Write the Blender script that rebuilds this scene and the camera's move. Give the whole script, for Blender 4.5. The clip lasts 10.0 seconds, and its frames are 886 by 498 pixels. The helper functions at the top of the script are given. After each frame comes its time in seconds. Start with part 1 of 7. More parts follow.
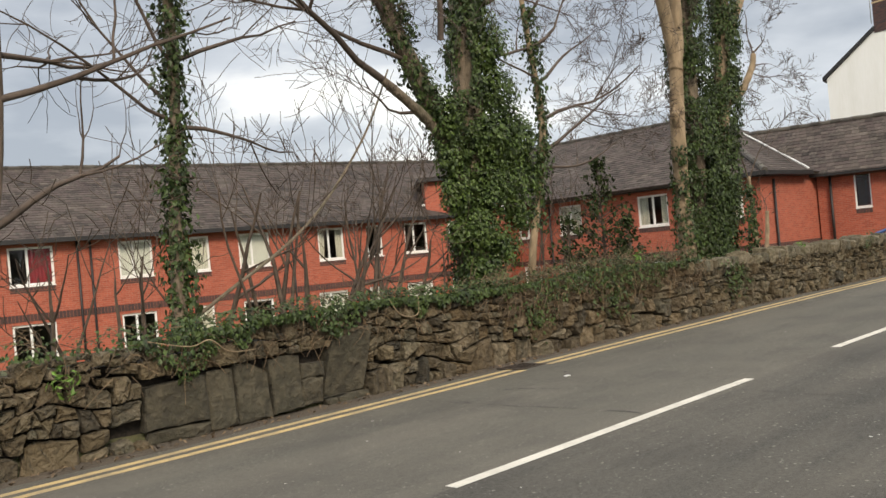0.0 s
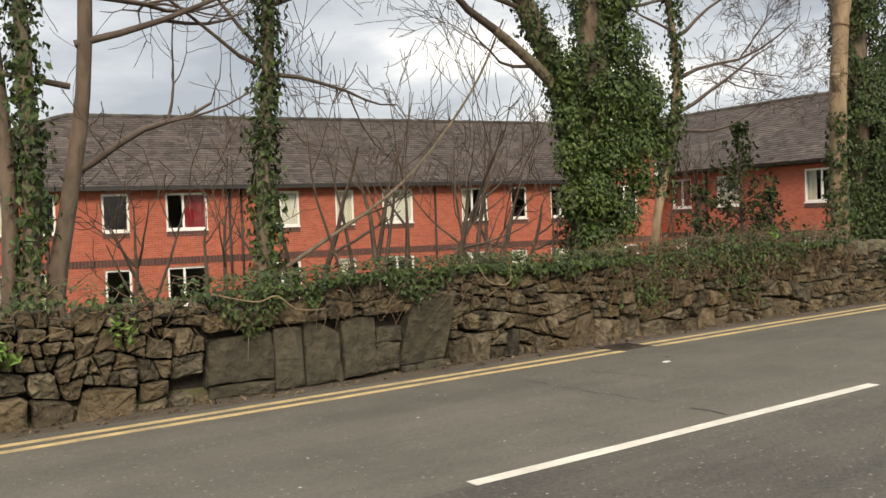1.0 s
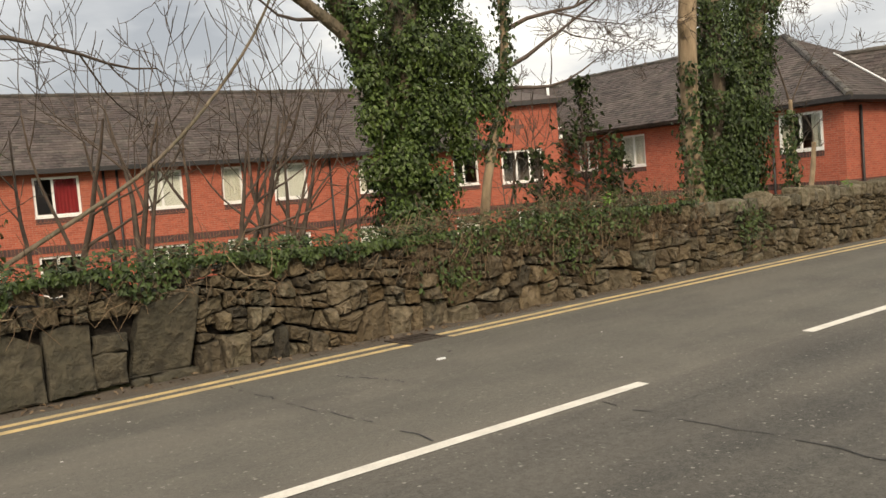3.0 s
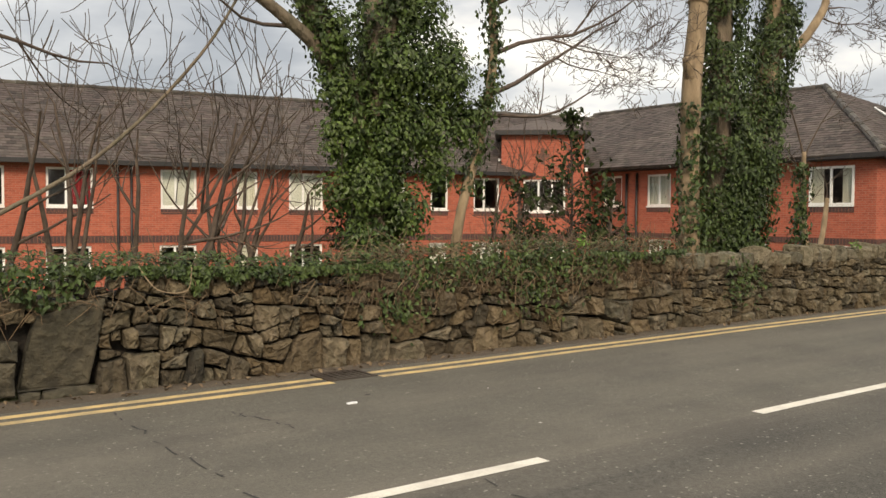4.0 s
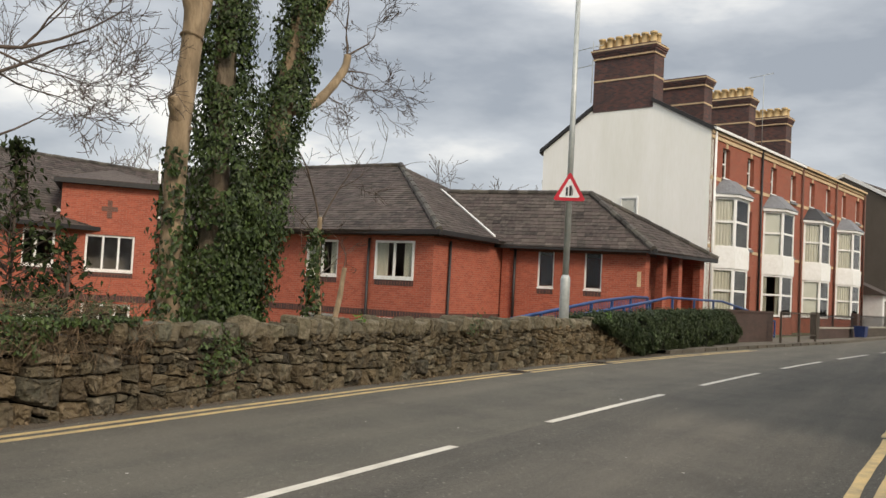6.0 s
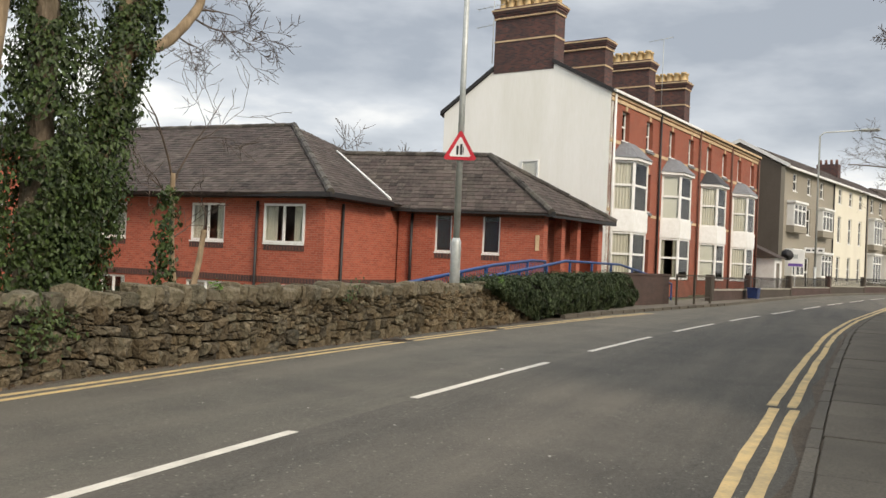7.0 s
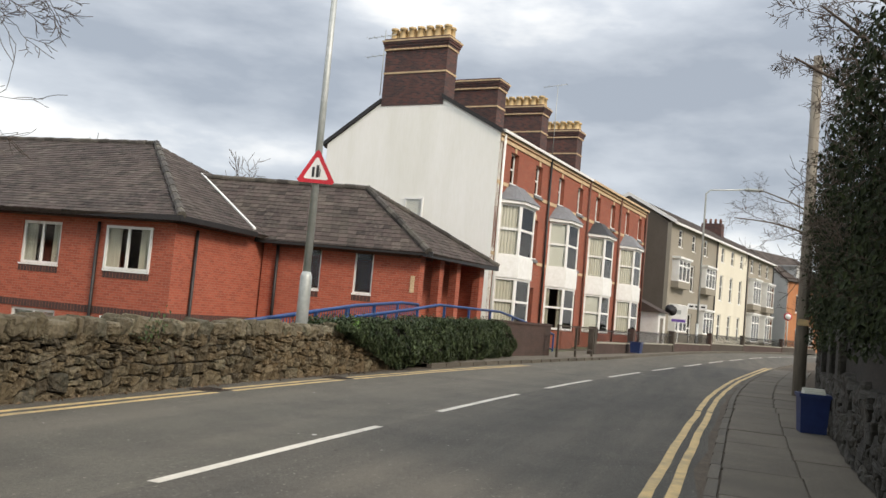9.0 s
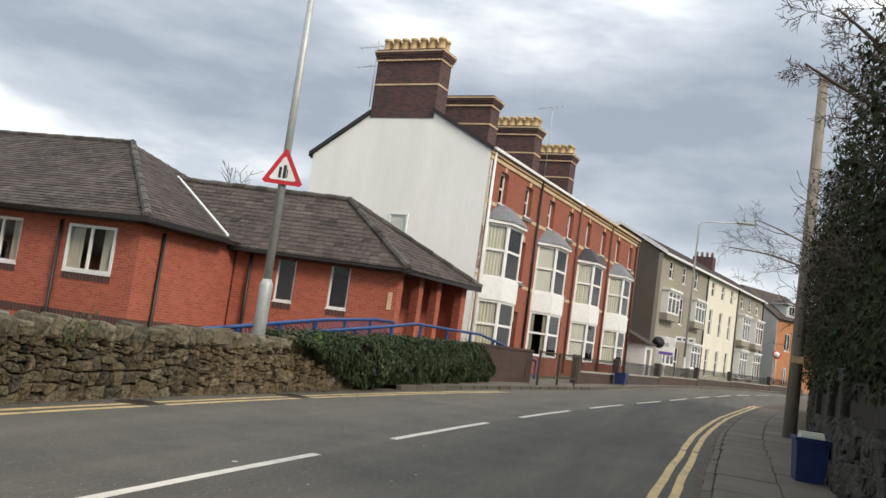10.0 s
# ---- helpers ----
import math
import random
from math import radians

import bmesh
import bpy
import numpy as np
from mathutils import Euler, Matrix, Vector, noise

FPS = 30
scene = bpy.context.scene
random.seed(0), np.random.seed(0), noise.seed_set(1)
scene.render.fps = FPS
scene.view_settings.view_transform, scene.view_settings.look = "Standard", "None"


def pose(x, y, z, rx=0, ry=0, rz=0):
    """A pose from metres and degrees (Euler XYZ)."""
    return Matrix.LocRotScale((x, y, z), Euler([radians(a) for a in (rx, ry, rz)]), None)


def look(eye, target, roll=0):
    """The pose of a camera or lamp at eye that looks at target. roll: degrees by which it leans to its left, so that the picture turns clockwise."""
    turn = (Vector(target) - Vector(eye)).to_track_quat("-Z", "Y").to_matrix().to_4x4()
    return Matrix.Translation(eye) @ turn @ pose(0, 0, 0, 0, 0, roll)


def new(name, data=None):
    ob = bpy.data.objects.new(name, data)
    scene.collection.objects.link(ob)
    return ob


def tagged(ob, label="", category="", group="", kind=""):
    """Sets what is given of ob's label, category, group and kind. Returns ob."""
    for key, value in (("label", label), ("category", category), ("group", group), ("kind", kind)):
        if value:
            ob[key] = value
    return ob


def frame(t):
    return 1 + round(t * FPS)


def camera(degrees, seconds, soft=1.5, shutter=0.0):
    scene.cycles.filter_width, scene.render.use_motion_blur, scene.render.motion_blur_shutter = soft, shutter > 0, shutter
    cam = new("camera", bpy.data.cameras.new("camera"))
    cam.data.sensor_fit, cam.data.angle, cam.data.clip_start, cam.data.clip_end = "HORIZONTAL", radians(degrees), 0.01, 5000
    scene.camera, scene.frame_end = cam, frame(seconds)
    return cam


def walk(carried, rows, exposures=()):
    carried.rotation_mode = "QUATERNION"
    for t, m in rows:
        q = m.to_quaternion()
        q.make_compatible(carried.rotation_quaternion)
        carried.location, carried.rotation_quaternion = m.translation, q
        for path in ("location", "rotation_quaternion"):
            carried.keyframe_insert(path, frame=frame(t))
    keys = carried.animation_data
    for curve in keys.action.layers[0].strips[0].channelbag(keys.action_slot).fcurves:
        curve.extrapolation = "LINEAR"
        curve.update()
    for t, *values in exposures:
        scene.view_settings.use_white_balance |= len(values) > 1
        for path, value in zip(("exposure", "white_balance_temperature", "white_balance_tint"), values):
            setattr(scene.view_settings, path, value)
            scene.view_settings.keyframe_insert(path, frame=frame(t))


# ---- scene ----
cam = camera(53.6, 10.0)
PATH = [
    (0, (0.112, -0.098, 1.461), (1.507, 1.335, 1.471), -5.1),
    (0.5, (0.624, -0.144, 1.462), (1.853, 1.434, 1.456), -5.2),
    (1, (1.134, -0.042, 1.431), (2.242, 1.622, 1.377), -2.1),
    (1.5, (1.689, 0.001, 1.428), (2.764, 1.686, 1.355), -2.7),
    (2, (2.253, 0.06, 1.409), (3.28, 1.774, 1.314), -3.7),
    (2.5, (2.853, 0.088, 1.394), (4.001, 1.72, 1.26), -4.8),
    (3, (3.4, 0.072, 1.399), (4.606, 1.663, 1.269), -4.6),
    (4.5, (5.088, 0.113, 1.475), (6.244, 1.745, 1.424), 3.2),
    (5, (5.708, 0.051, 1.48), (7.044, 1.539, 1.512), 2.9),
    (5.5, (6.342, 0.067, 1.473), (7.925, 1.282, 1.618), 2.4),
    (6, (6.965, -0.007, 1.457), (8.683, 1.012, 1.554), 3.1),
    (7.5, (8.703, 0.039, 1.445), (10.551, 0.803, 1.482), 3.0),
    (8, (9.26, 0.056, 1.459), (11.139, 0.736, 1.526), 4.3),
    (8.5, (9.95, 0.129, 1.46), (11.837, 0.783, 1.574), 4.1),
    (9, (10.624, 0.15, 1.445), (12.519, 0.771, 1.589), 5.2),
    (9.5, (11.245, 0.185, 1.426), (13.125, 0.848, 1.585), 7.0),
    (10, (11.916, 0.2, 1.409), (13.811, 0.807, 1.606), 7.9),
]
walk(cam, [(t, look(eye, target, roll)) for t, eye, target, roll in PATH],
     [(0, 0.0, 6750, 10), (1, 0.08, 7050, 10.5), (2.5, 0.03, 7350, 11), (4.5, 0.02, 7200, 11), (5.5, -0.1, 6800, 10), (6, -0.22, 6800, 10), (7.5, 0.0, 6750, 10), (9, -0.05, 6600, 10), (10, -0.13, 6450, 9.5)])

# ---- world and light ----
SUN_ELEV, SUN_AZ = 34.0, 208.0
world = bpy.data.worlds.new("overcast_sky")
scene.world = world
world.use_nodes = True
wt = world.node_tree
wt.nodes.clear()
w_out = wt.nodes.new("ShaderNodeOutputWorld")
w_bg = wt.nodes.new("ShaderNodeBackground")
w_sky = wt.nodes.new("ShaderNodeTexSky")
w_sky.sky_type, w_sky.sun_disc = "NISHITA", False
w_sky.sun_elevation, w_sky.sun_rotation = radians(SUN_ELEV), radians(SUN_AZ)
w_sky.air_density, w_sky.dust_density = 1.0, 2.0
w_co = wt.nodes.new("ShaderNodeTexCoord")
w_map = wt.nodes.new("ShaderNodeMapping")
w_map.inputs["Scale"].default_value = (1.1, 1.1, 3.4)
w_map.inputs["Location"].default_value = (0.35, 0.2, 0.1)
w_n = wt.nodes.new("ShaderNodeTexNoise")
w_n.inputs["Scale"].default_value, w_n.inputs["Detail"].default_value, w_n.inputs["Roughness"].default_value = 1.9, 7.0, 0.52
w_ramp = wt.nodes.new("ShaderNodeValToRGB")
cr = w_ramp.color_ramp
cr.elements[0].position, cr.elements[0].color = 0.38, (4.9, 5.5, 6.4, 1)
cr.elements[1].position, cr.elements[1].color = 0.62, (15.5, 15.4, 14.9, 1)
mid = cr.elements.new(0.50)
mid.color = (8.0, 8.6, 9.4, 1)
w_mix = wt.nodes.new("ShaderNodeMix")
w_mix.data_type = "RGBA"
w_mix.inputs[0].default_value = 0.88
wt.links.new(w_co.outputs["Generated"], w_map.inputs["Vector"])
wt.links.new(w_map.outputs[0], w_n.inputs["Vector"])
wt.links.new(w_n.outputs[0], w_ramp.inputs[0])
wt.links.new(w_sky.outputs[0], w_mix.inputs[6])
wt.links.new(w_ramp.outputs[0], w_mix.inputs[7])
w_sep = wt.nodes.new("ShaderNodeSeparateXYZ")
wt.links.new(w_co.outputs["Generated"], w_sep.inputs[0])
w_gr = wt.nodes.new("ShaderNodeMapRange")
w_gr.inputs[1].default_value, w_gr.inputs[2].default_value = 0.3, 1.0
w_gr.inputs[3].default_value, w_gr.inputs[4].default_value = 1.0, 2.05
wt.links.new(w_sep.outputs[2], w_gr.inputs[0])
w_mul = wt.nodes.new("ShaderNodeVectorMath")
w_mul.operation = "SCALE"
wt.links.new(w_mix.outputs[2], w_mul.inputs[0])
wt.links.new(w_gr.outputs[0], w_mul.inputs["Scale"])
wt.links.new(w_mul.outputs[0], w_bg.inputs[0])
w_bg.inputs[1].default_value = 0.095
wt.links.new(w_bg.outputs[0], w_out.inputs[0])

sun_data = bpy.data.lights.new("sun", "SUN")
sun_data.energy, sun_data.angle, sun_data.color = 2.7, radians(14), (1.0, 0.88, 0.73)
sun = new("sun", sun_data)
sun_dir = Vector((math.sin(radians(SUN_AZ)) * math.cos(radians(SUN_ELEV)), math.cos(radians(SUN_AZ)) * math.cos(radians(SUN_ELEV)), math.sin(radians(SUN_ELEV))))
sun.matrix_world = look(sun_dir * 100, (0, 0, 0))


# ---- materials ----
def nodes_of(name):
    m = bpy.data.materials.new(name)
    m.use_nodes = True
    nt = m.node_tree
    bsdf = next(n for n in nt.nodes if n.type == "BSDF_PRINCIPLED")
    return m, nt, bsdf


def mixed(nt, fac, a, b, kind="MIX"):
    n = nt.nodes.new("ShaderNodeMix")
    n.data_type, n.blend_type = "RGBA", kind
    for sock, v in ((n.inputs[0], fac), (n.inputs[6], a), (n.inputs[7], b)):
        if isinstance(v, bpy.types.NodeSocket):
            nt.links.new(v, sock)
        elif isinstance(v, (int, float)):
            sock.default_value = v
        else:
            sock.default_value = (*v, 1)
    return n.outputs[2]


def noise_of(nt, vec, scale, detail=4.0, rough=0.55, lo=0.35, hi=0.65):
    n = nt.nodes.new("ShaderNodeTexNoise")
    n.inputs["Scale"].default_value, n.inputs["Detail"].default_value, n.inputs["Roughness"].default_value = scale, detail, rough
    nt.links.new(vec, n.inputs["Vector"])
    r = nt.nodes.new("ShaderNodeMapRange")
    r.inputs[1].default_value, r.inputs[2].default_value = lo, hi
    nt.links.new(n.outputs[0], r.inputs[0])
    return r.outputs[0]


def position(nt):
    return nt.nodes.new("ShaderNodeNewGeometry").outputs["Position"]


def bumped(nt, bsdf, height, strength, distance):
    b = nt.nodes.new("ShaderNodeBump")
    b.inputs["Strength"].default_value, b.inputs["Distance"].default_value = strength, distance
    nt.links.new(height, b.inputs["Height"])
    nt.links.new(b.outputs[0], bsdf.inputs["Normal"])


def surface(name, c1, c2, fine=30.0, coarse=1.5, c3=None, rough=0.85, bump=0.35, dist=0.01, metal=0.0, rnd="", spread=0.25, stretch=None, coarse_amount=0.5, tint=None):
    """Two scales of noise: fine grain between c1 and c2, coarse stains towards c3. rnd: 'object' or 'island' varies the brightness piece by piece."""
    m, nt, bsdf = nodes_of(name)
    vec = position(nt)
    if stretch:
        mp = nt.nodes.new("ShaderNodeMapping")
        mp.inputs["Scale"].default_value = stretch
        nt.links.new(vec, mp.inputs["Vector"])
        vec = mp.outputs[0]
    f = noise_of(nt, vec, fine, 5.0)
    g = noise_of(nt, vec, coarse, 4.0, 0.6, 0.4, 0.7)
    col = mixed(nt, f, c1, c2)
    mul = nt.nodes.new("ShaderNodeMath")
    mul.operation = "MULTIPLY"
    nt.links.new(g, mul.inputs[0])
    mul.inputs[1].default_value = coarse_amount
    col = mixed(nt, mul.outputs[0], col, c3 or tuple(0.6 * a for a in c1))
    if rnd:
        src = nt.nodes.new("ShaderNodeObjectInfo").outputs["Random"] if rnd == "object" else nt.nodes.new("ShaderNodeNewGeometry").outputs["Random Per Island"]
        r = nt.nodes.new("ShaderNodeMapRange")
        r.inputs[3].default_value, r.inputs[4].default_value = 1 - spread, 1 + spread
        nt.links.new(src, r.inputs[0])
        hsv = nt.nodes.new("ShaderNodeHueSaturation")
        nt.links.new(r.outputs[0], hsv.inputs["Value"])
        nt.links.new(col, hsv.inputs["Color"])
        col = hsv.outputs[0]
        if tint:
            fr = nt.nodes.new("ShaderNodeMath")
            fr.operation = "MULTIPLY"
            nt.links.new(src, fr.inputs[0])
            fr.inputs[1].default_value = 7.31
            fr2 = nt.nodes.new("ShaderNodeMath")
            fr2.operation = "FRACT"
            nt.links.new(fr.outputs[0], fr2.inputs[0])
            half = nt.nodes.new("ShaderNodeMath")
            half.operation = "MULTIPLY"
            half.inputs[1].default_value = 0.6
            nt.links.new(fr2.outputs[0], half.inputs[0])
            col = mixed(nt, half.outputs[0], col, tint)
    nt.links.new(col, bsdf.inputs["Base Color"])
    bsdf.inputs["Roughness"].default_value, bsdf.inputs["Metallic"].default_value = rough, metal
    if bump:
        bumped(nt, bsdf, f, bump, dist)
    return m


def brickwork(name, c1, c2, mortar, rough=0.85, stain=(0.2, 0.12, 0.1), stain_amount=0.25, w=0.225, h=0.075):
    m, nt, bsdf = nodes_of(name)
    geo = nt.nodes.new("ShaderNodeNewGeometry")
    cross = nt.nodes.new("ShaderNodeVectorMath")
    cross.operation = "CROSS_PRODUCT"
    cross.inputs[1].default_value = (0, 0, 1)
    nt.links.new(geo.outputs["True Normal"], cross.inputs[0])
    dot = nt.nodes.new("ShaderNodeVectorMath")
    dot.operation = "DOT_PRODUCT"
    nt.links.new(geo.outputs["Position"], dot.inputs[0])
    nt.links.new(cross.outputs[0], dot.inputs[1])
    sep = nt.nodes.new("ShaderNodeSeparateXYZ")
    nt.links.new(geo.outputs["Position"], sep.inputs[0])
    comb = nt.nodes.new("ShaderNodeCombineXYZ")
    nt.links.new(dot.outputs["Value"], comb.inputs[0])
    nt.links.new(sep.outputs[2], comb.inputs[1])
    br = nt.nodes.new("ShaderNodeTexBrick")
    br.inputs["Color1"].default_value, br.inputs["Color2"].default_value, br.inputs["Mortar"].default_value = (*c1, 1), (*c2, 1), (*mortar, 1)
    br.inputs["Scale"].default_value, br.inputs["Mortar Size"].default_value = 1.0, 0.006
    br.inputs["Brick Width"].default_value, br.inputs["Row Height"].default_value, br.inputs["Bias"].default_value = w, h, 0.0
    nt.links.new(comb.outputs[0], br.inputs["Vector"])
    g = noise_of(nt, geo.outputs["Position"], 0.7, 5.0, 0.65, 0.4, 0.75)
    mul = nt.nodes.new("ShaderNodeMath")
    mul.operation = "MULTIPLY"
    nt.links.new(g, mul.inputs[0])
    mul.inputs[1].default_value = stain_amount
    col = mixed(nt, mul.outputs[0], br.outputs["Color"], stain)
    f = noise_of(nt, geo.outputs["Position"], 9.0, 3.0)
    col = mixed(nt, f, col, mixed(nt, 0.12, col, (0.02, 0.01, 0.01)))
    nt.links.new(col, bsdf.inputs["Base Color"])
    bsdf.inputs["Roughness"].default_value = rough
    inv = nt.nodes.new("ShaderNodeMath")
    inv.operation = "SUBTRACT"
    inv.inputs[0].default_value = 1.0
    nt.links.new(br.outputs["Fac"], inv.inputs[1])
    bumped(nt, bsdf, inv.outputs[0], 0.5, 0.006)
    return m


def asphalt(name, base, light, fleck=0.035):
    m, nt, bsdf = nodes_of(name)
    vec = position(nt)
    f = noise_of(nt, vec, 110.0, 4.0, 0.7, 0.36, 0.68)
    col = mixed(nt, f, base, light)
    mp = nt.nodes.new("ShaderNodeMapping")
    mp.inputs["Scale"].default_value = (0.06, 0.9, 1)
    nt.links.new(vec, mp.inputs["Vector"])
    streak = noise_of(nt, mp.outputs[0], 1.6, 4.0, 0.6, 0.38, 0.68)
    col = mixed(nt, streak, col, mixed(nt, 0.6, col, (0.15, 0.132, 0.106)))
    grit = noise_of(nt, vec, 30.0, 3.0, 0.75, 0.42, 0.62)
    col = mixed(nt, grit, col, mixed(nt, 0.2, col, (0.21, 0.195, 0.16)))
    blot = noise_of(nt, vec, 0.9, 5.0, 0.6, 0.45, 0.75)
    col = mixed(nt, blot, col, mixed(nt, 0.4, col, (0.03, 0.028, 0.026)))
    for scale, radius, share, chip in ((3.4, 0.045, 0.55, (0.48, 0.46, 0.42)), (11.0, 0.12, 0.45, (0.22, 0.205, 0.175)), (23.0, 0.16, 0.6, (0.2, 0.19, 0.16)), (1.1, 0.03, 0.5, (0.62, 0.6, 0.55)), (1.7, 0.04, 0.6, (0.02, 0.018, 0.016))):
        vo = nt.nodes.new("ShaderNodeTexVoronoi")
        vo.inputs["Scale"].default_value = scale
        nt.links.new(vec, vo.inputs["Vector"])
        lt = nt.nodes.new("ShaderNodeMath")
        lt.operation = "LESS_THAN"
        lt.inputs[1].default_value = radius
        nt.links.new(vo.outputs["Distance"], lt.inputs[0])
        sc = nt.nodes.new("ShaderNodeSeparateColor")
        nt.links.new(vo.outputs["Color"], sc.inputs[0])
        gt = nt.nodes.new("ShaderNodeMath")
        gt.operation = "GREATER_THAN"
        gt.inputs[1].default_value = share
        nt.links.new(sc.outputs[0], gt.inputs[0])
        both = nt.nodes.new("ShaderNodeMath")
        both.operation = "MULTIPLY"
        nt.links.new(lt.outputs[0], both.inputs[0])
        nt.links.new(gt.outputs[0], both.inputs[1])
        col = mixed(nt, both.outputs[0], col, chip)
    nt.links.new(col, bsdf.inputs["Base Color"])
    bsdf.inputs["Roughness"].default_value = 0.88
    bsdf.inputs["Specular IOR Level"].default_value = 0.35
    bumped(nt, bsdf, f, 0.5, 0.004)
    return m


def glass_of(name, tint=(0.97, 0.98, 0.98)):
    m, nt, bsdf = nodes_of(name)
    nt.nodes.remove(bsdf)
    out = next(n for n in nt.nodes if n.type == "OUTPUT_MATERIAL")
    tr = nt.nodes.new("ShaderNodeBsdfTransparent")
    tr.inputs[0].default_value = (*tint, 1)
    gl = nt.nodes.new("ShaderNodeBsdfGlossy")
    gl.inputs["Roughness"].default_value = 0.03
    fr = nt.nodes.new("ShaderNodeFresnel")
    fr.inputs["IOR"].default_value = 1.36
    mx = nt.nodes.new("ShaderNodeMixShader")
    nt.links.new(fr.outputs[0], mx.inputs[0])
    nt.links.new(tr.outputs[0], mx.inputs[1])
    nt.links.new(gl.outputs[0], mx.inputs[2])
    nt.links.new(mx.outputs[0], out.inputs[0])
    return m


M_ASPHALT = asphalt("asphalt", (0.057, 0.053, 0.0425), (0.135, 0.126, 0.102))
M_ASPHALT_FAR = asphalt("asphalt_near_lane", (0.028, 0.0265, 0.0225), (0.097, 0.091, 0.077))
M_TAR = surface("tar_seam", (0.015, 0.014, 0.013), (0.035, 0.033, 0.03), 60, 3)
M_WHITE_LINE = surface("road_paint_white", (0.7, 0.66, 0.57), (0.58, 0.545, 0.47), 70, 4, (0.36, 0.33, 0.28), 0.75)
M_YELLOW = surface("road_paint_yellow", (0.66, 0.47, 0.2), (0.54, 0.4, 0.19), 45, 4, (0.24, 0.2, 0.13), 0.75, coarse_amount=0.75)
M_STONE = surface("rubble_stone", (0.052, 0.045, 0.032), (0.17, 0.142, 0.098), 13, 5.0, (0.045, 0.045, 0.028), 0.95, 1.0, 0.03, rnd="object", spread=0.62, tint=(0.17, 0.115, 0.055), coarse_amount=0.8)
M_STONE_I = surface("rubble_stone_joined", (0.05, 0.044, 0.031), (0.165, 0.138, 0.094), 13, 5.0, (0.06, 0.06, 0.036), 0.95, 1.0, 0.03, rnd="island", spread=0.58, tint=(0.15, 0.108, 0.056), coarse_amount=0.65)
M_STONE_BUFF = surface("buff_rubble_stone", (0.1, 0.082, 0.053), (0.21, 0.17, 0.11), 16, 4.0, (0.08, 0.075, 0.045), 0.95, 1.0, 0.03, rnd="island", spread=0.5, tint=(0.18, 0.123, 0.062), coarse_amount=0.6)
M_COPE = surface("coping_stone", (0.075, 0.066, 0.045), (0.19, 0.168, 0.12), 14, 5, (0.06, 0.064, 0.034), 0.95, 1.0, 0.025, rnd="object", spread=0.5, tint=(0.16, 0.125, 0.075), coarse_amount=0.75)
M_SLAB = surface("dark_slab_stone", (0.04, 0.035, 0.024), (0.088, 0.076, 0.05), 10, 3, (0.033, 0.032, 0.02), 0.95, 0.9, 0.025, rnd="object", spread=0.15, coarse_amount=0.7)
# damp stone, darkened further for the shade under the tall hedge
M_DAMP_SHADE = surface("damp_shaded_stone", (0.022, 0.02, 0.016), (0.05, 0.045, 0.036), 12, 3, (0.02, 0.02, 0.014), 0.9, 0.8, 0.02, rnd="object", spread=0.3, coarse_amount=0.7)
# earth and mortar, near black so that gaps and holes look shaded
M_CORE_SHADE = surface("shaded_core", (0.012, 0.01, 0.008), (0.034, 0.027, 0.019), 30, 2, rough=1.0)
M_EARTH = surface("earth_and_leaf_litter", (0.07, 0.055, 0.035), (0.12, 0.1, 0.06), 18, 0.8, (0.05, 0.065, 0.025), 1.0, 0.6, 0.03)
M_GRASS = surface("rough_grass", (0.06, 0.075, 0.03), (0.11, 0.11, 0.05), 8, 0.3, (0.09, 0.075, 0.04), 1.0, 0.6, 0.05)
M_HILL = surface("far_woods", (0.1, 0.1, 0.085), (0.15, 0.14, 0.12), 0.2, 0.05, (0.08, 0.085, 0.06), 1.0, 0.0)
M_BRICK = brickwork("orange_red_brick", (0.44, 0.11, 0.061), (0.31, 0.072, 0.041), (0.36, 0.18, 0.125), stain=(0.3, 0.07, 0.04))
M_BRICK_DARK = brickwork("brown_band_brick", (0.16, 0.07, 0.048), (0.11, 0.05, 0.037), (0.2, 0.12, 0.09))
M_BAND = brickwork("soldier_course_brick", (0.085, 0.042, 0.034), (0.055, 0.032, 0.03), (0.3, 0.1, 0.06), stain=(0.1, 0.05, 0.04), w=0.12, h=0.36)
M_BRICK_TERRACE = brickwork("terrace_red_brick", (0.34, 0.085, 0.045), (0.27, 0.068, 0.038), (0.3, 0.17, 0.12), stain=(0.14, 0.06, 0.04), stain_amount=0.4)
M_BRICK_CHIM = brickwork("sooty_chimney_brick", (0.15, 0.06, 0.047), (0.05, 0.036, 0.038), (0.12, 0.09, 0.08), stain=(0.04, 0.03, 0.03), stain_amount=0.6)
M_BRICK_WALL = brickwork("dark_garden_brick", (0.07, 0.04, 0.03), (0.048, 0.03, 0.024), (0.06, 0.048, 0.04))
M_BRICK_ORANGE = brickwork("far_orange_brick", (0.5, 0.2, 0.07), (0.42, 0.15, 0.055), (0.4, 0.25, 0.15))
M_CREAM = surface("cream_stone_dressing", (0.55, 0.4, 0.24), (0.66, 0.5, 0.31), 20, 2, (0.3, 0.22, 0.14), 0.9, 0.3)
M_SLATE = surface("roof_slate", (0.03, 0.0255, 0.023), (0.085, 0.072, 0.062), 8, 0.55, (0.11, 0.093, 0.075), 0.9, 0.5, 0.01, rnd="island", spread=0.48, tint=(0.085, 0.062, 0.058), coarse_amount=0.6)
M_SLATE.node_tree.nodes["Principled BSDF"].inputs["Specular IOR Level"].default_value = 0.25
M_RIDGE = surface("ridge_tile", (0.034, 0.03, 0.028), (0.078, 0.069, 0.06), 18, 1.5, (0.13, 0.12, 0.09), 0.9, rnd="object", spread=0.4)
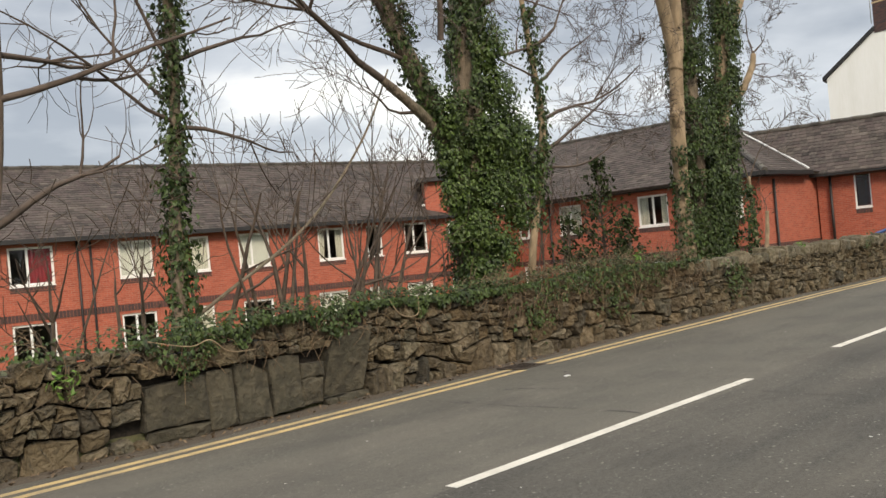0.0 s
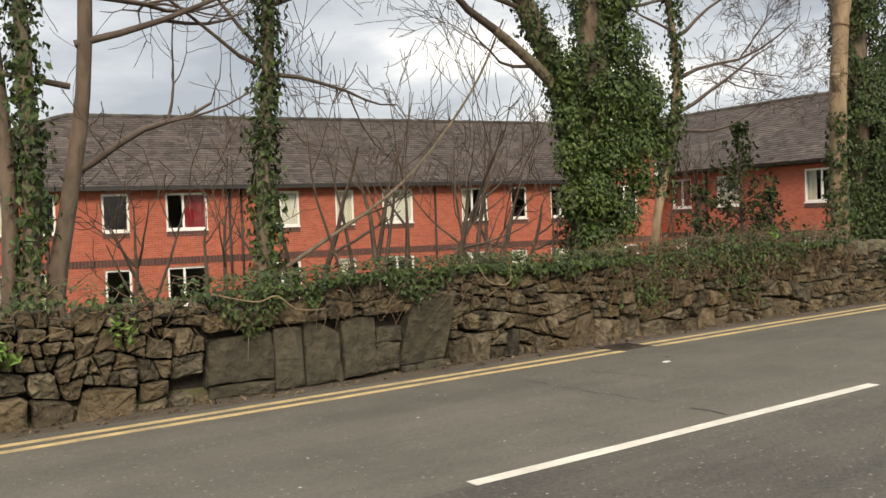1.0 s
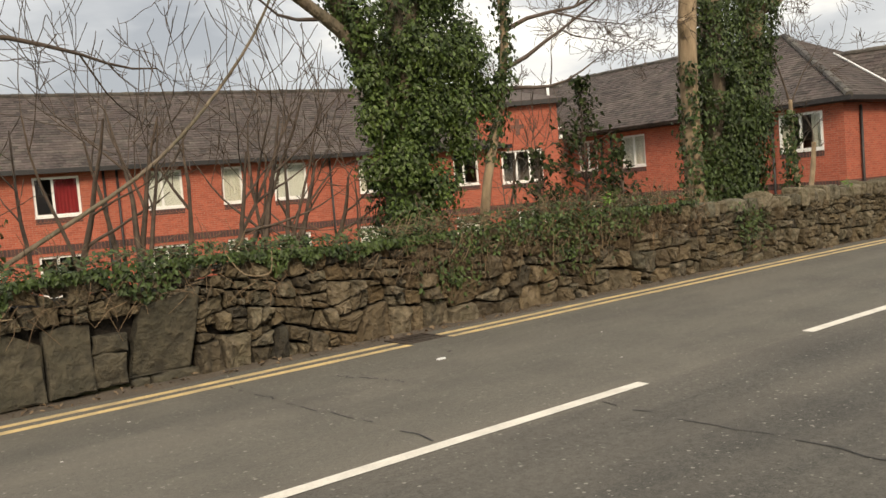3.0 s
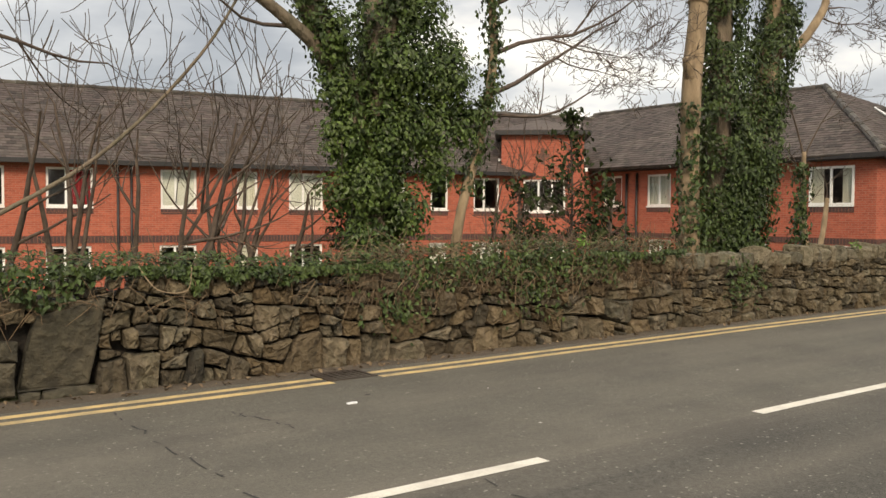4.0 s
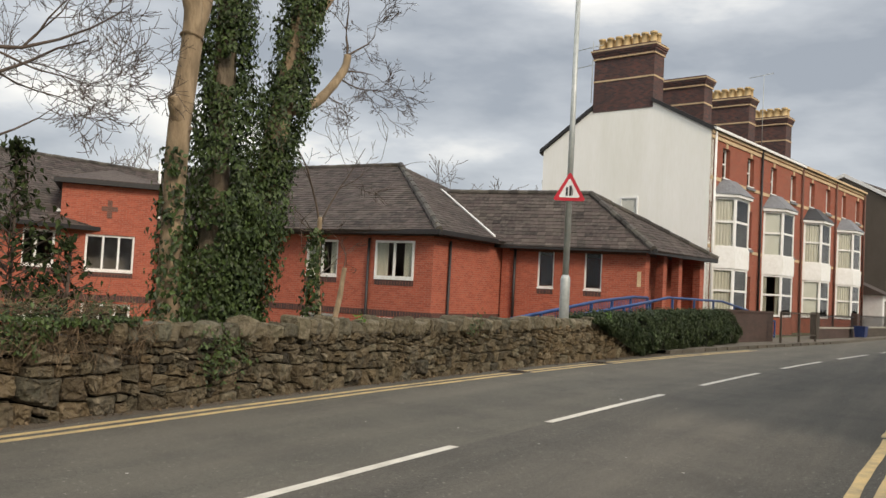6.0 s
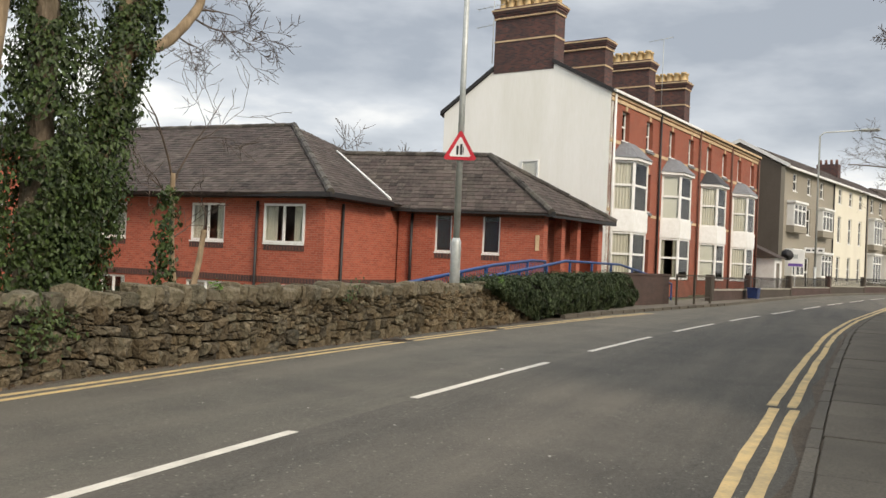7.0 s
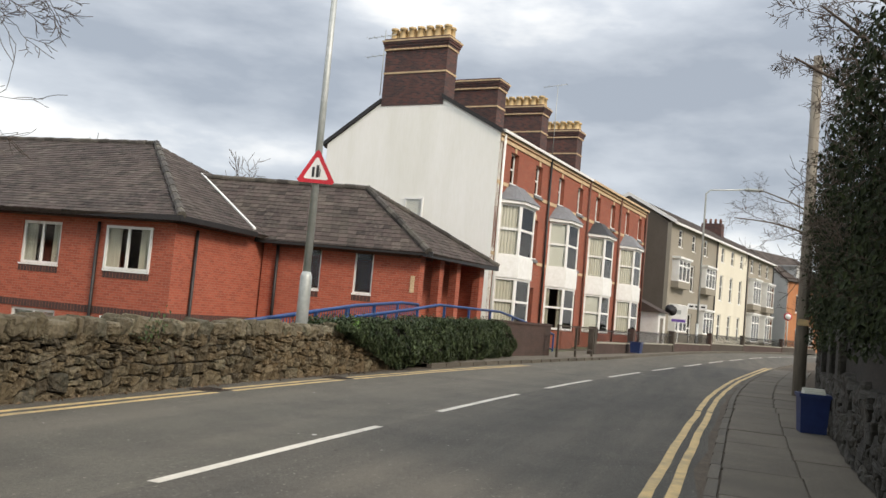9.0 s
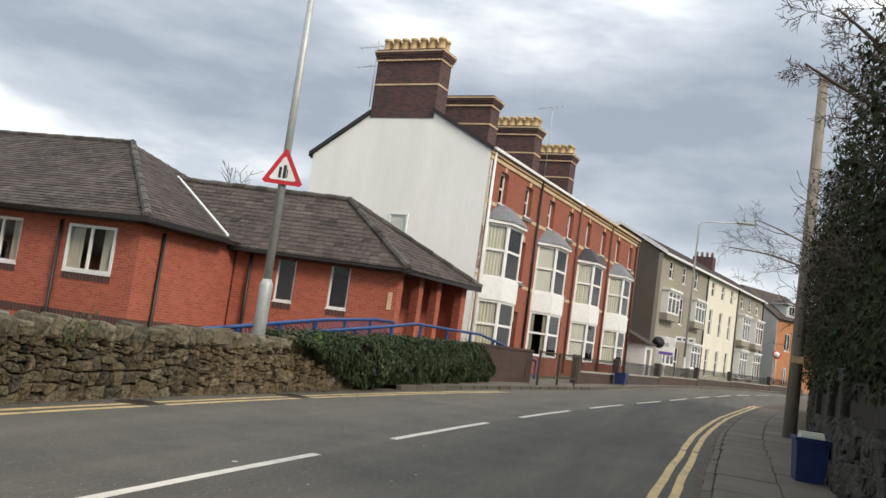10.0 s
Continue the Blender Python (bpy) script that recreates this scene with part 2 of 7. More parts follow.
M_LEAD = surface("lead_grey", (0.14, 0.143, 0.15), (0.22, 0.224, 0.235), 10, 2, (0.13, 0.13, 0.135), 0.55, 0.2, metal=0.2)
M_BLACK = surface("black_plastic_gutter", (0.014, 0.013, 0.013), (0.024, 0.022, 0.022), 15, 2, rough=0.5, bump=0.05)
M_UPVC = surface("white_window_frame", (0.82, 0.82, 0.8), (0.76, 0.76, 0.73), 6, 1.5, (0.6, 0.58, 0.52), 0.45, 0.0, coarse_amount=0.25)
M_RENDER_WHITE = surface("white_gable_render", (0.93, 0.92, 0.87), (0.9, 0.89, 0.83), 12, 0.5, (0.66, 0.65, 0.52), 0.9, 0.25, stretch=(1, 1, 0.16), coarse_amount=0.3)
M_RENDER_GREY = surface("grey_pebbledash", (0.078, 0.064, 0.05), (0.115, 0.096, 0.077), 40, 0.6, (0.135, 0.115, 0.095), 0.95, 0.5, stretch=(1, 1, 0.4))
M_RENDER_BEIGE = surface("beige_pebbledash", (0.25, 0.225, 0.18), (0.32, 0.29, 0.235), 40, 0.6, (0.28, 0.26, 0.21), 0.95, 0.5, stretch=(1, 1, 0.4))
M_RENDER_CREAM = surface("cream_render", (0.7, 0.66, 0.54), (0.76, 0.72, 0.6), 20, 0.5, (0.55, 0.5, 0.4), 0.9, 0.2, stretch=(1, 1, 0.3), coarse_amount=0.3)
M_RENDER_PALE = surface("pale_grey_render", (0.46, 0.46, 0.45), (0.54, 0.54, 0.53), 14, 0.5, (0.36, 0.36, 0.34), 0.9, 0.2)
M_GLASS = glass_of("window_glass")
M_CURTAIN = surface("pale_curtain", (0.58, 0.56, 0.46), (0.7, 0.68, 0.58), 4, 1.5, (0.45, 0.43, 0.34), 0.95, 0.4, 0.02, stretch=(9, 9, 0.3))
M_CURTAIN_RED = surface("red_curtain", (0.32, 0.025, 0.03), (0.22, 0.015, 0.02), 4, 1.5, rough=0.95, bump=0.4, dist=0.02, stretch=(9, 9, 0.3))
M_BLIND = surface("pale_blind", (0.6, 0.6, 0.52), (0.66, 0.66, 0.58), 5, 1, (0.5, 0.5, 0.42), 0.9, 0.1)
M_ROOM = surface("dim_room_wall", (0.16, 0.14, 0.12), (0.2, 0.18, 0.15), 3, 0.5, rough=0.95, bump=0.0)
M_STEEL = surface("galvanised_steel", (0.4, 0.42, 0.41), (0.5, 0.52, 0.51), 10, 1.2, (0.3, 0.33, 0.3), 0.5, 0.1, metal=0.35)
M_BLUE = surface("blue_painted_metal", (0.012, 0.045, 0.16), (0.02, 0.065, 0.21), 12, 2, (0.01, 0.03, 0.1), 0.45, 0.1)
M_BLUE_BOX = surface("blue_plastic", (0.007, 0.02, 0.085), (0.012, 0.03, 0.12), 8, 2, (0.012, 0.025, 0.08), 0.45, 0.1)
M_RED = surface("red_sign_border", (0.55, 0.02, 0.035), (0.45, 0.015, 0.03), 6, 1, rough=0.4, bump=0.0)
M_SIGNWHITE = surface("sign_white", (0.8, 0.8, 0.78), (0.74, 0.74, 0.72), 6, 1, rough=0.4, bump=0.0)
M_SIGNBLACK = surface("sign_black", (0.02, 0.02, 0.02), (0.03, 0.03, 0.03), 6, 1, rough=0.5, bump=0.0)
M_PURPLE = surface("board_purple", (0.12, 0.06, 0.3), (0.16, 0.08, 0.36), 6, 1, rough=0.5, bump=0.0)
M_PAVING = surface("paving_slab", (0.098, 0.084, 0.063), (0.15, 0.13, 0.098), 45, 1.2, (0.06, 0.052, 0.038), 0.9, 0.35, 0.006, rnd="object", spread=0.14)
M_KERB = surface("kerb_stone", (0.08, 0.069, 0.052), (0.13, 0.113, 0.087), 35, 2, (0.1, 0.09, 0.075), 0.9, 0.4, 0.008, rnd="object", spread=0.15)
M_DIRT = surface("gutter_dirt", (0.07, 0.055, 0.04), (0.13, 0.1, 0.07), 40, 3, (0.04, 0.035, 0.025), 1.0, 0.5, 0.01)
M_BARK = surface("grey_brown_bark", (0.13, 0.1, 0.07), (0.22, 0.17, 0.12), 12, 2.5, (0.09, 0.1, 0.06), 0.95, 0.9, 0.03, stretch=(1, 1, 0.3))
M_BARK_BROWN = surface("smooth_brown_bark", (0.095, 0.066, 0.048), (0.17, 0.122, 0.088), 9, 2.5, (0.07, 0.068, 0.045), 0.95, 0.7, 0.02, stretch=(1, 1, 0.4))
M_BARK_PALE = surface("pale_stripped_bark", (0.2, 0.145, 0.09), (0.36, 0.27, 0.17), 9, 3.0, (0.13, 0.1, 0.06), 0.95, 0.6, 0.02, stretch=(1, 1, 0.35))
M_TWIG = surface("dark_twig", (0.075, 0.056, 0.045), (0.12, 0.09, 0.07), 10, 2, rough=0.95, bump=0.0)
M_TWIG_BROWN = surface("brown_shrub_stem", (0.066, 0.048, 0.036), (0.12, 0.088, 0.064), 10, 2, rough=0.95, bump=0.0)
M_DRY = surface("dry_stalks", (0.1, 0.068, 0.04), (0.19, 0.135, 0.08), 10, 2, rough=0.95, bump=0.0, rnd="island", spread=0.5)
M_POT = surface("buff_chimney_pot", (0.5, 0.35, 0.17), (0.6, 0.45, 0.24), 8, 2, (0.25, 0.18, 0.1), 0.85, 0.2)
M_TIMBER = surface("weathered_pole_timber", (0.2, 0.175, 0.14), (0.28, 0.25, 0.2), 14, 1.5, rough=0.95, bump=0.5, stretch=(1, 1, 0.15))
M_CONCRETE = surface("weathered_concrete", (0.3, 0.28, 0.23), (0.38, 0.36, 0.3), 16, 1.5, (0.18, 0.18, 0.13), 0.9, 0.4)
M_FENCE = surface("dark_weathered_fence", (0.05, 0.04, 0.03), (0.085, 0.067, 0.05), 14, 1.5, (0.035, 0.03, 0.022), 0.85, 0.3)
M_IRON = surface("old_iron", (0.045, 0.035, 0.028), (0.08, 0.06, 0.045), 30, 4, rough=0.75, bump=0.3, metal=0.4)


def leafy(name, c1, c2, rough=0.45, spread=0.5, spec=0.3):
    m = surface(name, c1, c2, 4.0, 0.7, tuple(0.75 * a for a in c1), rough, 0.0, rnd="island", spread=spread)
    bs = next(n for n in m.node_tree.nodes if n.type == "BSDF_PRINCIPLED")
    bs.inputs["Specular IOR Level"].default_value = spec
    return m


M_IVY = leafy("ivy_leaf", (0.026, 0.045, 0.012), (0.058, 0.086, 0.023), 0.5, 0.6)
M_IVY_LIGHT = leafy("fresh_ivy_leaf", (0.034, 0.06, 0.013), (0.078, 0.115, 0.026))
M_HEDGE = leafy("dark_hedge_leaf", (0.02, 0.03, 0.011), (0.046, 0.062, 0.022), 0.75, spec=0.12)
# leaf green with the tall hedge's shade mixed into the colour
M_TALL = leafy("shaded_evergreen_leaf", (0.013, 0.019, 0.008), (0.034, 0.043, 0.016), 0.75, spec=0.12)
M_TRAIL = leafy("trailing_hedge_leaf", (0.026, 0.042, 0.017), (0.07, 0.095, 0.04), 0.55, 0.6, spec=0.25)
M_FRESH = leafy("bright_green_leaf", (0.085, 0.17, 0.03), (0.15, 0.25, 0.05), spread=0.3)


# ---- mesh helpers ----
def thing(name, label, category, group="", kind=""):
    return tagged(new(name), label, category, group, kind)


def put(name, mesh, material, parent=None, label=""):
    if material and not mesh.materials:
        mesh.materials.append(material)
    ob = new(name, mesh)
    ob.parent = parent
    if label:
        tagged(ob, label)
    return ob


def part(name, bm, material, parent=None, label="", smooth=False):
    mesh = bpy.data.meshes.new(name)
    bm.normal_update()
    bm.to_mesh(mesh)
    bm.free()
    if smooth:
        mesh.polygons.foreach_set("use_smooth", [True] * len(mesh.polygons))
    return put(name, mesh, material, parent, label)


def raw(name, verts, faces, material, parent=None, label="", smooth=False):
    mesh = bpy.data.meshes.new(name)
    mesh.from_pydata([tuple(v) for v in verts], [], faces)
    if smooth:
        mesh.polygons.foreach_set("use_smooth", [True] * len(mesh.polygons))
    return put(name, mesh, material, parent, label)


def box(bm, x0, x1, y0, y1, z0, z1, m=None, bevel=0.0):
    vs = [bm.verts.new((x, y, z)) for z in (z0, z1) for y in (y0, y1) for x in (x0, x1)]
    fs = [bm.faces.new([vs[i] for i in f]) for f in ((0, 2, 3, 1), (4, 5, 7, 6), (0, 1, 5, 4), (2, 6, 7, 3), (0, 4, 6, 2), (1, 3, 7, 5))]
    if bevel:
        es = {e for f in fs for e in f.edges}
        r = bmesh.ops.bevel(bm, geom=list(es), offset=bevel, segments=1, affect="EDGES")
        vs = list({v for f in r["faces"] for v in f.verts} | {v for v in vs if v.is_valid})
    if m is not None:
        bmesh.ops.transform(bm, matrix=m, verts=vs)
    return vs


def prism(bm, poly, z0, z1, m=None):
    lo = [bm.verts.new((x, y, z0)) for x, y in poly]
    hi = [bm.verts.new((x, y, z1)) for x, y in poly]
    n = len(poly)
    bm.faces.new(lo[::-1]), bm.faces.new(hi)
    for i in range(n):
        bm.faces.new((lo[i], lo[(i + 1) % n], hi[(i + 1) % n], hi[i]))
    if m is not None:
        bmesh.ops.transform(bm, matrix=m, verts=lo + hi)


def tube_data(points, radii, sides, verts, faces, cap=True):
    """Adds a tapered tube along points to lists of verts and faces."""
    base = len(verts)
    n = len(points)
    for i, p in enumerate(points):
        a, b = points[max(i - 1, 0)], points[min(i + 1, n - 1)]
        d = (b - a).normalized()
        side = d.cross(Vector((0.31, 0.22, 0.92)))
        if side.length < 0.05:
            side = d.cross(Vector((1, 0, 0)))
        side.normalize()
        up = side.cross(d)
        for k in range(sides):
            an = 2 * math.pi * k / sides
            verts.append(p + (side * math.cos(an) + up * math.sin(an)) * radii[i])
    for i in range(n - 1):
        for k in range(sides):
            k2 = (k + 1) % sides
            faces.append((base + i * sides + k, base + i * sides + k2, base + (i + 1) * sides + k2, base + (i + 1) * sides + k))
    if cap:
        faces.append(tuple(base + k for k in range(sides))[::-1])
        faces.append(tuple(base + (n - 1) * sides + k for k in range(sides)))


def pipe(name, points, radius, material, parent=None, label="", sides=8):
    v, f = [], []
    pts = [Vector(p) for p in points]
    rr = radius if isinstance(radius, (list, tuple)) else [radius] * len(pts)
    tube_data(pts, rr, sides, v, f)
    return raw(name, v, f, material, parent, label, smooth=True)


def wall_frame(p0, p1, z=0.0):
    """Local frame of a facade from p0 to p1: x along it, y inwards (to the left of p0 > p1), z up."""
    u = Vector((p1[0] - p0[0], p1[1] - p0[1], 0)).normalized()
    v = Vector((-u.y, u.x, 0))
    m = Matrix((u, v, Vector((0, 0, 1)))).transposed().to_4x4()
    m.translation = (p0[0], p0[1], z)
    return m, math.hypot(p1[0] - p0[0], p1[1] - p0[1])


def pierced_wall(name, m, s0, s1, z0, z1, thick, holes, material, parent, label="", y0=0.0):
    """A wall of real thickness with openings (s0, s1, z0, z1) through it."""
    us = sorted({s0, s1, *[a for h in holes for a in h[:2] if s0 < a < s1]})
    vs = sorted({z0, z1, *[a for h in holes for a in h[2:4] if z0 < a < z1]})
    bm = bmesh.new()

    def solid(i, j):
        if not (0 <= i < len(us) - 1 and 0 <= j < len(vs) - 1):
            return False
        cu, cv = (us[i] + us[i + 1]) / 2, (vs[j] + vs[j + 1]) / 2
        return not any(h[0] < cu < h[1] and h[2] < cv < h[3] for h in holes)

    def q(*pts):
        bm.faces.new([bm.verts.new(p) for p in pts])
    a, b = y0, y0 + thick
    for i in range(len(us) - 1):
        for j in range(len(vs) - 1):
            if not solid(i, j):
                continue
            x0, x1, c0, c1 = us[i], us[i + 1], vs[j], vs[j + 1]
            q((x0, a, c0), (x1, a, c0), (x1, a, c1), (x0, a, c1))
            q((x1, b, c0), (x0, b, c0), (x0, b, c1), (x1, b, c1))
            if not solid(i - 1, j):
                q((x0, b, c0), (x0, a, c0), (x0, a, c1), (x0, b, c1))
            if not solid(i + 1, j):
                q((x1, a, c0), (x1, b, c0), (x1, b, c1), (x1, a, c1))
            if not solid(i, j - 1):
                q((x0, b, c0), (x1, b, c0), (x1, a, c0), (x0, a, c0))
            if not solid(i, j + 1):
                q((x0, a, c1), (x1, a, c1), (x1, b, c1), (x0, b, c1))
    bmesh.ops.remove_doubles(bm, verts=bm.verts, dist=1e-5)
    bmesh.ops.transform(bm, matrix=m, verts=bm.verts)
    return part(name, bm, material, parent, label)


def window(m, s0, s1, z0, z1, parent, splits=(0.5,), transom=None, recess=0.06, curtain="", sill=True, bar=0.08, frame_material=None, name="window"):
    """A framed window in an opening of the facade m: frame and mullions, pane, sill and what hangs behind the glass."""
    fm = frame_material or M_UPVC
    y0, y1 = recess, recess + 0.06
    us = [s0, *[s0 + (s1 - s0) * k for k in splits], s1]
    vs = [z0, *([z0 + (z1 - z0) * transom] if transom else []), z1]
    lights = []
    for i in range(len(us) - 1):
        for j in range(len(vs) - 1):
            e = lambda k, n: bar if k in (0, n) else bar * .5
            lights.append((us[i] + e(i, len(us) - 1), us[i + 1] - e(i + 1, len(us) - 1), vs[j] + e(j, len(vs) - 1), vs[j + 1] - e(j + 1, len(vs) - 1)))
    w = pierced_wall(name, m, s0, s1, z0, z1, .06, lights, fm, parent, y0=y0)
    for a, b, c, d in lights:
        bm = bmesh.new()
        box(bm, a - .01, b + .01, y0 + .03, y0 + .036, c - .01, d + .01, m)
        part("pane", bm, M_GLASS, w, "clear window glass").visible_shadow = False
    if sill:
        bm = bmesh.new()
        box(bm, s0 - .012, s1 + .012, -.03, recess, z0 - .05, z0 - .003, m)
        part("window_sill", bm, fm, w)
    if curtain:
        mat = {"c": M_CURTAIN, "r": M_CURTAIN_RED, "b": M_BLIND, "s": M_CURTAIN, "n": M_CURTAIN}[curtain[0]]
        spans = {"s": ((0, .3), (.72, 1)), "r": ((.42, 1),)}.get(curtain[0], ((0, 1),))
        low = z0 + (z1 - z0) * (.45 if curtain[0] == "n" else 0)
        top = z1
        if curtain[0] == "n":
            low, top = z0, z0 + (z1 - z0) * .55
        for a, b in spans:
            bm = bmesh.new()
            n = 24
            prev = None
            for i in range(n + 1):
                u = s0 + (s1 - s0) * (a + (b - a) * i / n)
                y = y1 + .045 + (.022 * math.sin(i * 1.9) if mat is not M_BLIND else 0)
                lo, hi = bm.verts.new(m @ Vector((u, y, low))), bm.verts.new(m @ Vector((u, y, top)))
                if prev:
                    bm.faces.new((prev[0], lo, hi, prev[1]))
                prev = (lo, hi)
            part("curtain", bm, mat, w, "drawn red curtain" if mat is M_CURTAIN_RED else "pale curtain behind the glass")
    return w


def roof_plane(parent, pts, name="roof", slate=(0.3, 0.24), thick=0.12, material=None):
    """A slated roof slope. pts: eave start, eave end, then the upper corners back to the start (three or four points)."""
    P = [Vector(p) for p in pts]
    e = (P[1] - P[0]).normalized()
    nrm = e.cross(P[2] - P[0]).normalized()
    if nrm.z < 0:
        nrm = -nrm
    s = nrm.cross(e)
    flat = [((p - P[0]).dot(e), (p - P[0]).dot(s)) for p in P]
    bm = bmesh.new()
    top = [bm.verts.new(p - nrm * .03) for p in P]
    bot = [bm.verts.new(p - nrm * thick) for p in P]
    bm.faces.new(top), bm.faces.new(bot[::-1])
    for i in range(len(P)):
        j = (i + 1) % len(P)
        bm.faces.new((top[i], bot[i], bot[j], top[j]))
    bmesh.ops.recalc_face_normals(bm, faces=bm.faces)
    deck = part(name, bm, M_SLATE, parent)

    def span(y):
        xs = []
        for i in range(len(flat)):
            (x0, y0), (x1, y1) = flat[i], flat[(i + 1) % len(flat)]
            if (y0 - y) * (y1 - y) < 0:
                xs.append(x0 + (x1 - x0) * (y - y0) / (y1 - y0))
        return (min(xs), max(xs)) if len(xs) > 1 else None
    H = max(y for _, y in flat)
    verts, faces = [], []
    y, row = 0.0, 0
    rng = random.Random(len(name) + int(P[0].x * 10))
    while y < H:
        y2 = min(y + slate[1], H)
        r0, r1 = span(y + .002), span(max(y2 - .002, y + .001))
        if r0 and r1:
            x = min(r0[0], r1[0]) - (slate[0] / 2 if row % 2 else 0)
            xe = max(r0[1], r1[1])
            while x < xe:
                xa, xb = x + .004, x + slate[0] - .004
                a0, b0 = max(xa, r0[0]), min(xb, r0[1])
                a1, b1 = max(xa, r1[0]), min(xb, r1[1])
                if b0 - a0 > .03 or b1 - a1 > .03:
                    a0, b0 = min(a0, max(r0[1], a0 * 0 + r0[0])), max(b0, a0)
                    b1 = max(b1, a1)
                    lift = .016 + rng.random() * .006
                    i = len(verts)
                    for (px, py, h) in ((a0, y - .02, lift), (b0, y - .02, lift), (b1, y2, .004), (a1, y2, .004), (a0, y - .02, -.03), (b0, y - .02, -.03)):
                        verts.append(P[0] + e * px + s * py + nrm * h)
                    faces.append((i, i + 1, i + 2, i + 3)), faces.append((i + 4, i + 5, i + 1, i))
                x += slate[0]
        y, row = y2, row + 1
    sl = raw("slate_covering", verts, faces, material or M_SLATE, deck)
    tagged(sl, "overlapping grey-brown roof slates", kind="stuff")
    return deck


def ridge_line(parent, a, b, r=0.11, piece=0.42, name="ridge", material=None):
    """Half-round ridge or hip tiles, a little uneven, in one mesh."""
    a, b = Vector(a), Vector(b)
    n = max(2, int((b - a).length / piece))
    for i in range(n):
        p, q = a.lerp(b, i / n), a.lerp(b, (i + 1) / n - .012 / n)
        up = Vector((0, 0, .012 * (i % 2)))
        v, f = [], []
        tube_data([p + up, q + up], [r, r * .93], 8, v, f)
        raw(name + "_tile", v, f, material or M_RIDGE, parent)


# ---- lie of the land ----
CENTRE = [(-60, 3.6), (-20, 3.8), (0, 3.87), (8, 3.9), (14, 3.89), (20, 3.77), (26, 3.57), (32, 3.15), (38, 2.52), (44, 1.8), (55, 0.35), (66, -1.6), (80, -5.0), (100, -11.5), (130, -23), (180, -48)]


def lerp_table(tab, x):
    for (x0, y0), (x1, y1) in zip(tab, tab[1:]):
        if x <= x1:
            return y0 + (y1 - y0) * (x - x0) / (x1 - x0)
    return tab[-1][1]


def smooth_table(tab, x, w=3.0):
    return sum(lerp_table(tab, x + d) for d in (-w, -w / 2, 0, w / 2, w)) / 5


def cy(x):
    return smooth_table(CENTRE, x)


LEVEL = [(-400, -0.4), (-40, -0.2), (0, -0.03), (8, 0.02), (14, 0.075), (20, 0.11), (30, 0.14), (44, 0.2), (56, 0.3), (70, 0.48), (110, 0.75), (200, 0.9), (600, 0.9)]


def rz(x):
    return smooth_table(LEVEL, x)


LEFT = [(-60, 3.55), (12, 3.55), (18, 3.6), (24, 3.62), (33, 3.5), (40, 3.25), (46, 3.0), (60, 3.2), (200, 3.4)]
RIGHT = [(-60, -3.6), (14, -3.6), (18, -3.57), (22, -3.53), (26, -3.47), (31, -3.28), (35, -3.15), (39, -3.0), (45, -2.88), (52, -2.76), (60, -2.85), (80, -3.5), (200, -3.5)]


def road_point(x, off, lift=0.0):
    """A point at x along the road, off metres from its middle (left is positive), across the road's own direction."""
    d = Vector((1, (cy(x + .5) - cy(x - .5)), 0)).normalized()
    return Vector((x - d.y * off, cy(x) + d.x * off, rz(x) + lift - .017 * max(0.0, min(off, 3.7))))


def land(x, y):
    """Height of the ground off the road."""
    c = cy(max(-60, min(180, x)))
    d = y - c
    z = rz(x)
    if x < 30 and d > 3.9:
        k = min(1, (d - 3.9) / .5)
        fall = max(0, min(1, (d - 5.6) / 9))
        fall = fall * fall * (3 - 2 * fall)
        bank = (0.66 + .1 * math.sin(x * .7)) * k * (1 - max(0, min(1, (x - 24) / 5)))
        return z + bank * (1 - fall) - 3.0 * fall - .06
    if x >= 30 and d > 6:
        fall = max(0, min(1, (y - 12) / 5)) * max(0, min(1, (46 - x) / 6))
        return z - .08 - 3.0 * fall
    if d < -5.5:
        return z + .1
    return z - .25


gx = [-600, -300, -150, -80, -50, -30] + [-20 + 1.0 * i for i in range(121)] + [110, 125, 150, 200, 300, 500, 900]
gy = [-600, -300, -150, -80, -50, -30, -20, -14, -10, -8, -6, -5, -4, -3, -2, -1] + [0.5 * i for i in range(0, 52)] + [27, 29, 31, 34, 38, 42, 48, 56, 70, 100, 150, 250, 400, 700]
gv = [(x, y, land(x, y)) for x in gx for y in gy]
gf = []
for i in range(len(gx) - 1):
    for j in range(len(gy) - 1):
        a = i * len(gy) + j
        gf.append((a, a + len(gy), a + len(gy) + 1, a + 1))
tagged(raw("ground", gv, gf, M_GRASS, None, smooth=True), "rough grass and earth ground falling away behind the wall", "ground", kind="structure")

# road: two lanes of asphalt with a seam between
xs_road = [-60 + 2 * i for i in range(0, 30)] + [0 + 1.0 * i for i in range(0, 70)] + [70 + 3 * i for i in range(0, 38)]


def strip(name, xs, off0, off1, lift, material, parent=None, label="", camber=0.0):
    v, f = [], []
    for i, x in enumerate(xs):
        a, b = (off0(x) if callable(off0) else off0), (off1(x) if callable(off1) else off1)
        v += [road_point(x, a, lift - camber * abs(a)), road_point(x, b, lift - camber * abs(b))]
        if i:
            k = 2 * i
            f.append((k - 2, k - 1, k + 1, k)) if a > b else f.append((k - 2, k, k + 1, k - 1))
    return raw(name, v, f, material, parent, label)


road = tagged(new("road"), "worn grey asphalt road with white dashes and double yellow lines", "road", kind="structure")
strip("asphalt_lane", xs_road, lambda x: lerp_table(LEFT, x) + .35, 0.0, 0.0, M_ASPHALT, road, "worn asphalt far lane")
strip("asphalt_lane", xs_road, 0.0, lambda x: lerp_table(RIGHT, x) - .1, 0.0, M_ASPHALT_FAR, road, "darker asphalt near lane")


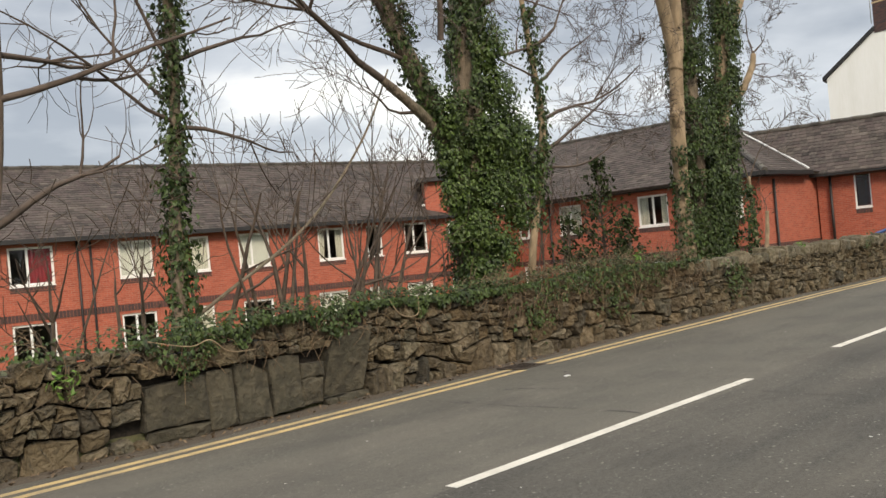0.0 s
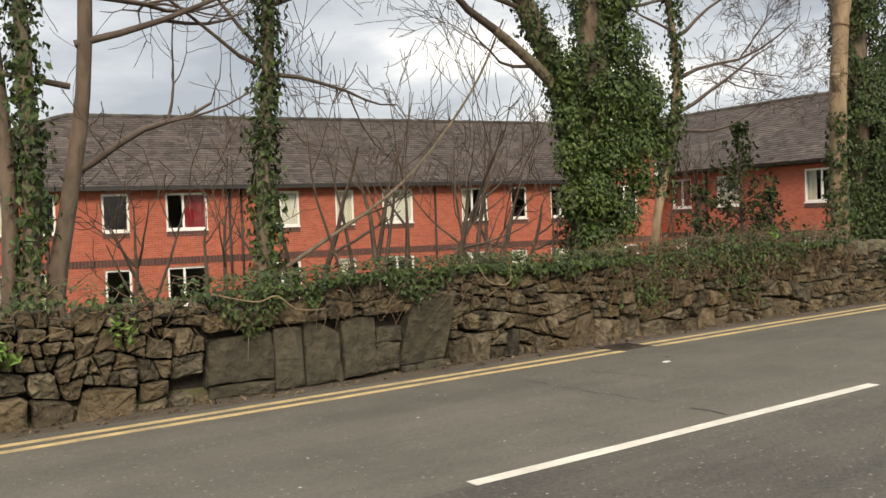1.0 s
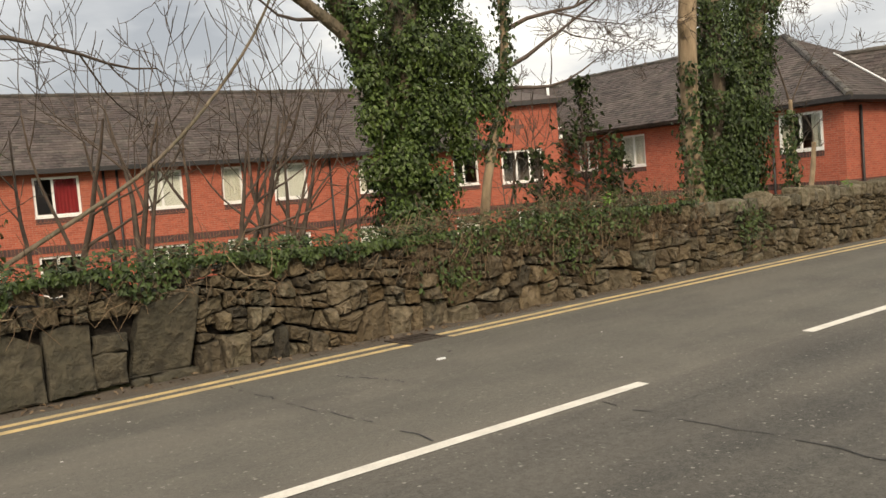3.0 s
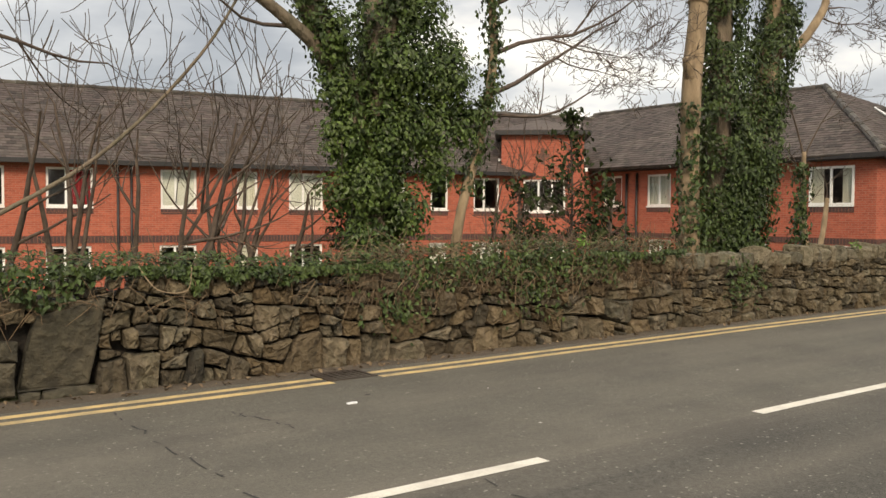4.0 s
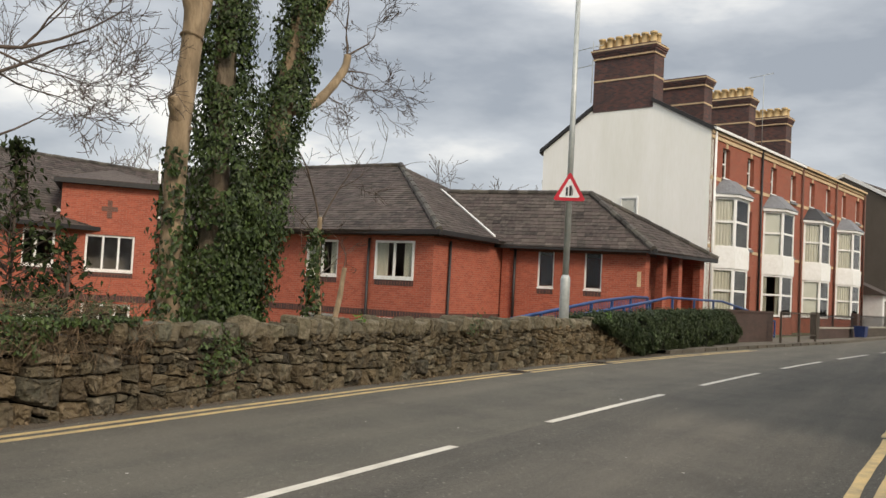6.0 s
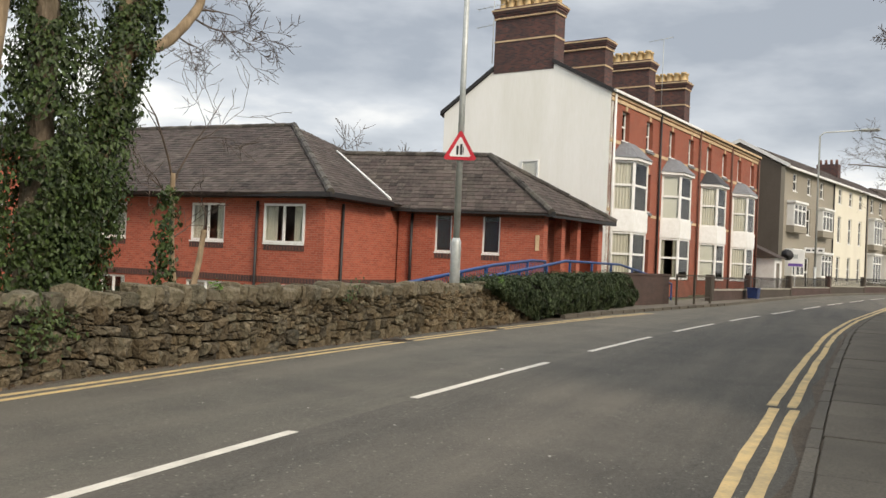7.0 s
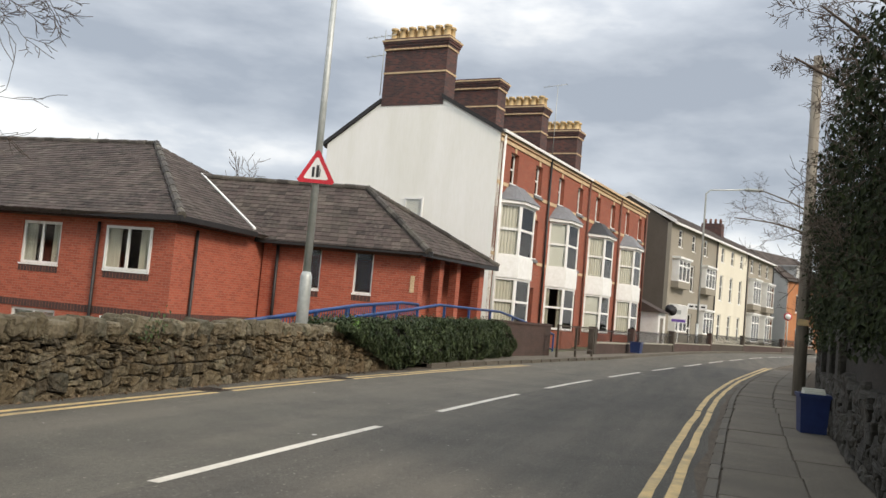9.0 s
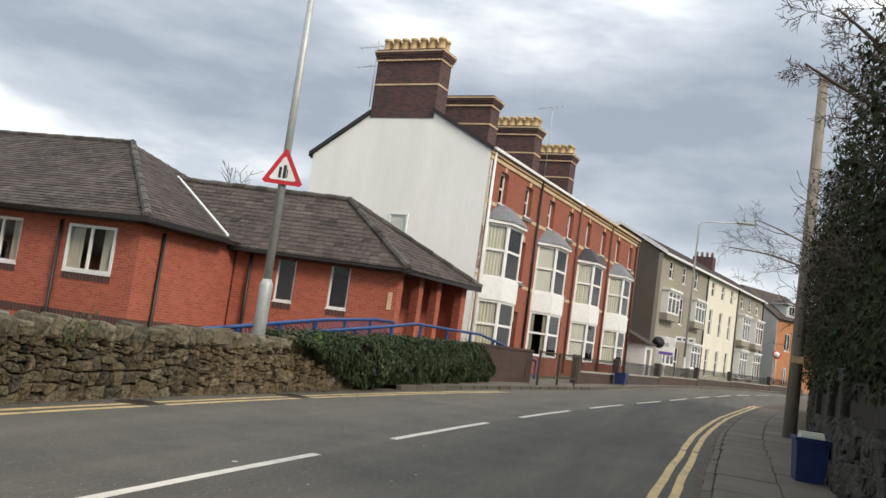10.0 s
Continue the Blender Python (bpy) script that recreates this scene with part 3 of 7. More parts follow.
def paint(name, x0, x1, off, width, material, lift=0.004, step=0.5, wobble=0.0, seed=0):
    rng = random.Random(seed)
    n = max(2, int((x1 - x0) / step))
    xs = [x0 + (x1 - x0) * i / n for i in range(n + 1)]
    ph = rng.random() * 6
    wob = lambda x: wobble * (math.sin(x * 2.1 + ph) + .6 * math.sin(x * 5.3 + ph))
    o = off if callable(off) else (lambda x: off)
    return strip(name, xs, lambda x: o(x) + width / 2 + wob(x), lambda x: o(x) - width / 2 + wob(x + 9), lift, material, road)


for k in range(-8, 26):
    x0 = 9.93 + 6.035 * k
    paint("centre_dash", x0, x0 + 4.0, 0.02, 0.105, M_WHITE_LINE, wobble=.003, seed=k)
for a, b in ((-60, 8.08), (8.57, 21.3), (21.7, 25.2), (25.6, 36), ):
    for o in (.34, .56):
        paint("yellow_line", a, b, lambda x, o=o: lerp_table(LEFT, x) - o, 0.105, M_YELLOW, wobble=.006, seed=int(a) + int(o * 100))
for o, w in ((.25, .1), (.44, .1)):
    for a, b in ((-60, 17.9), (18.05, 27.0), (27.15, 53.5)):
        paint("yellow_line", a, b, lambda x, o=o: lerp_table(RIGHT, x) + o - (.04 if x < 17.95 else 0), w, M_YELLOW, wobble=.006, seed=int(a) + int(o * 90))
strip("gutter_dirt", [-60 + .8 * i for i in range(0, 118)], lambda x: lerp_table(LEFT, x) + .34, lambda x: lerp_table(LEFT, x) - .1 + .05 * math.sin(x * 3) + .04 * math.sin(x * 7.7), 0.003, M_DIRT, road, "earth and grit along the road edge")
strip("gutter_dirt", [-60 + .8 * i for i in range(0, 150)], lambda x: lerp_table(RIGHT, x) + .1 + .04 * math.sin(x * 2) + .04 * math.sin(x * 6.1), lambda x: lerp_table(RIGHT, x) - .09, 0.003, M_DIRT, road, "damp dirt in the gutter")


def seam(x0, o0, x1, o1, seed, width=.022):
    rng = random.Random(seed)
    n = 26
    v, f = [], []
    for i in range(n + 1):
        k = i / n
        w = width * (.25 + .75 * rng.random())
        x, o = x0 + (x1 - x0) * k + rng.uniform(-.03, .03), o0 + (o1 - o0) * k + rng.uniform(-.03, .03)
        v += [road_point(x - w / 2, o, .0035), road_point(x + w / 2, o, .0035)]
        if i and rng.random() < .8:
            f.append((2 * i - 2, 2 * i - 1, 2 * i + 1, 2 * i))
    raw("tar_seam", v, f, M_TAR, road, "cracked dark seam in the asphalt")


for i, q in enumerate(((6.2, 2.9, 6.24, .15), (7.36, -.1, 7.3, -3.2), (6.9, 2.4, 7.1, 1.6), (22.2, 1.4, 22.8, -1.4), (29.5, -1.2, 31.5, -2.4))):
    seam(*q, seed=i)

# a scrap of white paper trodden into the road
for lx, lo, turn, sz in ((7.78, 2.1, 12, .055),):
    litter = thing("paper_scrap", "small trodden white paper scrap on the asphalt", "litter")
    bm = bmesh.new()
    p = road_point(lx, lo, .004)
    prism(bm, [(-sz, -sz * .4), (sz * .5, -sz * .6), (sz, sz * .1), (sz * .3, sz * .55), (-sz * .8, sz * .4)], 0, .006, pose(p.x, p.y, p.z, 0, 0, turn))
    part("sheet", bm, M_SIGNWHITE, litter)

# drain grates in the left gutter
for gxx, gl in ((8.32, .3), (21.5, .42), (25.4, .42)):
    d = thing("drain_grate", "rusty iron drain grate set in the gutter", "drain", "gutter drains")
    bm = bmesh.new()
    o = lerp_table(LEFT, gxx) - .32
    p = road_point(gxx, o)
    m = pose(p.x, p.y, p.z, 0, 0, 0)
    # solid block, its dark colour gives the shade below the bars
    box(bm, -.24, .24, -.2, .2, -.05, .002, m)
    part("pit", bm, M_CORE_SHADE, d)
    bm = bmesh.new()
    for a in (-.24, .2):
        box(bm, a, a + .04, -.2, .2, .001, .012, m)
    for a in (-.2, .17):
        box(bm, -.2, .2, a, a + .03, .001, .012, m)
    part("rim", bm, M_IRON, d)
    for k in range(6):
        bm = bmesh.new()
        box(bm, -.185 + k * .065, -.185 + k * .065 + .032, -.17, .17, .001, .010, m)
        part("bar", bm, M_IRON, d)

# pavement beside the camera, with kerb stones and slabs
pavement = tagged(new("pavement"), "grey paving slabs behind a stone kerb", "pavement", kind="structure")
strip("bed", xs_road, lambda x: lerp_table(RIGHT, x) - .05, lambda x: lerp_table(RIGHT, x) - 2.2, 0.075, M_DIRT, pavement)


def slab_piece(name, x0, x1, o0, o1, z0, z1, material, parent, gap=.006, bev=.012):
    a, b, c, d = road_point(x0 + gap, o0 - gap), road_point(x1 - gap, o0 - gap), road_point(x1 - gap, o1 + gap), road_point(x0 + gap, o1 + gap)
    v = []
    for z, k in ((z0, 0), (z1 - bev, 0), (z1, bev)):
        ctr = (a + b + c + d) / 4
        for p in (a, b, c, d):
            q = p + (ctr - p).normalized() * k
            v.append((q.x, q.y, p.z + z))
    f = [(8, 11, 10, 9)]
    for r in (0, 4):
        for i in range(4):
            j = (i + 1) % 4
            f.append((r + i, r + 4 + i, r + 4 + j, r + j))
    f = [t[::-1] for t in f]
    return raw(name, v, f, material, parent)


x = -8.0
rng = random.Random(5)
while x < 62:
    L = .9
    off = lerp_table(RIGHT, x)
    slab_piece("kerb_stone", x, x + L, off, off - .11, -.05, .1 + rng.uniform(-.004, .004), M_KERB, pavement)
    x += L
x, row = 2.0, 0
while x < 50:
    L = (1.05, 1.5, 1.25)[row % 3]
    off = lerp_table(RIGHT, x) - .11
    cut = (.72, 1.42)
    for a, b in ((0, cut[0]), (cut[0], cut[1])):
        slab_piece("paving_slab", x, x + L, off - a, off - b, .05, .1 + rng.uniform(-.005, .005), M_PAVING, pavement)
    x, row = x + L, row + 1

# far-side pavement and kerb from the hedge onwards
far_pavement = tagged(new("pavement"), "narrow far pavement along the terrace", "pavement", kind="structure")
xs_far = [30.5 + .75 * i for i in range(0, 110)]
strip("surface", xs_far, lambda x: lerp_table(LEFT, x) + 2.3, lambda x: lerp_table(LEFT, x) + .02, .1, M_PAVING, far_pavement)
x = 30.5
while x < 90:
    off = lerp_table(LEFT, x)
    slab_piece("kerb_stone", x, x + .9, off + .14, off, -.05, .105, M_KERB, far_pavement)
    x += .9


# ---- stone wall along the road ----
def clip_poly(poly, nx, ny, c):
    """Keeps the part of poly where nx*x + ny*y <= c."""
    out = []
    for i in range(len(poly)):
        a, b = poly[i], poly[(i + 1) % len(poly)]
        da, db = nx * a[0] + ny * a[1] - c, nx * b[0] + ny * b[1] - c
        if da <= 0:
            out.append(a)
        if da * db < 0:
            k = da / (da - db)
            out.append((a[0] + (b[0] - a[0]) * k, a[1] + (b[1] - a[1]) * k))
    return out


def cells(x0, x1, z0, z1, sites, stretch):
    """Voronoi cells of sites (x, z) inside a rectangle, with z stretched before measuring."""
    res = []
    for i, (px, pz) in enumerate(sites):
        poly = [(x0, z0 * stretch), (x1, z0 * stretch), (x1, z1 * stretch), (x0, z1 * stretch)]
        for j, (qx, qz) in enumerate(sites):
            if i == j or abs(qx - px) > 1.3:
                continue
            nx, ny = qx - px, (qz - pz) * stretch
            c = (qx * qx + (qz * stretch) ** 2 - px * px - (pz * stretch) ** 2) / 2
            poly = clip_poly(poly, nx, ny, c)
            if len(poly) < 3:
                break
        if len(poly) > 2:
            res.append(((px, pz), [(a, b / stretch) for a, b in poly]))
    return res


WALL_Y = [(-30, 7.75), (3, 7.68), (8, 7.66), (14, 7.56), (20, 7.46), (25, 7.36), (29.5, 7.25)]


def wall_y(x):
    return smooth_table(WALL_Y, x, 1.5)


def wall_top(x):
    return rz(x) + .95 + .035 * math.sin(x * 1.3) + (.03 if x > 13 else 0)


def stone_mesh(poly, rng, proud, rough=.02, joint=(.002, .013)):
    """One wall stone: its outline pulled in for the joint, a broken uneven face and a body running back into the wall."""
    cx, cz = sum(p[0] for p in poly) / len(poly), sum(p[1] for p in poly) / len(poly)
    pts = []
    n = len(poly)
    for i in range(n):
        a, b = poly[i], poly[(i + 1) % n]
        L = math.hypot(b[0] - a[0], b[1] - a[1])
        pts.append(a)
        if L > .09:
            pts.append(((a[0] + b[0]) / 2 + rng.uniform(-1, 1) * .014, (a[1] + b[1]) / 2 + rng.uniform(-1, 1) * .011))
    size = min(max(p[0] for p in poly) - min(p[0] for p in poly), max(p[1] for p in poly) - min(p[1] for p in poly))
    gap = rng.uniform(*joint)
    rings = ((gap + .008, .15), (gap, .0), (gap + .004, -proud * .6), (gap + .016, -proud * .9), (gap + .05, -proud))
    v, f = [], []
    N = len(pts)
    tilt, tilt2 = rng.uniform(-.16, .16), rng.uniform(-.2, .12)
    for r, (inset, y) in enumerate(rings):
        k0 = min(.5, inset / max(size * .5, .03))
        for p in pts:
            dx, dz = p[0] - cx, p[1] - cz
            k = k0 * (1.0 + (.4 * rng.uniform(-1, 1) if r > 1 else 0))
            jit = rng.uniform(-rough, rough) * (.75 if r > 1 else 0)
            v.append((cx + dx * (1 - k), y + jit + (dx * tilt + dz * tilt2) * (1 if r > 1 else 0), cz + dz * (1 - k)))
    v.append((cx + rng.uniform(-.03, .03), -proud * 1.02 + rng.uniform(-rough, rough), cz))
    for r in range(len(rings) - 1):
        for i in range(N):
            j = (i + 1) % N
            f.append((r * N + i, r * N + j, (r + 1) * N + j, (r + 1) * N + i))
    last = (len(rings) - 1) * N
    for i in range(N):
        f.append((last + i, last + (i + 1) % N, len(v) - 1))
    return v, f, (cx, cz)


stone_wall = tagged(new("wall_roadside"), "old dry rubble stone wall overgrown with ivy", "wall", kind="structure")
v, f = [], []
xs_w = [-30 + .5 * i for i in range(0, 119)]
for i, x in enumerate(xs_w):
    for dy, h in ((.13, -.2), (.13, .72), (.45, .75), (.45, -.6)):
        zt = rz(x) + h * (1 if x < 27.6 else max(.25, 1 - (x - 27.6) / 2.4))
        v.append((x, wall_y(x) + dy, zt if h > 0 else rz(x) + h))
    if i:
        a, b = 4 * (i - 1), 4 * i
        for k in range(3):
            f.append((a + k, b + k, b + k + 1, a + k + 1))
n = len(v)
f += [(0, 1, 2, 3), (n - 1, n - 2, n - 3, n - 4)]
raw("core", v, f, M_CORE_SHADE, stone_wall, "earth and mortar in the joints, darkened for shade")

rng = random.Random(11)
near, far_v, far_f, buff_v, buff_f = [], [], [], [], []


def site_rows(x0, x1, z0, z1, w, h):
    out = []
    z = z0 + h * .45
    while z < z1:
        x = x0 + rng.random() * w
        while x < x1:
            out.append((x + rng.uniform(-.3, .3) * w, z + rng.uniform(-.42, .42) * h))
            x += w * (.62 + .95 * rng.random())
        z += h
    return out


def chipped(poly):
    """Corners knocked off unevenly."""
    out = []
    for i in range(len(poly)):
        a, b = poly[i], poly[(i + 1) % len(poly)]
        if math.hypot(b[0] - a[0], b[1] - a[1]) < .035:
            out.append(((a[0] + b[0]) / 2, (a[1] + b[1]) / 2))
            continue
        for k in (rng.uniform(.03, .2), 1 - rng.uniform(.03, .2)):
            out.append((a[0] + (b[0] - a[0]) * k, a[1] + (b[1] - a[1]) * k))
    return out


def break_up(poly, size, out):
    """Splits a patch of wall by slanting cuts until its pieces are stones, wider than high."""
    xs, zs = [p[0] for p in poly], [p[1] for p in poly]
    w, h = max(xs) - min(xs), max(zs) - min(zs)
    big = size(sum(zs) / len(zs)) * rng.choice((.45, .7, .9, 1.15, 1.5))
    if w < .07 or h < .06 or (w < big * 1.25 and h < big * 1.0):
        out.append(poly)
        return
    k = rng.uniform(.36, .64)
    if w / h > rng.uniform(.75, 1.35):
        nx, nz = 1.0, rng.uniform(-.5, .5)
    else:
        nx, nz = rng.uniform(-.34, .34), 1.0
    kx, kz = (k, .5) if abs(nx) > abs(nz) else (.5, k)
    c = nx * (min(xs) + w * kx) + nz * (min(zs) + h * kz)
    for q in (clip_poly(poly, nx, nz, c), clip_poly(poly, -nx, -nz, -c)):
        if len(q) > 2:
            break_up(q, size, out)


def lay(x0, x1, z0, z1, big, small, proud, material, bands=2, rough=.02, slope=None):
    """Rubble in rough bands: wavy bed joints, staggered patches, each broken into stones."""
    size = lambda z: big + (small - big) * max(0, min(1, 1.25 * (z - z0) / (z1 - z0)))
    cuts = [0.0, *[(k + 1) / bands * (1.12 - .12 * (k + 1) / bands) for k in range(bands - 1)], 1.0]
    ph = [rng.random() * 9 for _ in cuts]
    bed = lambda i, x: z0 + (z1 - z0) * cuts[i] + (0 if i in (0, bands) else .18 * noise.noise(Vector((x * 1.6, ph[i], 0))))
    stones = []
    for i in range(bands):
        x = x0
        while x < x1 - .02:
            e = min(x1, x + rng.uniform(.35, .95))
            if x1 - e < .25:
                e = x1
            n = 4
            xs = [x + (e - x) * k / n for k in range(n + 1)]
            break_up([(a, bed(i, a)) for a in xs] + [(a, bed(i + 1, a)) for a in xs[::-1]], size, stones)
            x = e
    for poly in stones:
        if slope:
            poly = clip_poly(poly, *slope)
            if len(poly) < 3:
                continue
        px, pz = sum(p[0] for p in poly) / len(poly), sum(p[1] for p in poly) / len(poly)
        if 3.32 < px < 3.66 and .0 < pz < .27:
            continue
        w = max(p[0] for p in poly) - min(p[0] for p in poly)
        if w < .1 and rng.random() < .3:
            continue
        vv, ff, c = stone_mesh(chipped(poly), rng, proud * rng.uniform(.3, 1.35), rough)
        back = rng.uniform(-.02, .035)
        near.append((px, [(a, wall_y(a) + b + back, d + rz(a)) for a, b, d in vv], ff, material))


def slab(x0, x1, z0, z1, lean=0.0, slant=0.0):
    """One dressed slab set on edge."""
    x0, x1 = x0 - .009, x1 + .009
    poly = [(x0, z0), ((x0 + x1) / 2, z0 + rng.uniform(-.01, .01)), (x1, z0 + rng.uniform(-.01, .01)), (x1 + lean, z1 - slant), ((x0 + x1) / 2 + lean, z1 - slant * .3 + rng.uniform(0, .025)), (x0 + lean + rng.uniform(0, .04), z1)]
    vv, ff, c = stone_mesh(poly, rng, .05 * rng.uniform(.6, 1.2), .007, (.001, .007))
    near.append(((x0 + x1) / 2, [(p, wall_y(p) + q, d + rz(p)) for p, q, d in vv], ff, M_SLAB))


lay(-14, 3.67, -.14, .88, .36, .17, .085, M_STONE, rough=.026)
for q in ((3.67, 4.29, .06, .48, 0, -.03), (3.67, 4.31, -.14, .055), (4.31, 4.61, -.06, .53), (4.62, 5.02, -.06, .57, 0, .14), (5.04, 5.4, -.04, .53), (5.4, 5.68, -.02, .26), (5.4, 5.7, .265, .42), (5.7, 6.22, .01, .62, .12, -.12), (5.7, 5.86, -.14, .0), (5.87, 6.32, -.14, .0), (4.32, 5.69, -.14, -.07)):
    slab(*q)
lay(3.67, 6.3, .55, .9, .22, .15, .05, M_STONE, bands=2)
lay(6.3, 13.2, -.12, .9, .38, .18, .1, M_STONE, rough=.026)
lay(13.2, 23.4, -.12, .71, .31, .16, .065, M_STONE, rough=.02)
lay(23.4, 29.4, -.1, .76, .26, .16, .08, M_STONE, bands=2, slope=(.26, 1.0, 7.7))
near.sort(key=lambda s: 0 if s[3] is M_SLAB else abs(s[0] - 10.5))
for k, (px, pts, ff, material) in enumerate(near):
    if k < 300:
        o = Vector(pts[-1])
        ob = raw("stone", [Vector(p) - o for p in pts], ff, material, stone_wall)
        ob.location = o
    elif px < 23.4:
        i = len(far_v)
        far_v += pts
        far_f += [tuple(a + i for a in t) for t in ff]
    else:
        i = len(buff_v)
        buff_v += pts
        buff_f += [tuple(a + i for a in t) for t in ff]
tagged(raw("stones", far_v, far_f, M_STONE_I, stone_wall), "uneven brown and grey rubble stones", kind="stuff")
tagged(raw("stones", buff_v, buff_f, M_STONE_BUFF, stone_wall), "paler buff stones of a rebuilt stretch", kind="stuff")
# upright coping stones: rounded lumps on edge
x = 13.1
rng = random.Random(4)
while x < 26.3:
    w = rng.choice((.13, .16, .19, .22, .27, .34)) * rng.uniform(.9, 1.1)
    h = rng.uniform(.085, .15)
    o = Vector((x + w / 2, wall_y(x) + .13 + rng.uniform(-.05, .04), rz(x) + .71 + h * .55))
    turn = pose(0, 0, 0, rng.uniform(-6, 6), rng.uniform(-6, 22) if w < .25 else rng.uniform(-4, 4), rng.uniform(-10, 10))
    seed = Vector((rng.random() * 50, rng.random() * 50, 0))
    power = lambda c, e: math.copysign(abs(c) ** e, c)
    v, f = [], []
    for i in range(8):
        la = math.pi * (i / 7 - .5)
        for k in range(12):
            lo = 2 * math.pi * k / 12
            p = Vector((power(math.cos(la), .32) * power(math.cos(lo), .3) * w * .47, power(math.cos(la), .32) * power(math.sin(lo), .45) * .2, power(math.sin(la), .42) * h))
            v.append(turn @ (p * (1 + .22 * noise.noise(p * 7 + seed) + .14 * noise.noise(p * 19 + seed))))
    for i in range(7):
        f += [(i * 12 + k, i * 12 + (k + 1) % 12, i * 12 + 12 + (k + 1) % 12, i * 12 + 12 + k) for k in range(12)]
    raw("coping_stone", v, f, M_COPE, stone_wall).location = o
    x += w


# ---- care home of orange brick behind the wall ----
def strip_box(name, m, s0, s1, y0, y1, z0, z1, material, parent, label=""):
    bm = bmesh.new()
    box(bm, s0, s1, y0, y1, z0, z1, m)
    return part(name, bm, material, parent, label)


def soldier_sill(m, s0, s1, z, parent):
    strip_box("brick_sill", m, s0, s1, -.012, .05, z - .24, z - .055, M_BAND, parent, "dark brick course under the window")


home = thing("care_home", "long two-storey orange brick building with slate roofs and white windows", "building")
A_M, A_L = wall_frame((7, 32.9), (27, 29.7))
up = [(-2.75, -1.7, "c"), (-.96, -.1, ""), (1.4, 2.33, ""), (3.6, 5.1, "r"), (7.35, 8.62, "b"), (10.08, 10.86, "c"), (12.07, 13.43, "b"), (15.65, 16.9, "s"), (18.05, 18.85, ""), (20.05, 21.3, "")]
lowz = [(-2.6, -.35, "s"), (1.42, 2.33, ""), (3.57, 5.02, ""), (7.3, 8.6, ""), (10.1, 10.87, "c"), (12.1, 13.4, ""), (15.5, 16.9, "b"), (18.0, 18.8, "b"), (20.0, 21.4, "b")]
holes = [(a, b, 1.62, 2.98) for a, b, _ in up] + [(a, b, -1.15, .26) for a, b, _ in lowz]
pierced_wall("wall", A_M, -7, 21.8, -2.8, 3.3, .3, holes, M_BRICK, home)
for z0, z1, ws in ((1.62, 2.98, up), (-1.15, .26, lowz)):
    for a, b, c in ws:
        window(A_M, a, b, z0, z1, home, splits=(.42,) if b - a > 1.1 else (), curtain=c)
        soldier_sill(A_M, a, b, z0, home)
strip_box("band", A_M, -7, 21.8, -.015, .02, .36, .62, M_BAND, home, "brown brick band between the storeys")
strip_box("gutter", A_M, -7.5, 23.2, -.5, -.36, 3.08, 3.24, M_BLACK, home)
strip_box("soffit", A_M, -7.4, 23.2, -.36, .0, 3.12, 3.17, M_BLACK, home)
for s in (5.9, 6.35, -.4, 14.4):
    pipe("downpipe", [A_M @ Vector((s, -.08, z)) for z in (-2.7, 3.1)], .045, M_BLACK, home)
pierced_wall("wall", A_M, -7, 30, -2.8, 3.3, .3, [], M_BRICK, home, y0=11.5)
eA = lambda s, y, z: A_M @ Vector((s, y, z))
roof_plane(home, [eA(-7.5, -.45, 3.2), eA(24.2, -.45, 3.2), eA(30.6, 5.9, 6.5), eA(.6, 5.9, 6.5)])
roof_plane(home, [eA(32, 12.2, 3.2), eA(-7.5, 12.2, 3.2), eA(.6, 5.9, 6.5), eA(30.6, 5.9, 6.5)])
roof_plane(home, [eA(-7.5, 12.2, 3.2), eA(-7.5, -.45, 3.2), eA(.6, 5.9, 6.5)])
ridge_line(home, eA(.6, 5.9, 6.52), eA(30.6, 5.9, 6.52))
ridge_line(home, eA(-7.5, -.45, 3.24), eA(.6, 5.9, 6.52), name="hip")
m_, l_ = wall_frame(eA(-7, 11.8, 0)[:2], eA(-7, 0, 0)[:2])
pierced_wall("wall", m_, 0, l_, -2.8, 3.3, .3, [], M_BRICK, home)

# corner bay with its parapet
B_M, B_L = wall_frame((28.3, 29.75), (31.0, 27.5))
bay_h = [(.95, 2.75, 1.55, 2.95), (.95, 2.75, -1.15, .28)]
pierced_wall("bay_wall", B_M, 0, B_L, -2.8, 4.85, .3, bay_h, M_BRICK, home, "tall brick corner bay")
for a, b, z0, z1 in bay_h:
    window(B_M, a, b, z0, z1, home, splits=(.36, .68))
    soldier_sill(B_M, a, b, z0, home)
bm = bmesh.new()
box(bm, -.02, .0, .3, 3.2, -2.8, 4.85, B_M), box(bm, B_L, B_L + .02, .3, 3.2, -2.8, 4.85, B_M)
part("bay_wall", bm, M_BRICK, home)
strip_box("room_wall", B_M, .02, B_L - .02, 1.3, 1.36, -2.8, 4.8, M_ROOM, home)
strip_box("bay_roof", B_M, -.3, B_L + .3, -.32, 3.4, 4.85, 5.02, M_BLACK, home, "flat dark bay roof")
bm = bmesh.new()
prism(bm, [(-.25, -.25), (B_L + .25, -.25), (B_L + .25, 3.4), (-.25, 3.4)], 5.02, 5.06, B_M)
vs = [bm.verts.new(B_M @ Vector(p)) for p in ((-.25, -.25, 5.06), (B_L + .25, -.25, 5.06), (B_L + .25, 3.4, 5.06), (-.25, 3.4, 5.06), (B_L / 2, 2.2, 5.75))]
for i in range(4):
    bm.faces.new((vs[i], vs[(i + 1) % 4], vs[4]))
part("bay_roof", bm, M_SLATE, home)
strip_box("band", B_M, 0, B_L, -.015, .02, .36, .62, M_BAND, home)
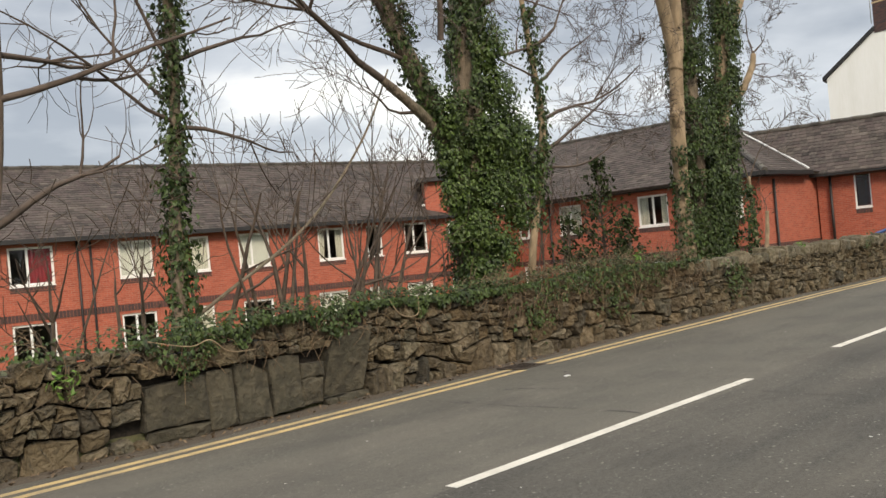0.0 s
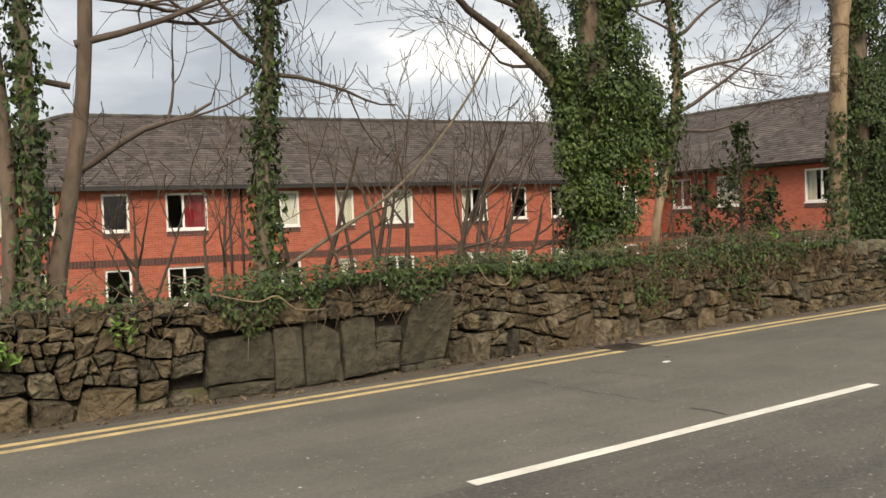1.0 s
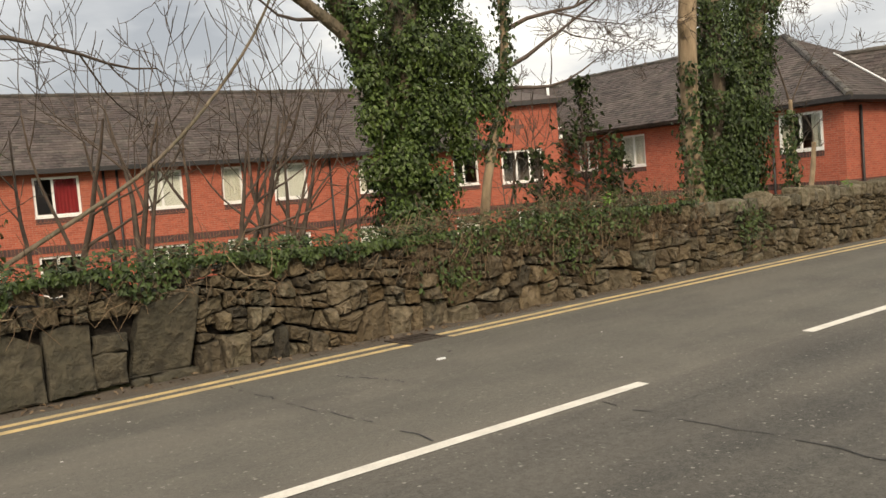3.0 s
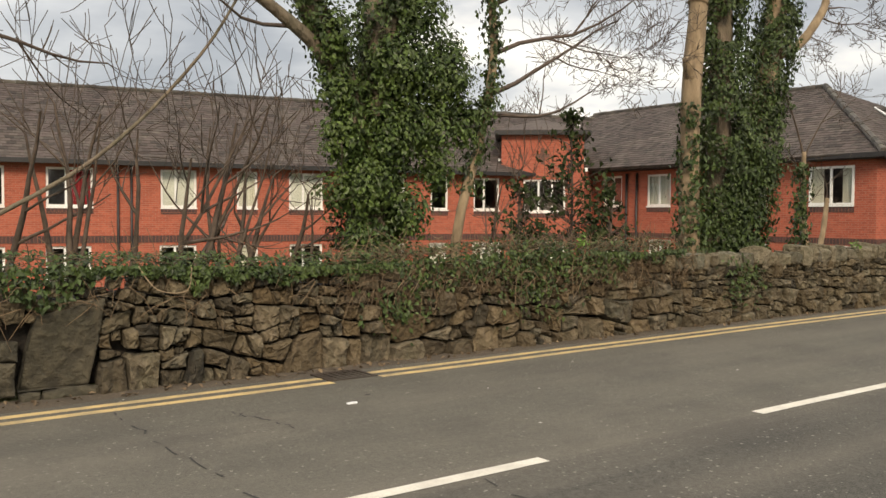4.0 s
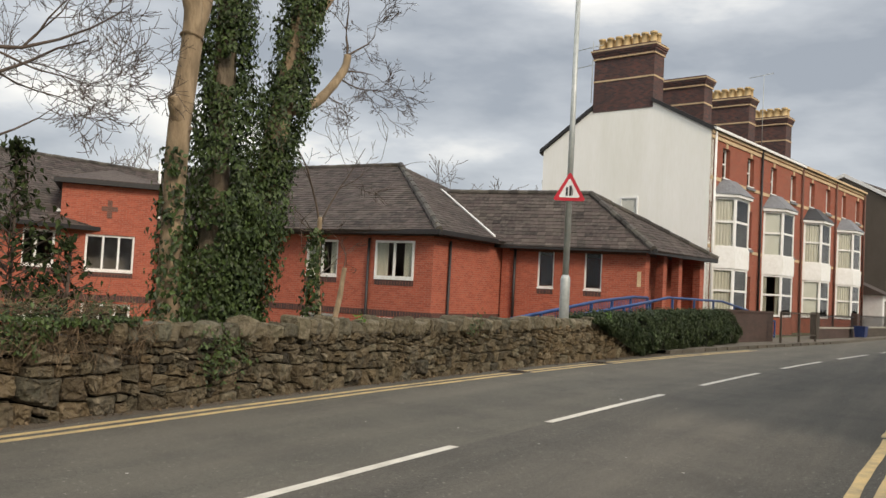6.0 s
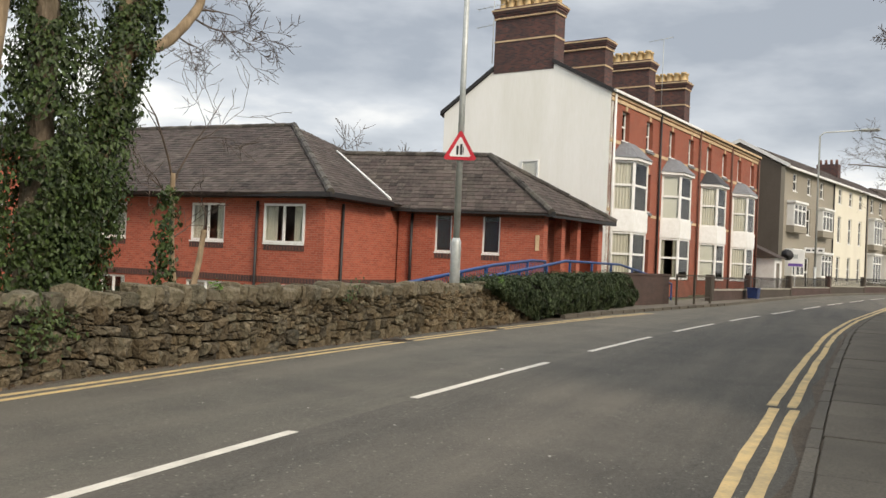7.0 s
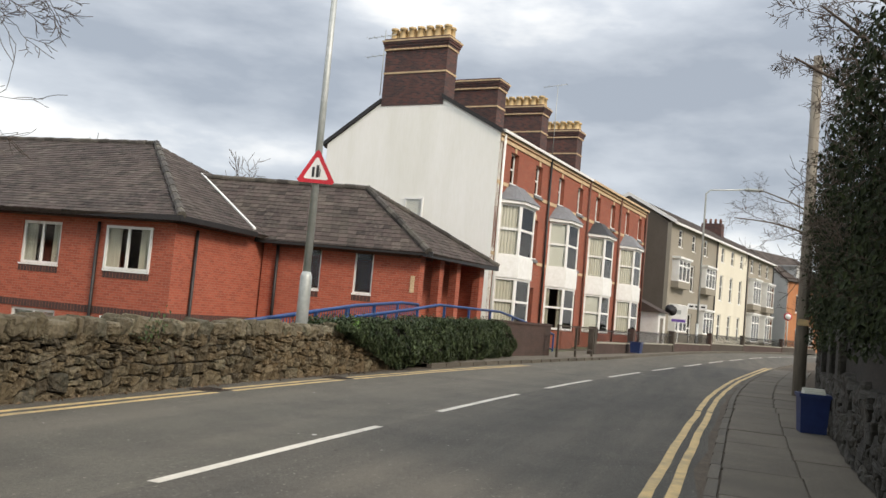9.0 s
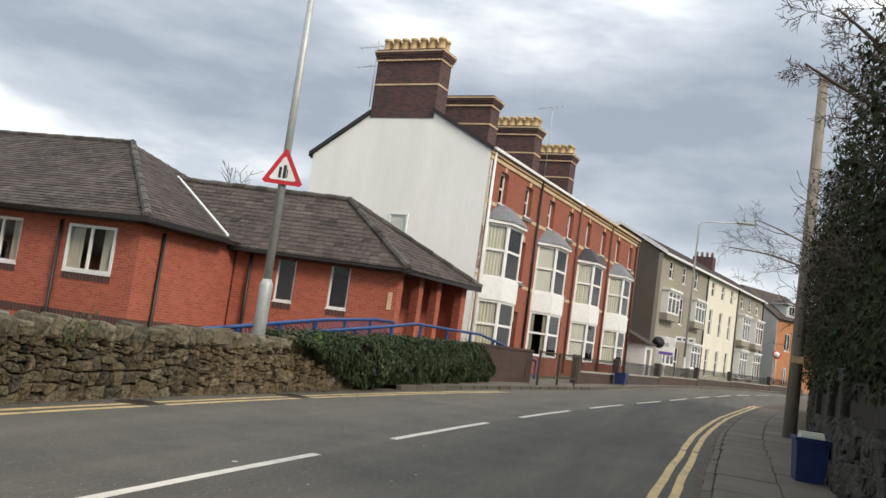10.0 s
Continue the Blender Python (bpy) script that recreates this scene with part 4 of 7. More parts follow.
strip_box("ornament", B_M, B_L / 2 - .09, B_L / 2 + .09, -.02, .02, 3.6, 4.3, M_BRICK_DARK, home, "dark brick cross on the bay")
strip_box("ornament", B_M, B_L / 2 - .3, B_L / 2 + .3, -.024, .02, 3.88, 4.06, M_BRICK_DARK, home, "dark brick cross on the bay")
for s in (-.16, B_L + .02):
    bm = bmesh.new()
    box(bm, s, s + .14, -.1, .25, 3.3, 3.45, B_M)
    vs = box(bm, s, s + .14, .2, 1.1, 3.75, 3.85, B_M)
    part("kneeler", bm, M_UPVC, home, "white painted verge end")

# wing towards the road
W_M, W_L = wall_frame((32.4, 27.0), (32.0, 15.2))
wup = [(-.75, .4, ""), (1.85, 3.15, "c"), (6.2, 7.7, "s"), (9.4, 11.05, "s")]
wlow = [(-.6, .45, ""), (1.95, 3.2, "s"), (6.1, 7.8, "b"), (9.5, 10.9, "b")]
holes = [(a, b, 1.82, 3.12) for a, b, _ in wup] + [(a, b, -.95, .46) for a, b, _ in wlow]
pierced_wall("wall", W_M, -1.5, W_L, -2.8, 3.42, .3, holes, M_BRICK, home)
for z0, z1, ws in ((1.82, 3.12, wup), (-.95, .46, wlow)):
    for a, b, c in ws:
        window(W_M, a, b, z0, z1, home, splits=(.5,), curtain=c, recess=.05 if a < 9 else -.04)
        soldier_sill(W_M, a, b, z0, home)
strip_box("band", W_M, -1.5, W_L, -.015, .02, .5, .72, M_BAND, home)
strip_box("gutter", W_M, -1.8, W_L + .5, -.5, -.36, 3.33, 3.49, M_BLACK, home)
strip_box("soffit", W_M, -1.8, W_L + .4, -.36, .0, 3.3, 3.35, M_BLACK, home)
for s in (.75, 1.35, 9.15):
    pipe("downpipe", [W_M @ Vector((s, -.08, z)) for z in (-2.7, 3.2)], .05, M_BLACK, home)
E_M, E_L = wall_frame((32.0, 15.2), (37.0, 15.1))
pierced_wall("wall", wall_frame((31.0, 27.5), (32.45, 28.45))[0], 0, 1.75, -2.8, 3.42, .3, [], M_BRICK, home)
pierced_wall("wall", E_M, 0, E_L, -2.8, 3.42, .3, [], M_BRICK, home)
strip_box("band", E_M, 0, E_L, -.015, .02, .5, .72, M_BAND, home)
strip_box("gutter", E_M, -.5, 3.6, -.5, -.36, 3.33, 3.49, M_BLACK, home)
strip_box("soffit", E_M, -.3, 3.6, -.36, 0, 3.3, 3.35, M_BLACK, home)
pipe("downpipe", [E_M @ Vector((.95, -.08, z)) for z in (-2.7, 3.2)], .05, M_BLACK, home)
roof_plane(home, [(31.55, 29.2, 3.45), (31.55, 14.75, 3.45), (38.4, 21.0, 6.8), (38.4, 34.6, 6.8)])
roof_plane(home, [(31.55, 14.75, 3.45), (45.2, 14.75, 3.45), (38.4, 21.0, 6.8)])
roof_plane(home, [(45.2, 14.75, 3.38), (45.2, 40, 3.38), (38.4, 34.6, 6.8), (38.4, 21.0, 6.8)])
ridge_line(home, (38.4, 21, 6.82), (38.4, 34.4, 6.82))
ridge_line(home, (31.55, 14.75, 3.49), (38.4, 21, 6.84), r=.13, name="hip")
pierced_wall("wall", wall_frame((44.7, 15), (44.7, 40))[0], 0, 25, -2.8, 3.4, .3, [], M_BRICK, home)
pipe("flue", [(34.5, 31.5, 4.6), (34.5, 31.5, 6.6)], .07, M_UPVC, home, "white flue on the roof")

# entrance block with porch
C_M, C_L = wall_frame((36.75, 15.05), (37.7, 9.75))
slits = [(1.42, 2.04, 1.82, 3.2), (3.18, 3.82, 1.82, 3.2)]
pierced_wall("wall", C_M, .02, C_L, -.6, 3.34, .3, slits, M_BRICK, home)
for a, b, z0, z1 in slits:
    window(C_M, a, b, z0, z1, home, splits=(), bar=.055)
    soldier_sill(C_M, a, b, z0, home)
    strip_box("brick_head", C_M, a - .05, b + .05, -.014, .03, z1 + .005, z1 + .1, M_BRICK_DARK, home)
strip_box("brick_course", C_M, .3, C_L, -.01, .03, 3.14, 3.26, M_BRICK_DARK, home, "dark dentil course below the eaves")
strip_box("gutter", C_M, -.2, C_L + .45, -.5, -.36, 3.22, 3.36, M_BLACK, home)
strip_box("soffit", C_M, -.2, C_L + .4, -.36, .3, 3.24, 3.29, M_BLACK, home)
pipe("downpipe", [C_M @ Vector((.55, -.1, z)) for z in (-.6, 3.2)], .055, M_BLACK, home)
strip_box("sign_plate", C_M, C_L - .28, C_L - .14, -.03, -.01, 2.0, 2.55, M_CREAM, home, "small cream plate by the porch")
D_M, D_L = wall_frame((37.7, 9.75), (42.4, 8.85))
pierced_wall("porch_wall", D_M, .3, D_L, -.2, 3.3, .25, [], M_BRICK, home, "brick wall at the back of the porch", y0=1.3)
for s in (1.35, 2.6, D_L - .35):
    strip_box("porch_pier", D_M, s, s + .28, .0, .3, -.2, 3.24, M_BRICK, home, "slim brick porch pier")
strip_box("porch_wall", D_M, 0, .3, 0, 1.3, -.2, 3.26, M_BRICK, home)
strip_box("fascia", D_M, -.4, D_L + .35, -.42, -.3, 3.18, 3.34, M_BLACK, home)
strip_box("soffit", D_M, -.3, D_L + .3, -.3, 1.3, 3.26, 3.3, M_BLACK, home)
E1, E2, HT = Vector((37.25, 9.35, 3.32)), Vector((42.65, 8.4, 3.32)), Vector((39.6, 12.7, 5.63))
E0 = Vector((36.2, 15.4, 3.32))
RT = HT + (E0 - E1) * 1.03
roof_plane(home, [E0, E1, HT, RT])
roof_plane(home, [E1, E2, HT])
roof_plane(home, [E2, (44.9, 15.5, 3.32), RT, HT])
ridge_line(home, RT + Vector((0, 0, .02)), HT + Vector((0, 0, .02)))
ridge_line(home, E1 + Vector((0, 0, .04)), HT + Vector((0, 0, .03)), r=.13, name="hip")
ridge_line(home, E2 + Vector((0, 0, .04)), HT + Vector((0, 0, .03)), name="hip")
bm = bmesh.new()
va, vb = Vector((36.0, 15.0, 3.6)), RT + Vector((0, .0, .1))
sd = Vector((1, -.2, 0)).normalized() * .055
bm.faces.new([bm.verts.new(p) for p in (va - sd, va + sd, vb + sd, vb - sd)])
r = bmesh.ops.extrude_face_region(bm, geom=list(bm.faces))
bmesh.ops.translate(bm, vec=(0, 0, .05), verts=[g for g in r["geom"] if isinstance(g, bmesh.types.BMVert)])
part("valley_flashing", bm, M_UPVC, home, "pale lead valley flashing")
pierced_wall("wall", wall_frame((42.4, 8.85), (44.4, 15))[0], 0, 6.4, -.6, 3.3, .3, [], M_BRICK, home)
strip_box("floor", A_M, -6.5, 21.5, .35, 11.4, .42, .5, M_ROOM, home, "upper floor inside")
strip_box("floor", W_M, -1.2, W_L - .2, .35, 11.5, .5, .58, M_ROOM, home, "upper floor inside")
strip_box("room_wall", A_M, -6.5, 26, 4.5, 4.6, -2.8, 3.2, M_ROOM, home)
strip_box("room_wall", W_M, -1.2, W_L - .2, 4.5, 4.6, -2.8, 3.3, M_ROOM, home)


# ---- Victorian terrace with a white gable ----
T_M, T_L = wall_frame((46.65, 9.82), (71.0, 5.7))
PITCH = T_L / 4
RZ, TE = .35, 9.45


def bay_window(m, s, z0, z1, parent, w=2.8, depth=.8, curtain="c", label=""):
    """Three-sided bay storey: corner posts, three framed lights, between z0 and z1."""
    pl = [(s, 0), (s + .6, -depth), (s + w - .6, -depth), (s + w, 0)]
    for i in range(3):
        a, b = m @ Vector((*pl[i], 0)), m @ Vector((*pl[i + 1], 0))
        fm_, fl = wall_frame(a[:2], b[:2])
        window(fm_, .0, fl, z0, z1, parent, splits=(), transom=.52, recess=0.0, curtain=curtain if i < 2 else "c", sill=False, bar=.1, name="bay_light")
    return pl


def bay_band(m, s, z0, z1, parent, w=2.8, depth=.8, grow=.05, material=None, name="bay_panel", label=""):
    g = grow
    pl = [(s - g, .05), (s - g, -g * .3), (s + .6 - g * .4, -depth - g), (s + w - .6 + g * .4, -depth - g), (s + w + g, -g * .3), (s + w + g, .05)]
    bm = bmesh.new()
    prism(bm, pl, z0, z1, m)
    return part(name, bm, material or M_UPVC, parent, label)


def chimney(parent, m, y0, y1, zb, zt, pots, s=0.0, w=1.0):
    st = strip_box("chimney", m, s - w * .5, s + w * .5, y0, y1, zb, zt, M_BRICK_CHIM, parent, "tall sooty brick chimney stack")
    for z, g, h in ((zb + .48 * (zt - zb), .025, .08), (zt - .5, .05, .07), (zt - .1, .16, .07)):
        strip_box("string_course", m, s - w * .5 - g, s + w * .5 + g, y0 - g, y1 + g, z, z + h, M_CREAM, st)
    for g, z in ((.05, zt - .43), (.09, zt - .32), (.13, zt - .21)):
        strip_box("corbel_course", m, s - w * .5 - g, s + w * .5 + g, y0 - g, y1 + g, z, z + .11, M_BRICK_CHIM, st)
    for k in range(int((y1 - y0) / .24)):
        strip_box("dentil", m, s - w * .5 - .1, s - w * .5 - .03, y0 + .06 + k * .24, y0 + .17 + k * .24, zt - .5, zt - .43, M_CREAM, st)
    strip_box("cap", m, s - w * .5 - .08, s + w * .5 + .08, y0 - .08, y1 + .08, zt - .03, zt + .05, M_BRICK_CHIM, st)
    for k in range(pots):
        y = y0 + (y1 - y0) * (k + .5) / pots
        for dx in (-.22, .22):
            p = m @ Vector((s + dx, y, zt))
            pipe("chimney_pot", [p, p + Vector((0, 0, .08)), p + Vector((0, 0, .1)), p + Vector((0, 0, .5)), p + Vector((0, 0, .52)), p + Vector((0, 0, .62))], [.2, .2, .165, .15, .19, .19], M_POT, st, "buff clay chimney pot", 10)
    return st


# gable profile in the depth direction
Y_BACK, Z_BACK, Y_APEX, Z_APEX = 9.0, 8.95, 4.7, 12.0
for h in range(4):
    s0 = h * PITCH
    hs = tagged(new("terraced_house"), "red brick terraced house with cream bands and a white two-storey bay", "house", "terrace")
    cur = ("c", "s", "b", "c")[h]
    holes = [(s0 + 1.35, s0 + 2.2, 7.42, 8.78), (s0 + 4.35, s0 + 5.2, 7.42, 8.78), (s0 + .75, s0 + 3.25, .9, 3.15), (s0 + .75, s0 + 3.25, 4.1, 6.4), (s0 + 4.2, s0 + 5.25, RZ, 3.0), (s0 + 4.35, s0 + 5.15, 4.4, 6.2)]
    pierced_wall("wall", T_M, s0, s0 + PITCH, RZ - .3, TE, .32, holes, M_BRICK_TERRACE, hs)
    for a, b, z0, z1 in holes[:2] + holes[5:]:
        window(T_M, a, b, z0, z1, hs, splits=(), transom=.5, recess=.2, curtain="", bar=.07)
        strip_box("window_sill_stone", T_M, a - .12, b + .12, -.09, .05, z0 - .2, z0 - .08, M_LEAD, hs, "grey stone sill")
        strip_box("keystone", T_M, (a + b) / 2 - .11, (a + b) / 2 + .11, -.03, .02, z1 + .02, z1 + .3, M_CREAM, hs)
    a, b, z0, z1 = holes[4]
    door = strip_box("door", T_M, a + .06, b - .06, .25, .3, RZ, z1 - .5, M_BLACK, hs, "dark panelled front door")
    window(T_M, a, b, z1 - .48, z1, hs, splits=(), recess=.2, sill=False, name="fanlight")
    bs = s0 + .55
    bay_band(T_M, bs, RZ - .3, 1.05, hs, material=M_BRICK_TERRACE, name="bay_plinth")
    bay_window(T_M, bs, 1.1, 3.2, hs, curtain=("c", "s", "b", "c")[h])
    bay_band(T_M, bs, 3.2, 4.12, hs, label="white painted panel between bay windows")
    bay_window(T_M, bs, 4.12, 6.42, hs, curtain=("c", "b", "c", "c")[h])
    bay_band(T_M, bs, 6.42, 6.56, hs, grow=.14, name="bay_cornice")
    bm = bmesh.new()
    ring = [bm.verts.new(T_M @ Vector(p)) for p in ((bs - .2, .0, 6.56), (bs + .5, -1.0, 6.56), (bs + 2.3, -1.0, 6.56), (bs + 3.0, .0, 6.56))]
    top = [bm.verts.new(T_M @ Vector(p)) for p in ((bs + .75, .0, 7.3), (bs + .95, -.3, 7.3), (bs + 1.85, -.3, 7.3), (bs + 2.05, .0, 7.3))]
    for i in range(3):
        bm.faces.new((ring[i], ring[i + 1], top[i + 1], top[i]))
    bm.faces.new(top), bm.faces.new(ring[::-1])
    part("bay_roof", bm, M_BLACK if h == 2 else M_LEAD, hs, "dark slate bay roof" if h == 2 else "grey lead bay roof")
    for z, hgt in ((7.18, .16), (4.1, .14)):
        for a, b in ((s0, s0 + .5), (s0 + 3.4, s0 + 4.3), (s0 + 5.3, s0 + PITCH)) if z < 6 else ((s0, s0 + PITCH),):
            strip_box("band", T_M, a, b, -.025, .02, z, z + hgt, M_CREAM, hs, "cream stone band")
    strip_box("cornice", T_M, s0, s0 + PITCH, -.06, .02, TE - .42, TE - .27, M_CREAM, hs)
    strip_box("cornice", T_M, s0, s0 + PITCH, -.1, .02, TE - .2, TE - .06, M_CREAM, hs)
    strip_box("gutter", T_M, s0, s0 + PITCH, -.24, -.1, TE - .05, TE + .07, M_UPVC if h < 2 else M_CREAM, hs)
    pipe("downpipe", [T_M @ Vector((s0 + PITCH - .1, -.1, z)) for z in (RZ, TE)], .06, M_BLACK if h == 0 else M_BRICK_DARK, hs)
    pv = lambda s, y, z: T_M @ Vector((s, y, z))
    roof_plane(hs, [pv(s0, -.2, TE + .02), pv(s0 + PITCH, -.2, TE + .02), pv(s0 + PITCH, Y_APEX, Z_APEX), pv(s0, Y_APEX, Z_APEX)], slate=(.45, .34))
    roof_plane(hs, [pv(s0 + PITCH, Y_BACK + .2, Z_BACK - .1), pv(s0, Y_BACK + .2, Z_BACK - .1), pv(s0, Y_APEX, Z_APEX), pv(s0 + PITCH, Y_APEX, Z_APEX)], slate=(.45, .34))
    pierced_wall("wall", T_M, s0, s0 + PITCH, RZ - .3, Z_BACK, .3, [], M_BRICK_TERRACE, hs, y0=Y_BACK - .3)
    strip_box("room_floor", T_M, s0 + .1, s0 + PITCH - .1, .32, Y_BACK - .3, 3.6, 3.75, M_ROOM, hs)
    strip_box("room_wall", T_M, s0 + .1, s0 + PITCH - .1, 3.4, 3.5, RZ, 9.2, M_ROOM, hs)
    if h == 0:
        pipe("downpipe", [T_M @ Vector((.32, -.1, z)) for z in (RZ, TE - .1)], .06, M_UPVC, hs, "white downpipe at the corner")
    if h in (0, 3):
        sg = 0.0 if h == 0 else T_L - .3
        bm = bmesh.new()
        prof = [(.0, RZ - .3), (Y_BACK, RZ - .3), (Y_BACK, Z_BACK), (6.25, 10.8), (6.2, 10.72), (3.0, 10.72), (2.95, 10.95), (0, TE)]
        lo = [bm.verts.new(T_M @ Vector((sg - .004, y, z))) for y, z in prof]
        hi = [bm.verts.new(T_M @ Vector((sg + .3, y, z))) for y, z in prof]
        bm.faces.new(lo), bm.faces.new(hi[::-1])
        for i in range(len(prof)):
            j = (i + 1) % len(prof)
            bm.faces.new((lo[i], hi[i], hi[j], lo[j]))
        bmesh.ops.recalc_face_normals(bm, faces=bm.faces)
        part("gable_wall", bm, M_RENDER_WHITE if h == 0 else M_BRICK_TERRACE, hs, "blank white rendered gable wall with faint streaks" if h == 0 else "")
        for y0, z0, y1, z1 in ((-.08, TE - .1, 3.0, 10.98), (Y_BACK + .2, Z_BACK - .1, 6.2, 10.86)):
            bm = bmesh.new()
            g0, g1 = (sg - .1, sg + .2) if h == 0 else (sg + .1, sg + .4)
            q = [(g0, y0, z0), (g0, y1, z1), (g1, y1, z1), (g1, y0, z0)]
            a = [bm.verts.new(T_M @ Vector(p)) for p in q]
            b = [bm.verts.new(T_M @ (Vector(p) + Vector((0, 0, .2)))) for p in q]
            bm.faces.new(a), bm.faces.new(b[::-1])
            for i in range(4):
                bm.faces.new((a[i], b[i], b[(i + 1) % 4], a[(i + 1) % 4]))
            bmesh.ops.recalc_face_normals(bm, faces=bm.faces)
            part("verge", bm, M_BLACK, hs, "dark slate verge")
    if h == 0:
        gm, gl = wall_frame((T_M @ Vector((0, Y_BACK, 0)))[:2], (T_M @ Vector((0, 0, 0)))[:2])
        window(gm, 4.55, 5.5, 4.6, 6.45, hs, splits=(), transom=.55, recess=-.05, curtain="", sill=True)
    chimney(hs, T_M, 2.95, 6.2, 10.7, (13.8, 13.45, 13.65, 13.65)[h], (7, 0, 7, 7)[h], s=s0 + .47 if h == 0 else s0, w=1.0)
# small white porch at the end of the terrace
porch = thing("porch", "white painted front porch with a small slate roof", "porch")
for a, b, y0, y1 in ((24.85, 24.97, -1.3, .5), (26.7, 26.82, -1.3, .5)):
    strip_box("side_wall", T_M, a, b, y0, y1, .3, 2.75, M_UPVC, porch)
pierced_wall("front_wall", T_M, 24.97, 26.7, .3, 2.75, .1, [(25.3, 26.35, .3, 2.4)], M_UPVC, porch, y0=-1.3)
strip_box("door", T_M, 25.3, 26.35, -1.25, -1.21, .3, 2.4, M_ROOM, porch, "dim glazed porch door")
bm = bmesh.new()
vs = [bm.verts.new(T_M @ Vector(p)) for p in ((24.6, -1.6, 2.75), (27.05, -1.6, 2.75), (27.05, .5, 2.75), (24.6, .5, 2.75), (24.6, .5, 3.7), (27.05, .5, 3.7))]
for q in ((0, 1, 5, 4), (0, 3, 2, 1), (0, 4, 3), (1, 2, 5), (2, 3, 4, 5)):
    bm.faces.new([vs[i] for i in q])
part("roof", bm, M_SLATE, porch, "lean-to slate roof")
pc = T_M @ Vector((27.3, -1.5, 3.0))
pipe("dish", [pc, pc + Vector((-.1, -.03, .04))], [.12, .42], M_BLACK, porch, "dark satellite dish", 16)
strip_box("dish_arm", T_M, 26.8, 27.3, -1.46, -1.42, 2.7, 2.74, M_BLACK, porch)

# television aerials
for (s, y, zb, zt) in ((-.05, 6.3, 11.2, 14.3), (12.5, 2.4, 10.9, 15.0)):
    p = T_M @ Vector((s, y, 0))
    ae = thing("television_aerial", "thin metal television aerial on a mast", "aerial", "roof aerials")
    pipe("mast", [(p.x, p.y, zb), (p.x, p.y, zt)], .02, M_STEEL, ae)
    for k, z in enumerate((zt - .3, zt - 1.2) if s < 1 else (zt - .05,)):
        pipe("boom", [(p.x - .1, p.y + .8, z - .12), (p.x + .1, p.y - .5, z + .12)], .015, M_STEEL, ae)
        for t in (.0, .25, .5, .75, 1.0):
            q = Vector((p.x - .1 + .2 * t, p.y + .8 - 1.3 * t, z - .12 + .24 * t))
            pipe("rod", [q + Vector((-.22, 0, .0)), q + Vector((.22, 0, .0))], .008, M_STEEL, ae, sides=5)

# ---- rendered row further along ----
G_M, G_L = wall_frame((78, 4.4), (112, -4.4))


def row_house(s0, s1, material, label, tops, bays, cols, eave=9.75):
    hs = tagged(new("rendered_house"), label, "house", "rendered row")
    holes = [(a, b, 8.1, 9.45) for a, b in tops] + [(a, b, z0, z1) for a, b, z0, z1 in bays] + list(cols)
    pierced_wall("wall", G_M, s0, s1, .2, eave, .3, holes, material, hs)
    for a, b, z0, z1 in [(a, b, 8.1, 9.45) for a, b in tops] + list(cols):
        window(G_M, a, b, z0, z1, hs, splits=(), transom=.55, recess=.08, bar=.09)
    for a, b, z0, z1 in bays:
        window(G_M, a, b, z0, z1, hs, splits=(.33, .66), transom=.7, recess=-.55, bar=.12, sill=False, name="bay_light", curtain="n")
        strip_box("bay_base", G_M, a - .06, b + .06, -.6, .02, z0 - (.5 if z0 > 3 else 1.0), z0, material, hs)
        strip_box("bay_roof", G_M, a - .12, b + .12, -.68, .02, z1, z1 + .16, M_UPVC, hs)
        strip_box("bay_side", G_M, a - .02, a + .1, -.49, .0, z0, z1, M_UPVC, hs)
        strip_box("bay_side", G_M, b - .1, b + .02, -.49, .0, z0, z1, M_UPVC, hs)
    pv = lambda s, y, z: G_M @ Vector((s, y, z))
    roof_plane(hs, [pv(s0, -.3, eave), pv(s1, -.3, eave), pv(s1, 3.5, eave + 2.1), pv(s0, 3.5, eave + 2.1)], slate=(.6, .45))
    roof_plane(hs, [pv(s1, 8.7, eave), pv(s0, 8.7, eave), pv(s0, 3.5, eave + 2.1), pv(s1, 3.5, eave + 2.1)], slate=(.6, .45))
    strip_box("gutter", G_M, s0, s1, -.42, -.28, eave - .12, eave + .04, M_UPVC, hs)
    strip_box("back_wall", G_M, s0, s1, 8.2, 8.5, .2, eave, material, hs)
    strip_box("room_wall", G_M, s0 + .1, s1 - .1, 3, 3.1, .3, eave - .2, M_ROOM, hs)
    pipe("downpipe", [pv(s1 - .1, -.08, z) for z in (.3, eave)], .06, M_BLACK, hs)
    for sg in (s0, s1 - .3):
        bm = bmesh.new()
        prof = [(0.3, .2), (8.2, .2), (8.2, eave - .1), (3.5, eave + 1.95), (.3, eave + .1)]
        lo = [bm.verts.new(pv(sg, y, z)) for y, z in prof]
        hi = [bm.verts.new(pv(sg + .3, y, z)) for y, z in prof]
        bm.faces.new(lo), bm.faces.new(hi[::-1])
        for i in range(5):
            j = (i + 1) % 5
            bm.faces.new((lo[i], hi[i], hi[j], lo[j]))
        bmesh.ops.recalc_face_normals(bm, faces=bm.faces)
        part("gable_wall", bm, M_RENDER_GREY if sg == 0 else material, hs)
    return hs


